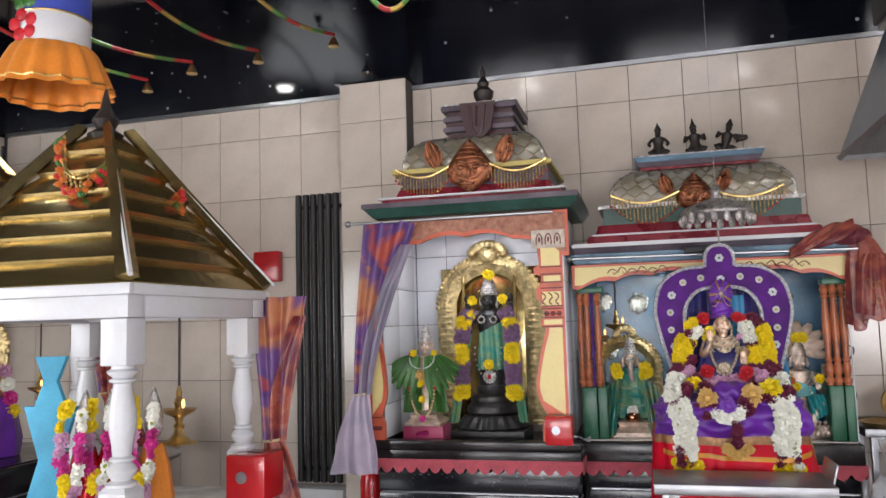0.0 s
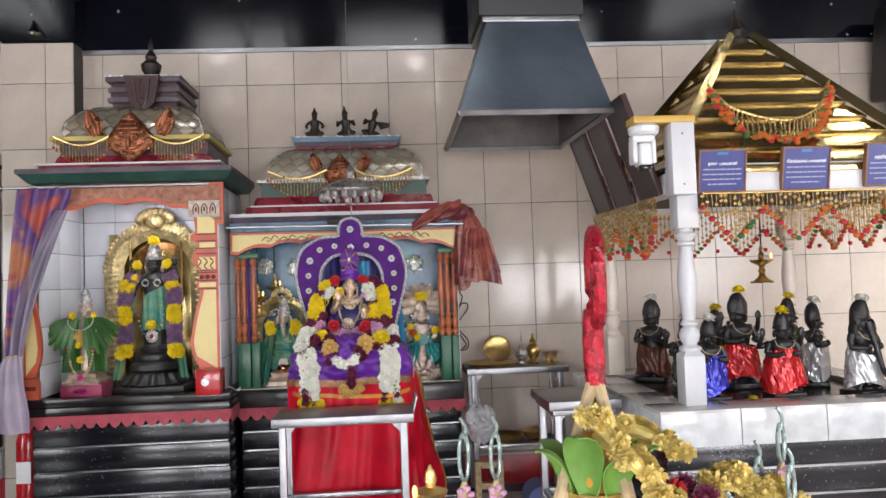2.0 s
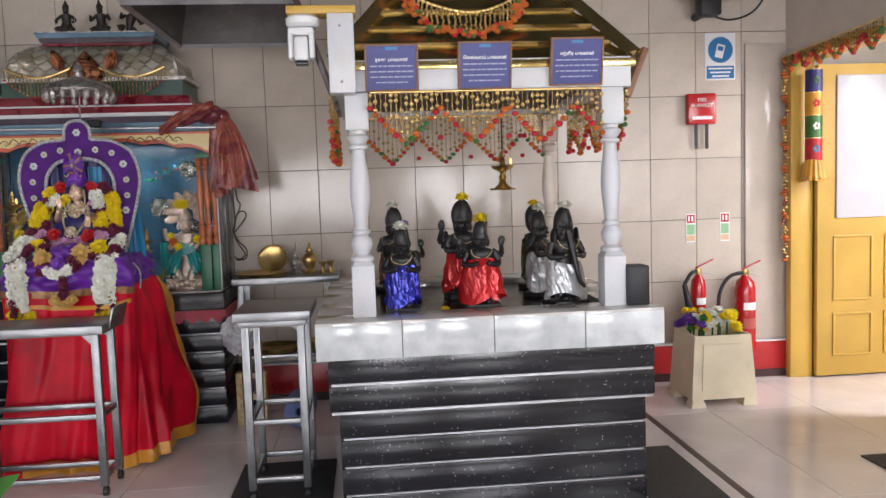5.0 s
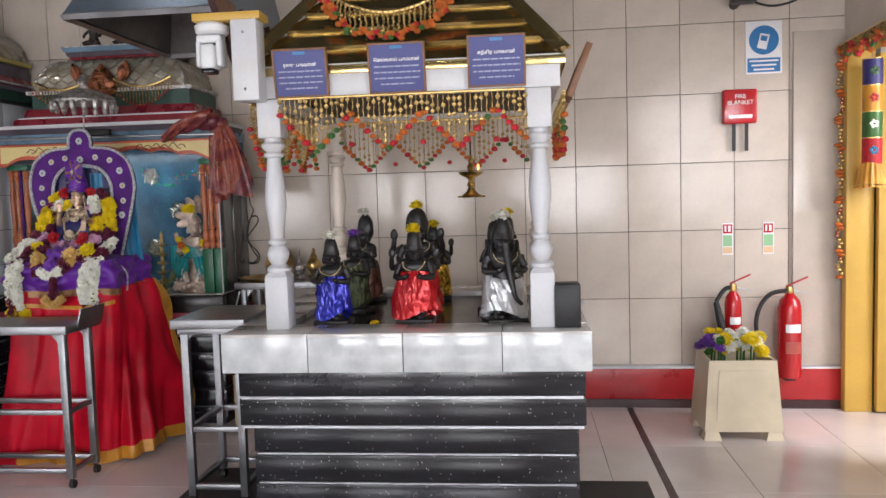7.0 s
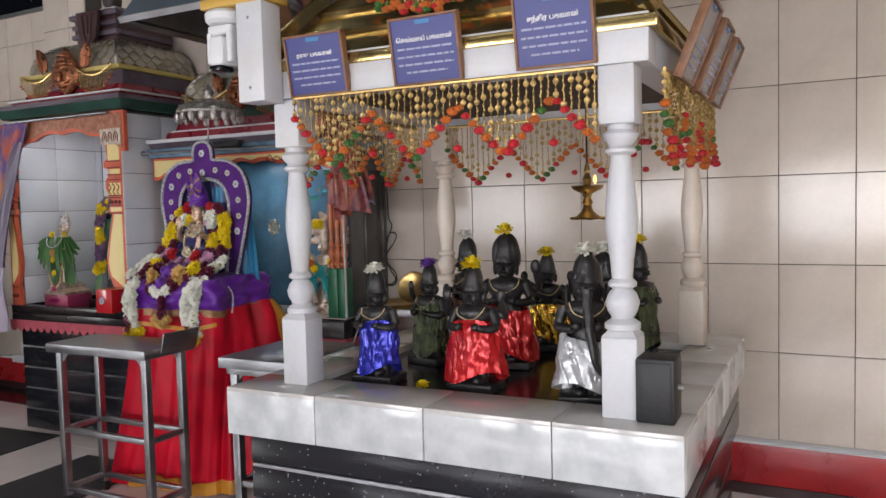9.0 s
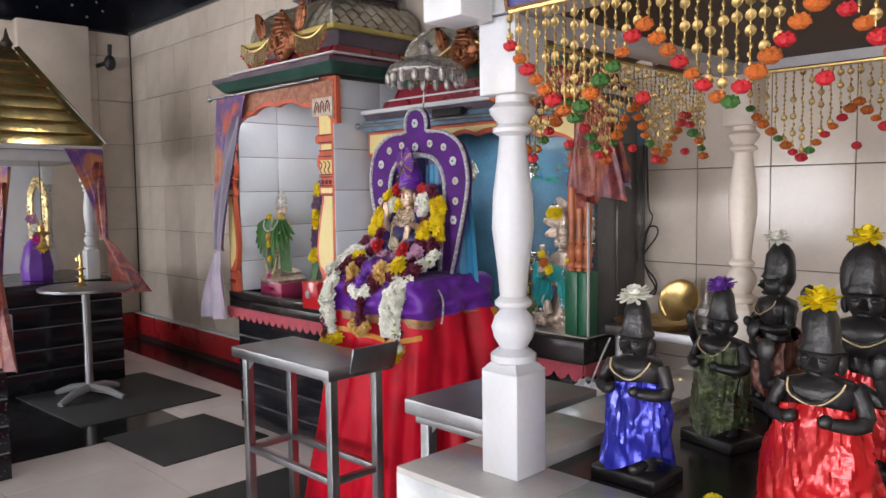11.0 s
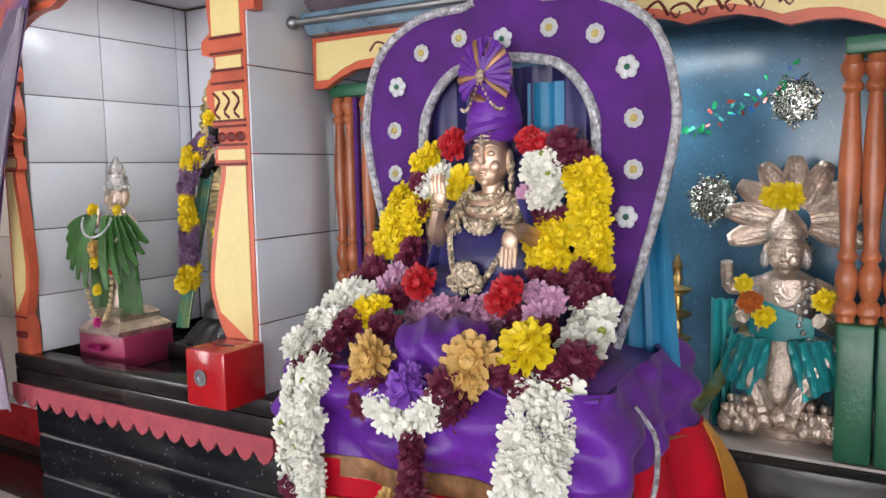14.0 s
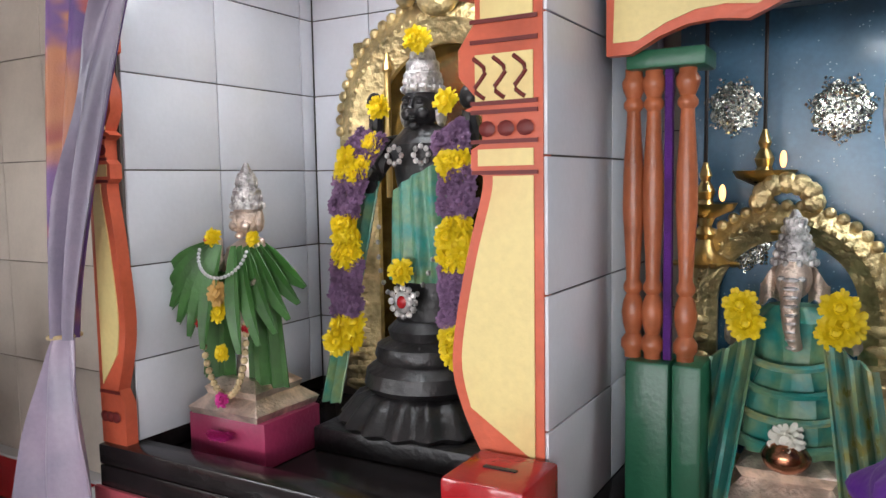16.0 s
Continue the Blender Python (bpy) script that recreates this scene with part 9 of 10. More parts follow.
# ---- extinguishers, flower bin, mats ----
def extinguisher(x, r, z0, z1, horn, label):
    c = on_wall(x, -0.1, 0)
    th = thing("fire_extinguisher", (c.x, c.y, z0), label, "fire extinguisher", "fire extinguishers")
    bm = bmn()
    h = z1 - z0
    lathe(bm, [(r * 0.92, 0), (r, 0.012), (r, h * 0.82), (r * 0.85, h * 0.92), (r * 0.4, h * 0.99), (r * 0.3, h * 1.02)], 24, (c.x, c.y, z0))
    part("cylinder", bm, REDBOX, th)
    bm = bmn()
    lathe(bm, [(0.02, 0), (0.024, 0.01), (0.02, 0.04)], 12, (c.x, c.y, z1))
    part("valve", bm, BRASS, th)
    for k, dz in ((0, 0.05), (1, 0.02)):
        bm = bmn()
        box(bm, -0.02, 0.105, -0.009, 0.009, -0.004, 0.004, 0.002)
        bmesh.ops.transform(bm, matrix=pose(c.x, c.y, z1 + dz, 0, -26 + 38 * k, -12), verts=bm.verts[:])
        part("lever", bm, REDBOX if k == 0 else CHROME, th)
    bm = bmn()
    if horn:
        lathe(bm, [(0.016, 0), (0.028, 0.22), (0.034, 0.3)], 14, m=pose(c.x - 0.1, c.y - 0.02, z1 - 0.06, 180, -12, 0))
        tube(bm, curve_pts([(c.x, c.y, z1 + 0.02), (c.x - 0.05, c.y - 0.01, z1 + 0.01), (c.x - 0.1, c.y - 0.02, z1 - 0.06)], 10), 0.012, 8)
    else:
        tube(bm, curve_pts([(c.x, c.y, z1 + 0.02), (c.x - 0.12, c.y - 0.02, z1 - 0.005), (c.x - 0.19, c.y - 0.03, z1 - 0.13), (c.x - 0.18, c.y - 0.03, z1 - 0.36)], 20), 0.012, 8)
    part("hose", bm, BLACKPLASTIC, th)
    for zz, hh, mm in ((0.55, 0.1, SIGNWHITE), (0.3, 0.14, mat("label_print_red", (0.5, 0.1, 0.08), 0.4))):
        bm = bmn()
        for k in range(8):
            a0, a1 = radians(-125 + 10 * k), radians(-125 + 10 * (k + 1))
            vs = [bm.verts.new((c.x + (r + 0.0015) * math.cos(a), c.y + (r + 0.0015) * math.sin(a), z)) for a, z in ((a0, z0 + h * zz), (a1, z0 + h * zz), (a1, z0 + h * zz + hh * h), (a0, z0 + h * zz + hh * h))]
            bm.faces.new(vs)
        part("label", bm, mm, th)
    bm = bmn()
    a, b = on_wall(x - 0.03, 0, z0 - 0.02), on_wall(x + 0.03, -0.12, z0 - 0.001)
    box(bm, a.x, b.x, b.y, a.y, z0 - 0.02, z0 - 0.001)
    part("bracket", bm, BLACKPLASTIC, th)


extinguisher(3.87, 0.047, 0.28, 0.7, True, "red carbon dioxide extinguisher with a black horn on the wall")
extinguisher(4.18, 0.064, 0.2, 0.68, False, "red water extinguisher with a black hose on the wall")

bn = thing("flower_bin", (3.78, 3.95, 0), "cream plastic square bin on four feet holding cut flowers", "bin")
bm = bmn()
pts = []
for z, gx, gy in ((0.045, 0.195, 0.165), (0.41, 0.168, 0.145)):
    pts.append([bm.verts.new((3.775 + sx * gx, 3.95 + sy * gy, z)) for sx, sy in ((-1, -1), (1, -1), (1, 1), (-1, 1))])
for k in range(4):
    bm.faces.new((pts[0][k], pts[0][(k + 1) % 4], pts[1][(k + 1) % 4], pts[1][k]))
bm.faces.new(pts[0][::-1])
inn = [bm.verts.new((3.775 + sx * 0.155, 3.95 + sy * 0.132, 0.41)) for sx, sy in ((-1, -1), (1, -1), (1, 1), (-1, 1))]
low = [bm.verts.new((3.775 + sx * 0.15, 3.95 + sy * 0.127, 0.32)) for sx, sy in ((-1, -1), (1, -1), (1, 1), (-1, 1))]
for k in range(4):
    bm.faces.new((pts[1][k], pts[1][(k + 1) % 4], inn[(k + 1) % 4], inn[k]))
    bm.faces.new((inn[k], inn[(k + 1) % 4], low[(k + 1) % 4], low[k]))
bm.faces.new(low)
part("body", bm, CREAMPLASTIC, bn)
for sx in (-1, 1):
    for sy in (-1, 1):
        bm = bmn()
        lathe(bm, [(0.045, 0), (0.03, 0.05)], square=True, c=(3.775 + sx * 0.155, 3.95 + sy * 0.125, 0))
        part("foot", bm, CREAMPLASTIC, bn)
for y, s in ((-1, -1),):
    bm = bmn()
    vs = [bm.verts.new(p) for p in ((3.64, 3.787, 0.1), (3.91, 3.787, 0.1), (3.895, 3.80, 0.36), (3.655, 3.80, 0.36))]
    vb = [bm.verts.new((v.co.x, v.co.y - 0.006, v.co.z)) for v in vs]
    bm.faces.new(vb)
    for k in range(4):
        bm.faces.new((vs[k], vs[(k + 1) % 4], vb[(k + 1) % 4], vb[k]))
    part("panel", bm, CREAMPLASTIC, bn)
bq = thing("cut_flowers", (3.78, 3.95, 0.33), "bunches of yellow, white and violet flowers standing in the bin", "flowers")
rg2 = random.Random(5)
for k in range(46):
    x, y = 3.775 + rg2.uniform(-0.15, 0.15), 3.95 + rg2.uniform(-0.13, 0.13)
    mm = FL_PURPLE if x < 3.68 and rg2.random() < 0.5 else rg2.choice([FL_WHITE, FL_YELLOW, FL_WHITE, FL_YELLOW, LEAFGREEN])
    z = 0.45 + rg2.uniform(-0.02, 0.07) - 0.3 * ((x - 3.775) ** 2)
    put_flower(bq, mm, (x, y, z), (x - 3.775, y - 4.1, 0.35), rg2.uniform(0.026, 0.045), rg2)
for k in range(14):
    x, y = 3.775 + rg2.uniform(-0.12, 0.12), 3.95 + rg2.uniform(-0.1, 0.1)
    bm = bmn()
    tube(bm, [(x, y, 0.32), (x * 1.002, y, 0.47)], 0.005, 5)
    part("stem", bm, LEAFGREEN, bq)


def floor_mat(x0, x1, y0, y1, label, turn=0):
    bm = bmn()
    w, d = (x1 - x0) / 2, (y1 - y0) / 2
    box(bm, -w, w, -d, d, 0, 0.008, 0.003)
    bmesh.ops.transform(bm, matrix=pose((x0 + x1) / 2, (y0 + y1) / 2, 0.0005, 0, 0, turn), verts=bm.verts[:])
    solo("floor_mat", bm, MATRUBBER, ((x0 + x1) / 2, (y0 + y1) / 2, 0.0), label, "mat", "black floor mats")


floor_mat(2.88, 3.2, 2.45, 3.2, "black rubber floor mat beside the counter")
floor_mat(1.14, 1.58, 2.5, 3.33, "black rubber floor mat under the steel stand")
floor_mat(4.0, 4.45, 2.3, 2.9, "black rubber mat near the door")
floor_mat(-1.66, -0.98, 3.15, 3.78, "large black rubber mat before the tall shrine", 3)
floor_mat(-0.5, 0.02, 2.85, 3.6, "black rubber mat beside the small steel table")
floor_mat(-3.04, -1.97, 3.1, 4.03, "large black rubber mat near the far shrine", 3)
bm = bmn()
box(bm, 3.265, 3.3, -3.9, 4.42, 0.0, 0.002)
solo("floor_strip", bm, DARKTRIM, (3.28, 0, 0), "thin dark strip inlaid in the floor", kind="structure")
bm = bmn()
box(bm, -4.55, -1.58, 1.0, 3.62, 0.0005, 0.003)
solo("dark_floor", bm, FLOORDARK, (-2.7, 2.0, 0), "glossy black floor tiles", kind="structure")

# ---- doorway with open door, toran and cloth hanging ----
bm = bmn()
box(bm, 4.47, 4.62, 4.3, 4.36, 0, 2.08, 0.006)
box(bm, 4.47, 4.62, 3.38, 4.30, 2.02, 2.08, 0.006)
box(bm, 4.47, 4.62, 3.32, 3.38, 0, 2.08, 0.006)
solo("door_frame", bm, YELLOWPAINT, (4.55, 3.85, 0), "mustard yellow painted door frame", kind="structure")
dr = thing("door_1", (5.05, 4.28, 0), "mustard yellow panelled door standing open with a white upper panel", "door", kind="structure")
bm = bmn()
box(bm, 4.625, 5.48, 4.26, 4.30, 0.012, 2.0, 0.004)
part("leaf", bm, YELLOWPAINT, dr)
bm = bmn()
box(bm, 4.745, 5.36, 4.245, 4.259, 1.03, 1.93, 0.008)
part("white_panel", bm, WHITEBOARD, dr, "white upper panel")
for x0, x1 in ((4.73, 5.0), (5.08, 5.36)):
    for z0, z1 in ((0.14, 0.42), (0.5, 0.92)):
        for a in ((x0, x1, z0, z0 + 0.014), (x0, x1, z1 - 0.014, z1), (x0, x0 + 0.014, z0 + 0.014, z1 - 0.014), (x1 - 0.014, x1, z0 + 0.014, z1 - 0.014)):
            bm = bmn()
            box(bm, a[0], a[1], 4.25, 4.2595, a[2], a[3], 0.004)
            part("panel_moulding", bm, YELLOWPAINT, dr)
toran((4.44, 3.40, 2.10), (4.44, 4.33, 2.06), 1.97, 2.05, 6, 40, "gold bead and orange pompom fringe over the doorway", pom=0.012, drop=False)
sg = thing("side_garland", (4.45, 4.34, 0.77), "hanging string of small bells and orange pompoms beside the door", "garland")
rg3 = random.Random(9)
for k in range(60):
    z = 2.02 - 1.25 * k / 59
    big = k % 7 in (3, 4)
    piece("bell", bead_mesh(FL_ORANGE if big else rg3.choice([BRASS, COPPER, BRASS])), sg, Matrix.Translation((4.445 + rg3.uniform(-0.012, 0.012), 4.325 + rg3.uniform(-0.008, 0.008), z)) @ Matrix.Diagonal((0.024 if big else 0.013, 0.02 if big else 0.013, 0.014, 1)))


def windsock(x, y, z_bot, h, r, bands, skirt, label, flare=1.9, skirt_h=0.1):
    """A stuffed cloth tube of coloured bands with a gathered skirt at its foot, hung by a cord."""
    th = thing("cloth_hanging", (x, y, z_bot), label, "hanging")
    n = len(bands)
    for k, mm in enumerate(bands):
        bm = bmn()
        a, b = z_bot + skirt_h + h * (n - 1 - k) / n, z_bot + skirt_h + h * (n - k) / n
        lathe(bm, [(r * 0.96, a), (r, a + 0.01), (r, b - 0.01), (r * 0.96, b)], 24, (x, y, 0))
        part("band", bm, mm, th)
        bm = bmn()
        lathe(bm, [(r * 1.02, b - 0.006), (r * 1.03, b - 0.003), (r * 1.02, b)], 24, (x, y, 0))
        part("gold_braid", bm, BRASS, th)
        bm = bmn()
        for j in range(5):
            t = 2 * math.pi * j / 5 + 0.5
            ell(bm, (x - 0.2 * r + 0.3 * r * math.cos(t), y - r * 0.98, (a + b) / 2 + 0.3 * r * math.sin(t)), (0.2 * r, 0.08 * r, 0.2 * r), 8, 5)
        part("applique", bm, [LEAFGREEN, FL_RED, FL_WHITE, BLUECLOTH][k % 4], th)
    bm = bmn()

    def sk(u, v):
        a = u * 2 * math.pi
        rr = r * (1 + (flare - 1) * (1 - v) ** 0.7) * (1 + 0.06 * math.sin(a * 15) * (1 - 0.3 * v))
        return (x + rr * math.cos(a), y + rr * math.sin(a), z_bot + skirt_h * v + 0.006 * math.sin(a * 2))
    sheet(bm, sk, 90, 8, 0.003)
    part("skirt", bm, skirt, th, "gathered cloth skirt")
    bm = bmn()
    tube(bm, [Vector(sk(k / 60, 0.12)) * 1.0 for k in range(60)], 0.005, 5, closed=True)
    part("gold_hem", bm, BRASS, th)
    bm = bmn()
    tube(bm, [(x, y, z_bot + skirt_h + h), (x, y, CEIL)], 0.003, 5)
    part("cord", bm, STRAW, th)


windsock(-2.06, 2.3, 2.255, 0.66, 0.125, [ROYALBLUE, ROYALBLUE, ROYALBLUE, ROYALBLUE, ROYALBLUE, WHITEPAINT], SKIRTORANGE, "blue and white cloth tube with a gathered orange skirt", 1.62, 0.17)
windsock(4.56, 4.2, 1.27, 0.56, 0.05, [NAVYCLOTH, YELLOWCLOTH, LEAFGREEN, FL_RED], YELLOWCLOTH, "banded cloth tube hanging in the doorway", 1.5, 0.13)

# fire extinguisher and pipe boxing beside the tall shrine
ex = thing("fire_extinguisher", (-1.52, 4.12, 0.0), "red extinguisher standing on the floor beside the tall shrine", "fire extinguisher", "fire extinguishers")
bm = bmn()
lathe(bm, [(0.06, 0.002), (0.065, 0.02), (0.065, 0.52), (0.05, 0.58), (0.02, 0.62)], 20, (-1.52, 4.12, 0))
part("cylinder", bm, REDBOX, ex)
bm = bmn()
box(bm, -1.56, -1.48, 4.05, 4.056, 0.3, 0.42, 0.002)
part("label", bm, SIGNWHITE, ex)
room_box("trim", -2.25, -1.81, -0.16, -0.001, 0.25, 0.4, WHITEPAINT, "white boxed pipe ledge under the radiator", 0.006)
room_box("trim", -2.3, -1.81, -0.2, -0.161, 0.25, 0.31, WHITEPAINT, "white boxed pipe step under the radiator", 0.006)

# ---- near shrine on the west side ----
N1X, N1Y, N1H = -1.745, 2.19, 0.37
slat_base("west_shrine_base", N1X - 0.4, N1X + 0.4, N1Y - 0.4, N1Y + 0.4, 0.0, 0.66, 5, "black granite slatted plinth of the west shrine", category="plinth")
bm = bmn()
box(bm, N1X - 0.43, N1X + 0.43, N1Y - 0.43, N1Y + 0.43, 0.662, 0.8, 0.006)
solo("west_shrine_counter", bm, MARBLE, (N1X, N1Y, 0.662), "grey marble counter of the west shrine", "counter")
c1 = thing("shrine_canopy", (N1X, N1Y, 0.8), "white turned posts carrying a pyramid roof of gold sheet", "canopy")
for sx in (-1, 1):
    for sy in (-1, 1):
        turned_post(c1, N1X + sx * 0.33, N1Y + sy * 0.33, 0.8, 1.42, 0.085, 0.15, 0.13)
for a in ((N1X - 0.385, N1X + 0.385, N1Y - 0.385, N1Y - 0.31), (N1X - 0.385, N1X + 0.385, N1Y + 0.31, N1Y + 0.385), (N1X - 0.385, N1X - 0.31, N1Y - 0.308, N1Y + 0.308), (N1X + 0.31, N1X + 0.385, N1Y - 0.308, N1Y + 0.308)):
    bm = bmn()
    box(bm, *a, 1.422, 1.485, 0.003)
    part("beam", bm, WHITEPAINT, c1)
gold_roof(c1, N1X, N1Y, N1H + 0.01, N1H + 0.01, 1.505, 2.04, 7, WHITEPAINT)
oil_lamp("hanging_oil_lamp", -1.55, 2.33, 1.0, 1.43)
swag("roof_garland", [(-1.80, 2.06, 2.02), (-1.74, 2.0, 1.9), (-1.66, 1.98, 1.86), (-1.62, 2.06, 1.93)], "gold beads and red pompoms on the pyramid roof", 0.05, 12)
swag("roof_garland", [(-1.66, 2.14, 1.93), (-1.58, 2.2, 1.83), (-1.54, 2.3, 1.79), (-1.56, 2.36, 1.88)], "gold beads and red pompoms on the pyramid roof", 0.05, 12)
curtain("shrine_curtain", (-1.41, 2.58, 0), (-1.2, 2.6, 0), (-1.32, 2.57, 0), (-1.37, 2.57, 0), (-1.16, 2.57, 0), 1.495, 0.98, 0.55, PRINTCLOTH, "orange and purple printed curtain tied at the west shrine post", BAGCLOTH)
red_box(-1.335, 2.46, 0.802, 0.145, "square red metal donation box on the west shrine counter")
bm = bmn()
for cz, ww, hh in ((0.98, 0.1, 0.34), (1.23, 0.06, 0.16)):
    prism(bm, [(-1.87 - ww, cz + hh / 2), (-1.87 + ww, cz + hh / 2), (-1.87 + ww * 0.4, cz), (-1.87 + ww, cz - hh / 2), (-1.87 - ww, cz - hh / 2), (-1.87 - ww * 0.4, cz)], 2.10, 2.115)
solo("blue_throne_panel", bm, mat("sky_blue_felt", (0.08, 0.4, 0.6), 0.7, var=0.15), (-1.87, 2.11, 0.8), "sky blue waisted felt panel with silver flowers", "panel")
for k, (x, mm) in enumerate(((-1.75, FOILRED), (-1.69, FOILRED), (-1.57, SKIRTORANGE))):
    bm = bmn()
    lathe(bm, [(0.06, 0.801), (0.065, 0.85), (0.05, 0.95), (0.03, 1.02)], 16, (x, 2.12 + 0.05 * k, 0), mi=1, wob=0.06, lobes=7)
    ell(bm, (x, 2.12 + 0.05 * k, 1.07), (0.03, 0.03, 0.04), 12, 8)
    lathe(bm, [(0.03, 1.09), (0.026, 1.13), (0.018, 1.16), (0.004, 1.2)], 12, (x, 2.12 + 0.05 * k, 0))
    solo("draped_statue", bm, [SILVER, mm], (x, 2.12 + 0.05 * k, 0.801), "silver statue draped in red and orange cloth", "statue", "statues of the west shrine")
    g = thing("flower_garland", (x, 2.06 + 0.05 * k, 0.88), "magenta and yellow flowers hung on the draped statue", "garland")
    strand(g, [(x + 0.03, 2.07 + 0.05 * k, 1.13), (x + 0.035, 2.055 + 0.05 * k, 0.98), (x + 0.02, 2.045 + 0.05 * k, 0.87)], [(FL_WHITE, 1), (FL_MAGENTA, 1), (FL_WHITE, 1), (FL_PINK, 1)], 0.022, F0, rng, 1, 1.0)
    strand(g, [(x - 0.035, 2.07 + 0.05 * k, 1.15), (x - 0.03, 2.05 + 0.05 * k, 1.0), (x, 2.045 + 0.05 * k, 0.9)], [(FL_YELLOW, 1), (FL_PINK, 1), (FL_MAGENTA, 1.3), (FL_YELLOW, 1)], 0.026, F0, rng, 1, 1.0)

# ---- far shrine against the west wall ----
slat_base("far_shrine_base", -4.0, -2.98, 2.75, 3.82, 0.0, 0.76, 5, "black granite slatted plinth of the far shrine", category="plinth")
c2 = thing("shrine_canopy", (-3.5, 3.5, 0.76), "white posts and pyramid gold roof of the far shrine", "canopy")
for sx in (-1, 1):
    for sy in (-1, 1):
        turned_post(c2, -3.5 + sx * 0.44, 3.28 + sy * 0.36, 0.762, 1.6, 0.09)
bm = bmn()
box(bm, -4.0, -3.0, 2.86, 3.70, 1.602, 1.68, 0.004)
part("beam", bm, WHITEPAINT, c2)
gold_roof(c2, -3.5, 3.28, 0.53, 0.42, 1.7, 2.4, 8)
bm = bmn()
box(bm, -3.93, -3.90, 2.95, 3.62, 0.762, 1.6)
part("back_panel", bm, NICHETILE, c2)
ga = thing("gold_arch", (-3.7, 3.4, 0.765), "gold arch behind the far shrine statue", "arch")
arch_ring(ga, -3.55, 3.45, 0.77, 1.3, 0.13, 0.2, 0.014, 15, GOLD)
bm = bmn()
lathe(bm, [(0.1, 0.761), (0.11, 0.85), (0.08, 1.0), (0.04, 1.06)], 16, (-3.3, 3.35, 0), mi=1, wob=0.05, lobes=7)
ell(bm, (-3.3, 3.35, 1.1), (0.035, 0.035, 0.045), 12, 8)
lathe(bm, [(0.032, 1.13), (0.02, 1.19), (0.004, 1.24)], 12, (-3.3, 3.35, 0))
solo("draped_statue", bm, [BRASS, PURPLECLOTH], (-3.3, 3.35, 0.761), "brass statue draped in purple cloth in the far shrine", "statue")
g = thing("flower_offering", (-3.3, 3.3, 1.0), "pink and white flowers on the purple draped statue", "flowers")
for k, mm in enumerate((FL_PINK, FL_WHITE, FL_MAGENTA, FL_YELLOW)):
    put_flower(g, mm, (-3.22, 3.3 + 0.02 * k, 1.2 - 0.07 * k), (1, -0.4, 0.2), 0.04, rng)
curtain("shrine_curtain", (-2.95, 3.47, 0), (-2.93, 3.70, 0), (-2.92, 3.69, 0), (-2.88, 3.74, 0), (-2.74, 3.93, 0), 1.69, 1.05, 0.66, PRINTCLOTH, "orange and purple printed curtain tied at the far shrine", BAGCLOTH)
oil_lamp("hanging_oil_lamp", -3.0, 3.3, 1.0, 1.6)
rt = thing("round_table", (-2.62, 3.43, 0), "small round steel cafe table on a four-armed foot", "table")
bm = bmn()
lathe(bm, [(0.28, 0.735), (0.29, 0.74), (0.29, 0.755), (0.28, 0.76)], 36, (-2.62, 3.43, 0))
part("tabletop", bm, STEEL, rt)
bm = bmn()
lathe(bm, [(0.03, 0.06), (0.026, 0.08), (0.026, 0.734)], 16, (-2.62, 3.43, 0))
part("column", bm, STEEL, rt)
for k in range(4):
    a = k * math.pi / 2 + 0.5
    bm = bmn()
    tube(bm, [(-2.62, 3.43, 0.075), (-2.62 + 0.15 * math.cos(a), 3.43 + 0.15 * math.sin(a), 0.06), (-2.62 + 0.27 * math.cos(a), 3.43 + 0.27 * math.sin(a), 0.02)], [0.03, 0.026, 0.02], 8)
    part("foot_arm", bm, GREYPLASTIC, rt)
standing_lamp(-2.66, 3.42, 0.76, 0.22, True, "small brass oil lamp burning on the round table")
bm = bmn()
tube(bm, [on_wall(-4.6, -0.3, 2.55), on_wall(-4.3, -0.3, 2.55), on_wall(-4.28, -0.3, 2.7)], 0.02, 8)
ell(bm, on_wall(-4.29, -0.3, 2.54), (0.05, 0.05, 0.07), 10, 8)
solo("wall_bracket", bm, BLACKPLASTIC, on_wall(-4.6, -0.3, 2.55), "empty black speaker bracket high on the side wall", "bracket")

# ---- offerings in front: pot, tripod, garland, lamp ----
steel_table("offering_table", 0.4, 1.16, 0.62, 1.05, 0.74, "small steel table under the pot and garlands", [0.3])
PX, PY = 0.832, 0.765
pot = thing("clay_pot", (PX, PY, 0.74), "white painted round pot with gold neck band and orange motif", "pot")
bm = bmn()
lathe(bm, [(0.05, 0.741), (0.085, 0.77), (0.12, 0.83), (0.125, 0.88), (0.1, 0.945), (0.06, 0.985), (0.045, 0.99)], 32, (PX, PY, 0))
part("body", bm, WHITEPOT, pot)
bm = bmn()
lathe(bm, [(0.043, 0.985), (0.045, 0.99), (0.046, 1.015), (0.05, 1.022), (0.04, 1.022), (0.036, 0.99)], 28, (PX, PY, 0))
part("neck_band", bm, BRASS, pot, "gold neck band")
bm = bmn()
for k in range(7):
    a = 2 * math.pi * k / 7
    c = Vector((PX + 0.112 * math.cos(-0.9), PY + 0.112 * math.sin(-0.9), 0.905))
    ell(bm, c + Vector((0.018 * math.cos(a), 0, 0.02 * math.sin(a))), (0.014, 0.014, 0.012), 8, 5)
part("painted_motif", bm, FL_ORANGE, pot)
bm = bmn()
ell(bm, (PX, PY, 1.055), (0.043, 0.043, 0.055), 16, 10)
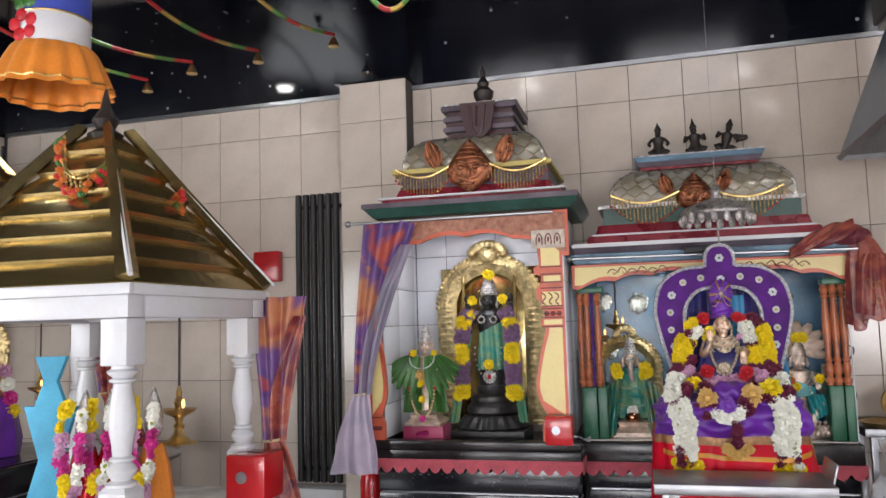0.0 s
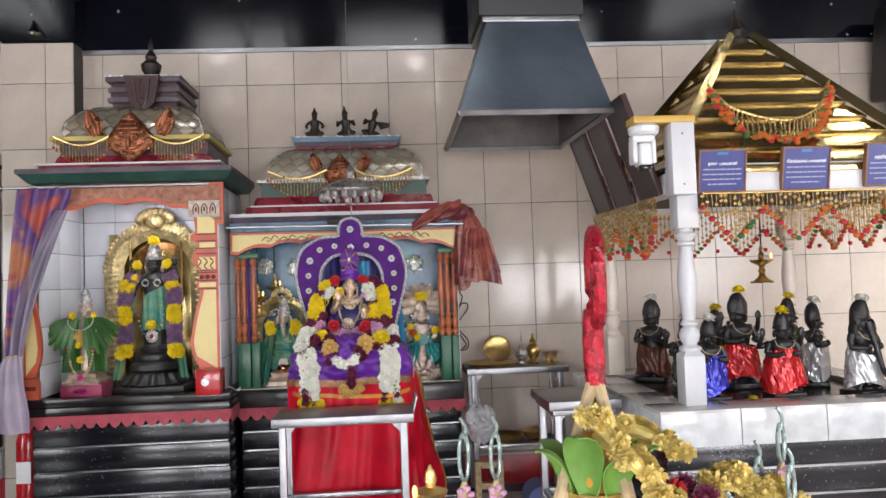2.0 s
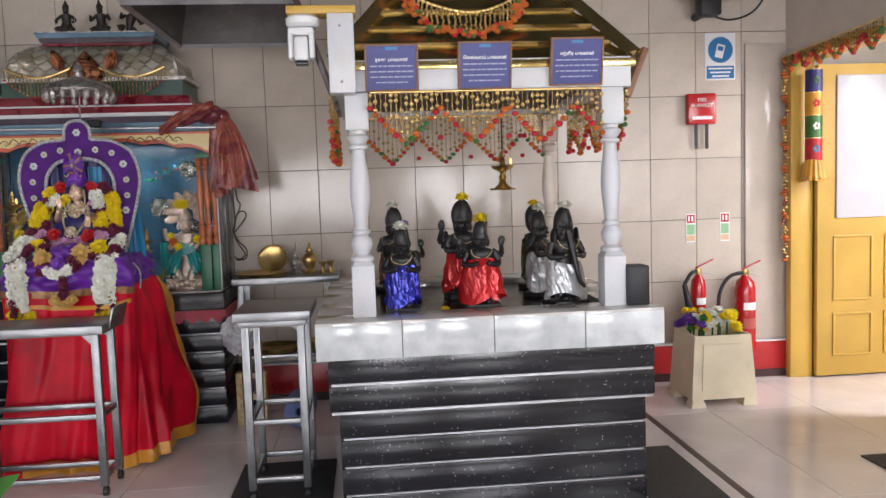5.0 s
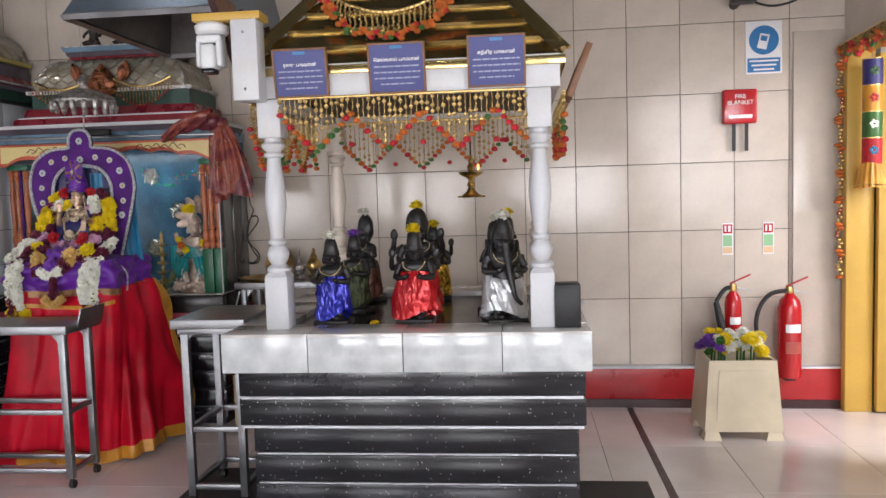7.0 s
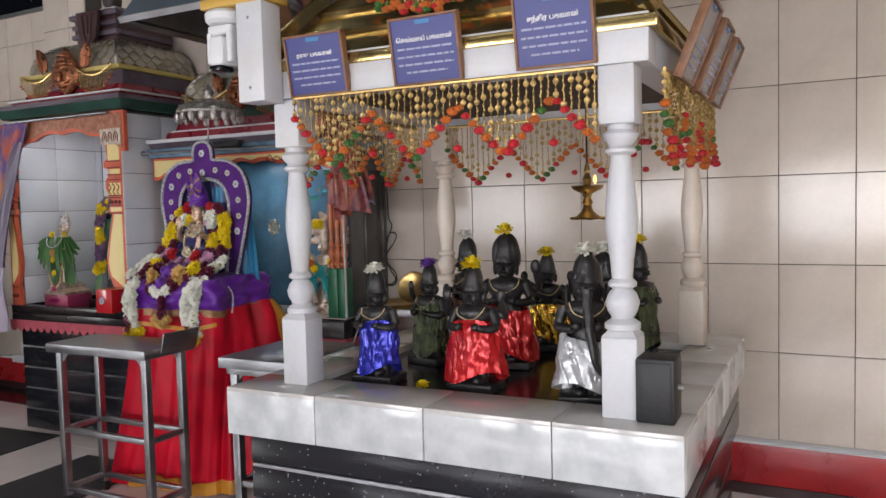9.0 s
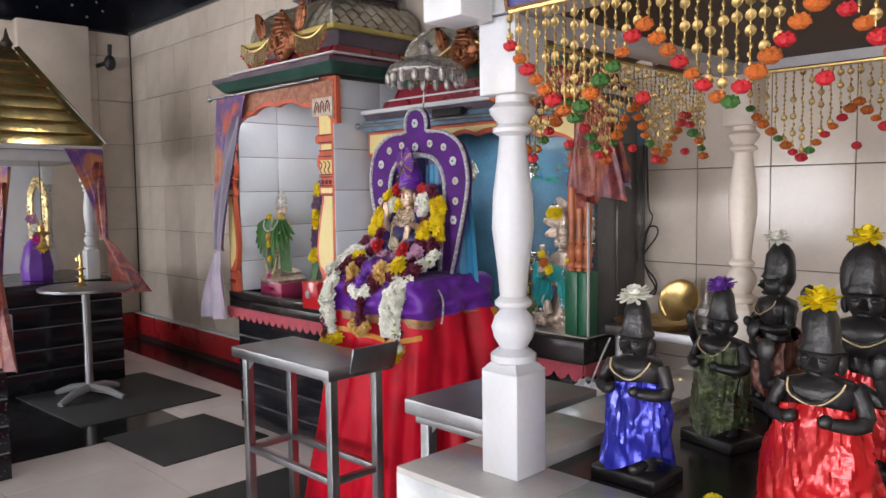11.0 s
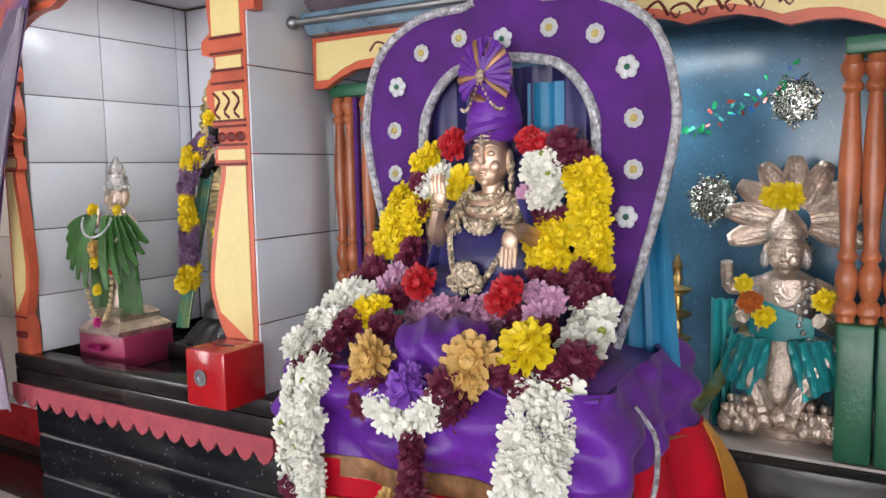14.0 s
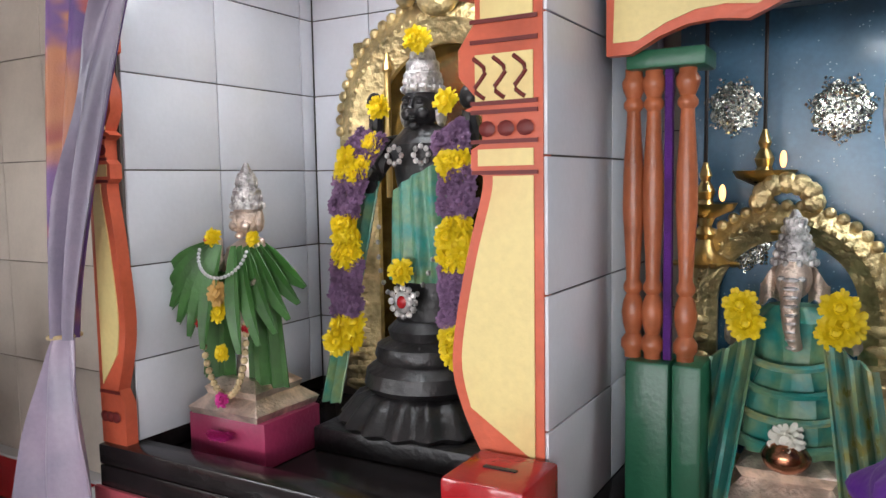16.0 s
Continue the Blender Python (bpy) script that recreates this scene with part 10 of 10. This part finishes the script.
solo("coconut", bm, mat("turmeric_coconut", (0.65, 0.3, 0.03), 0.6, var=0.25), (PX, PY, 1.01), "turmeric smeared coconut in the pot mouth", "coconut")
lv = thing("mango_leaves", (PX, PY, 1.01), "ring of broad green mango leaves round the coconut", "leaves")
for k in range(7):
    a = 2 * math.pi * k / 7 + 0.6
    d = Vector((math.cos(a), math.sin(a), 0))
    sd = Vector((-math.sin(a), math.cos(a), 0))
    bm = bmn()
    L = 0.085 if k != 4 else 0.12
    sheet(bm, lambda u, v: Vector((PX, PY, 1.01)) + d * (0.032 + 0.035 * v + 0.02 * v * v) + Vector((0, 0, L * math.sin(v * 1.7) * 0.9)) + sd * ((u - 0.5) * 0.062 * math.sin(0.3 + 2.75 * v)) + d * (0.012 * (2 * u - 1) ** 2), 6, 10, 0.002)
    part("leaf", bm, LEAFLIGHT, lv)
tp = thing("straw_tripod", (PX + 0.04, PY, 0.74), "three bundled straw sticks bound with red tinsel at the top", "tripod")
apex = Vector((PX + 0.012, PY + 0.02, 1.2))
for k, (dx, dy) in enumerate(((-0.15, -0.03), (0.08, -0.12), (0.03, 0.14))):
    bm = bmn()
    ft = Vector((PX + dx, PY + dy, 0.741))
    tube(bm, [ft, lerp(ft, apex, 0.5) + Vector((0, 0, 0.002)), apex], [0.014, 0.013, 0.01], 8)
    part("stick", bm, STRAW, tp)
bm = bmn()
tube(bm, curve_pts([apex + Vector((0, 0, -0.02)), apex + Vector((-0.001, 0, 0.05)), apex + Vector((0, 0, 0.1))], 10), [0.017, 0.016, 0.017, 0.018, 0.017, 0.018, 0.017, 0.016, 0.016, 0.015, 0.014], 10)
tube(bm, [apex + Vector((0.006 + 0.008 * math.cos(t), 0.05 * math.cos(t), 0.15 + 0.075 * math.sin(t))) for t in [2 * math.pi * k / 20 for k in range(20)]], 0.012, 8, closed=True)
part("tinsel_wrap", bm, REDWRAP, tp, "red tinsel wrap ending in a loop")


def petal_garland(pts, r, label):
    th = thing("petal_garland", pts[0], label, "garland", "gold petal garlands")
    rg = random.Random(int(pts[0][0] * 1000))
    line = curve_pts(pts, 60)
    length = sum((b - a).length for a, b in zip(line, line[1:]))
    n = int(length / 0.0075)
    for i in range(n):
        k = int(i / n * 60)
        p = line[k]
        d = (line[k + 1] - line[k]).normalized()
        a = rg.uniform(0, 6.28)
        s = d.cross(Vector((0.1, 0.2, 1))).normalized()
        u = s.cross(d)
        o = (s * math.cos(a) + u * math.sin(a))
        put_flower(th, FL_GOLD, p + o * r * 0.55, o + d * rg.uniform(-0.3, 0.6), r * rg.uniform(0.6, 0.85), rg, 2, 5)
    bm = bmn()
    tube(bm, line, r * 0.5, 8)
    part("core", bm, FL_GOLD, th)
    return th


petal_garland([(0.815, 0.72, 1.145), (0.85, 0.69, 1.1), (0.895, 0.68, 1.05), (0.93, 0.67, 1.005)], 0.025, "thick garland of gold paper petals across the pot")
petal_garland([(0.89, 0.80, 1.11), (0.94, 0.79, 1.09), (0.985, 0.78, 1.06)], 0.022, "short gold petal garland behind the pot")
petal_garland([(1.0, 0.74, 1.02), (1.05, 0.745, 1.03), (1.1, 0.74, 1.01), (1.15, 0.735, 0.965), (1.165, 0.73, 0.9)], 0.028, "thick garland of gold paper petals on the table")
petal_garland([(1.0, 0.69, 0.95), (1.06, 0.685, 0.96), (1.11, 0.7, 0.92), (1.08, 0.71, 0.84)], 0.028, "thick garland of gold paper petals on the table")
rf = thing("red_tassel", (0.93, 0.7, 0.88), "fluffy dark red tassel between the gold garlands", "tassel")
for k in range(26):
    put_flower(rf, FL_MAROON if k % 3 else FL_RED, (0.965 + rng.uniform(-0.025, 0.02), 0.72 + rng.uniform(-0.02, 0.02), 0.88 + 0.15 * k / 25), (rng.uniform(-1, 1), -1, rng.uniform(-0.5, 0.5)), 0.02, rng, 2, 6)
pd = thing("coconut_stand", (1.08, 0.78, 0.74), "orange wrapped cone under the gold garlands", "offering")
bm = bmn()
lathe(bm, [(0.07, 0.741), (0.075, 0.8), (0.05, 0.9), (0.03, 0.96), (0.008, 1.0)], 20, (1.085, 0.79, 0))
part("cone", bm, mat("marigold_cloth", (0.6, 0.24, 0.02), 0.7, var=0.2), pd)
pl = thing("pot_plant_leaves", (1.12, 0.74, 0.74), "long green leaves sticking out beside the garlands", "leaves")
for k, (dx, dy, dz) in enumerate(((0.14, -0.02, 0.13), (0.15, 0.03, 0.06))):
    bm = bmn()
    b0 = Vector((1.14, 0.74, 0.82 - 0.04 * k))
    dd = Vector((dx, dy, dz))
    sheet(bm, lambda u, v: b0 + dd * v + Vector((0.0, (u - 0.5) * 0.02, (u - 0.5) * 0.045)) * math.sin(0.2 + 2.9 * v) + Vector((0, 0, -0.02 * v * v)), 6, 12, 0.002)
    part("leaf", bm, LEAFGREEN, pl)


def bangle_stick(x, y, z0, z1, lean):
    """A straw fan stick hung with a green bead ring and a blue twist of thread."""
    th = thing("bangle_stick", (x, y, 0.74), "straw stick hung with a green bead ring", "offering", "bangle sticks")
    bm = bmn()
    tube(bm, [(x - lean, y, 0.741), (x - lean * 0.4, y, z0), (x, y, z0 + 0.02)], [0.012, 0.008, 0.004], 7)
    tube(bm, [(x + lean + 0.02, y + 0.01, 0.741), (x, y, z0 + 0.02)], [0.01, 0.004], 7)
    part("stick", bm, STRAW, th)
    bm = bmn()
    c = Vector((x, y, (z0 + z1) / 2 + 0.015))
    tube(bm, [c + Vector((0.0085 * math.cos(t), 0.006 * math.cos(t), (z1 - z0) * 0.42 * math.sin(t))) for t in [2 * math.pi * k / 22 for k in range(22)]], 0.0034, 7, closed=True)
    part("bead_ring", bm, GREENBEAD, th)
    bm = bmn()
    tube(bm, curve_pts([(x, y, z1), (x + 0.004, y, z1 + 0.018), (x - 0.004, y, z1 + 0.035)], 8), 0.003, 5)
    part("thread", bm, GREENBEAD, th)
    for k in range(5):
        piece("bead", bead_mesh(FL_PINK), th, Matrix.Translation((x + 0.01 * math.cos(k * 1.26), y - 0.006, z0 + 0.01 * math.sin(k * 1.26))) @ Matrix.Diagonal((0.0065, 0.005, 0.0065, 1)))


for a in ((0.634, 0.85, 1.0, 1.09, 0.012), (0.687, 0.85, 1.0, 1.09, 0.012), (1.09, 0.75, 0.98, 1.05, 0.015), (1.129, 0.75, 1.03, 1.1, 0.012), (1.0, 0.66, 0.93, 1.0, 0.012), (1.11, 0.69, 0.98, 1.05, 0.01)):
    bangle_stick(*a)
standing_lamp(0.585, 1.0, 0.74, 0.275, True, "brass oil lamp burning on the steel table")

# ---- ceiling lights and garland strings ----
for lx, ly in LAMPS:
    th = thing("ceiling_light", (lx, ly, CEIL - 0.02), "small round recessed downlight, lit", "ceiling light", "recessed downlights")
    bm = bmn()
    lathe(bm, [(0.07, -0.012), (0.078, -0.006), (0.078, 0.0), (0.062, 0.0)], 24, (lx, ly, CEIL - 0.001))
    part("ring", bm, CHROME, th)
    bm = bmn()
    lathe(bm, [(0.058, -0.006), (0.058, -0.002)], 24, (lx, ly, CEIL - 0.003))
    part("lens", bm, GLOW, th)
TINSEL = [mat("gold_tinsel", (0.6, 0.42, 0.1), 0.4, 0.6, bump=0.6), mat("green_tinsel", (0.12, 0.3, 0.06), 0.5, bump=0.6), mat("red_tinsel", (0.5, 0.03, 0.03), 0.5, bump=0.6)]
for k, (a, b, sag) in enumerate((((-3.0, 2.3, 3.27), (-2.66, 4.12, 3.05), 0.2), ((-2.3, 2.3, 3.27), (-2.22, 4.15, 3.08), 0.2), ((-3.5, 2.6, 3.27), (-3.0, 4.15, 2.98), 0.12), ((-1.8, 2.4, 3.27), (-1.72, 4.15, 3.12), 0.2), ((-1.25, 2.9, 3.3), (-0.66, 2.95, 3.3), 0.62), ((-0.66, 2.95, 3.3), (-0.3, 3.0, 3.3), 0.58))):
    th = thing("garland_string", lerp(a, b, 0.5), "green, red and gold tinsel string looped from the ceiling", "garland", "ceiling garland strings")
    line = [lerp(a, b, i / 24) - Vector((0, 0, sag * math.sin(math.pi * i / 24))) for i in range(25)]
    for i in range(0, 24, 2):
        bm = bmn()
        tube(bm, line[i:i + 3], 0.011, 6)
        part("tinsel", bm, TINSEL[(i // 2) % 3], th)
    bm = bmn()
    lathe(bm, [(0.012, -0.02), (0.03, -0.06), (0.034, -0.075), (0.02, -0.075)], 12, line[-1])
    part("bell", bm, BRASS, th, "small gold bell")
# ---- pieces of the walls and floor ----
def tile_mesh(w, h, d, name, material):
    bm = bmn()
    box(bm, 0.0014, w - 0.0014, -d, 0, 0.0014, h - 0.0014, 0.0016, seg=1)
    return mesh_of(name, bm, material)


ROWZ = [0.247, 0.647, 1.046, 1.441, 1.838, 2.238, 2.646, 2.86]
TILES = {}


def wall_tile(parent, frame_m, x, w, z, h):
    key = (round(w, 3), round(h, 3))
    if key not in TILES:
        TILES[key] = tile_mesh(w, h, 0.012, "tile", WALLTILE)
    piece("tile", TILES[key], parent, frame_m @ Matrix.Translation((x, 0.012, z)))


cols = [0.879 + 0.3024 * k for k in range(-19, 14)]
for a, b in zip(cols, cols[1:]):
    a2, b2 = max(a, -4.6), min(b, 4.56)
    if b2 - a2 < 0.04:
        continue
    for z0, z1 in zip(ROWZ, ROWZ[1:]):
        wall_tile(wall_north, ROOM, a2, b2 - a2, z0, z1 - z0)
for a, b in ((-1.80, -1.53), (-1.53, -1.36)):
    for z0, z1 in zip([0.1] + ROWZ[:-1], ROWZ[:-1] + [2.9]):
        wall_tile(pillar, ROOM @ Matrix.Translation((0, -0.142, 0)), a, b - a, z0, z1 - z0)
for z0, z1 in zip([0.1] + ROWZ[:-1], ROWZ[:-1] + [2.9]):
    wall_tile(pillar, ROOM @ pose(-1.372, -0.142, 0, 0, 0, 90), 0.0, 0.142, z0, z1 - z0)
west = ROOM @ pose(-4.588, 0, 0, 0, 0, 90)
for k in range(14):
    for z0, z1 in zip(ROWZ, ROWZ[1:]):
        wall_tile(wall_west, west, -0.305 * (k + 1), 0.305, z0, z1 - z0)
FT = 0.6
bm = bmn()
box(bm, 0.0012, FT - 0.0012, 0.0012, FT - 0.0012, -0.004, 0, 0.001, seg=1)
ftile = mesh_of("floor_tile", bm, FLOORTILE)
for i in range(-7, 12):
    for j in range(-7, 8):
        x, y = 0.05 + FT * i, 0.1 + FT * j
        piece("floor_tile", ftile, floor, Matrix.Translation((x, y, 0)))
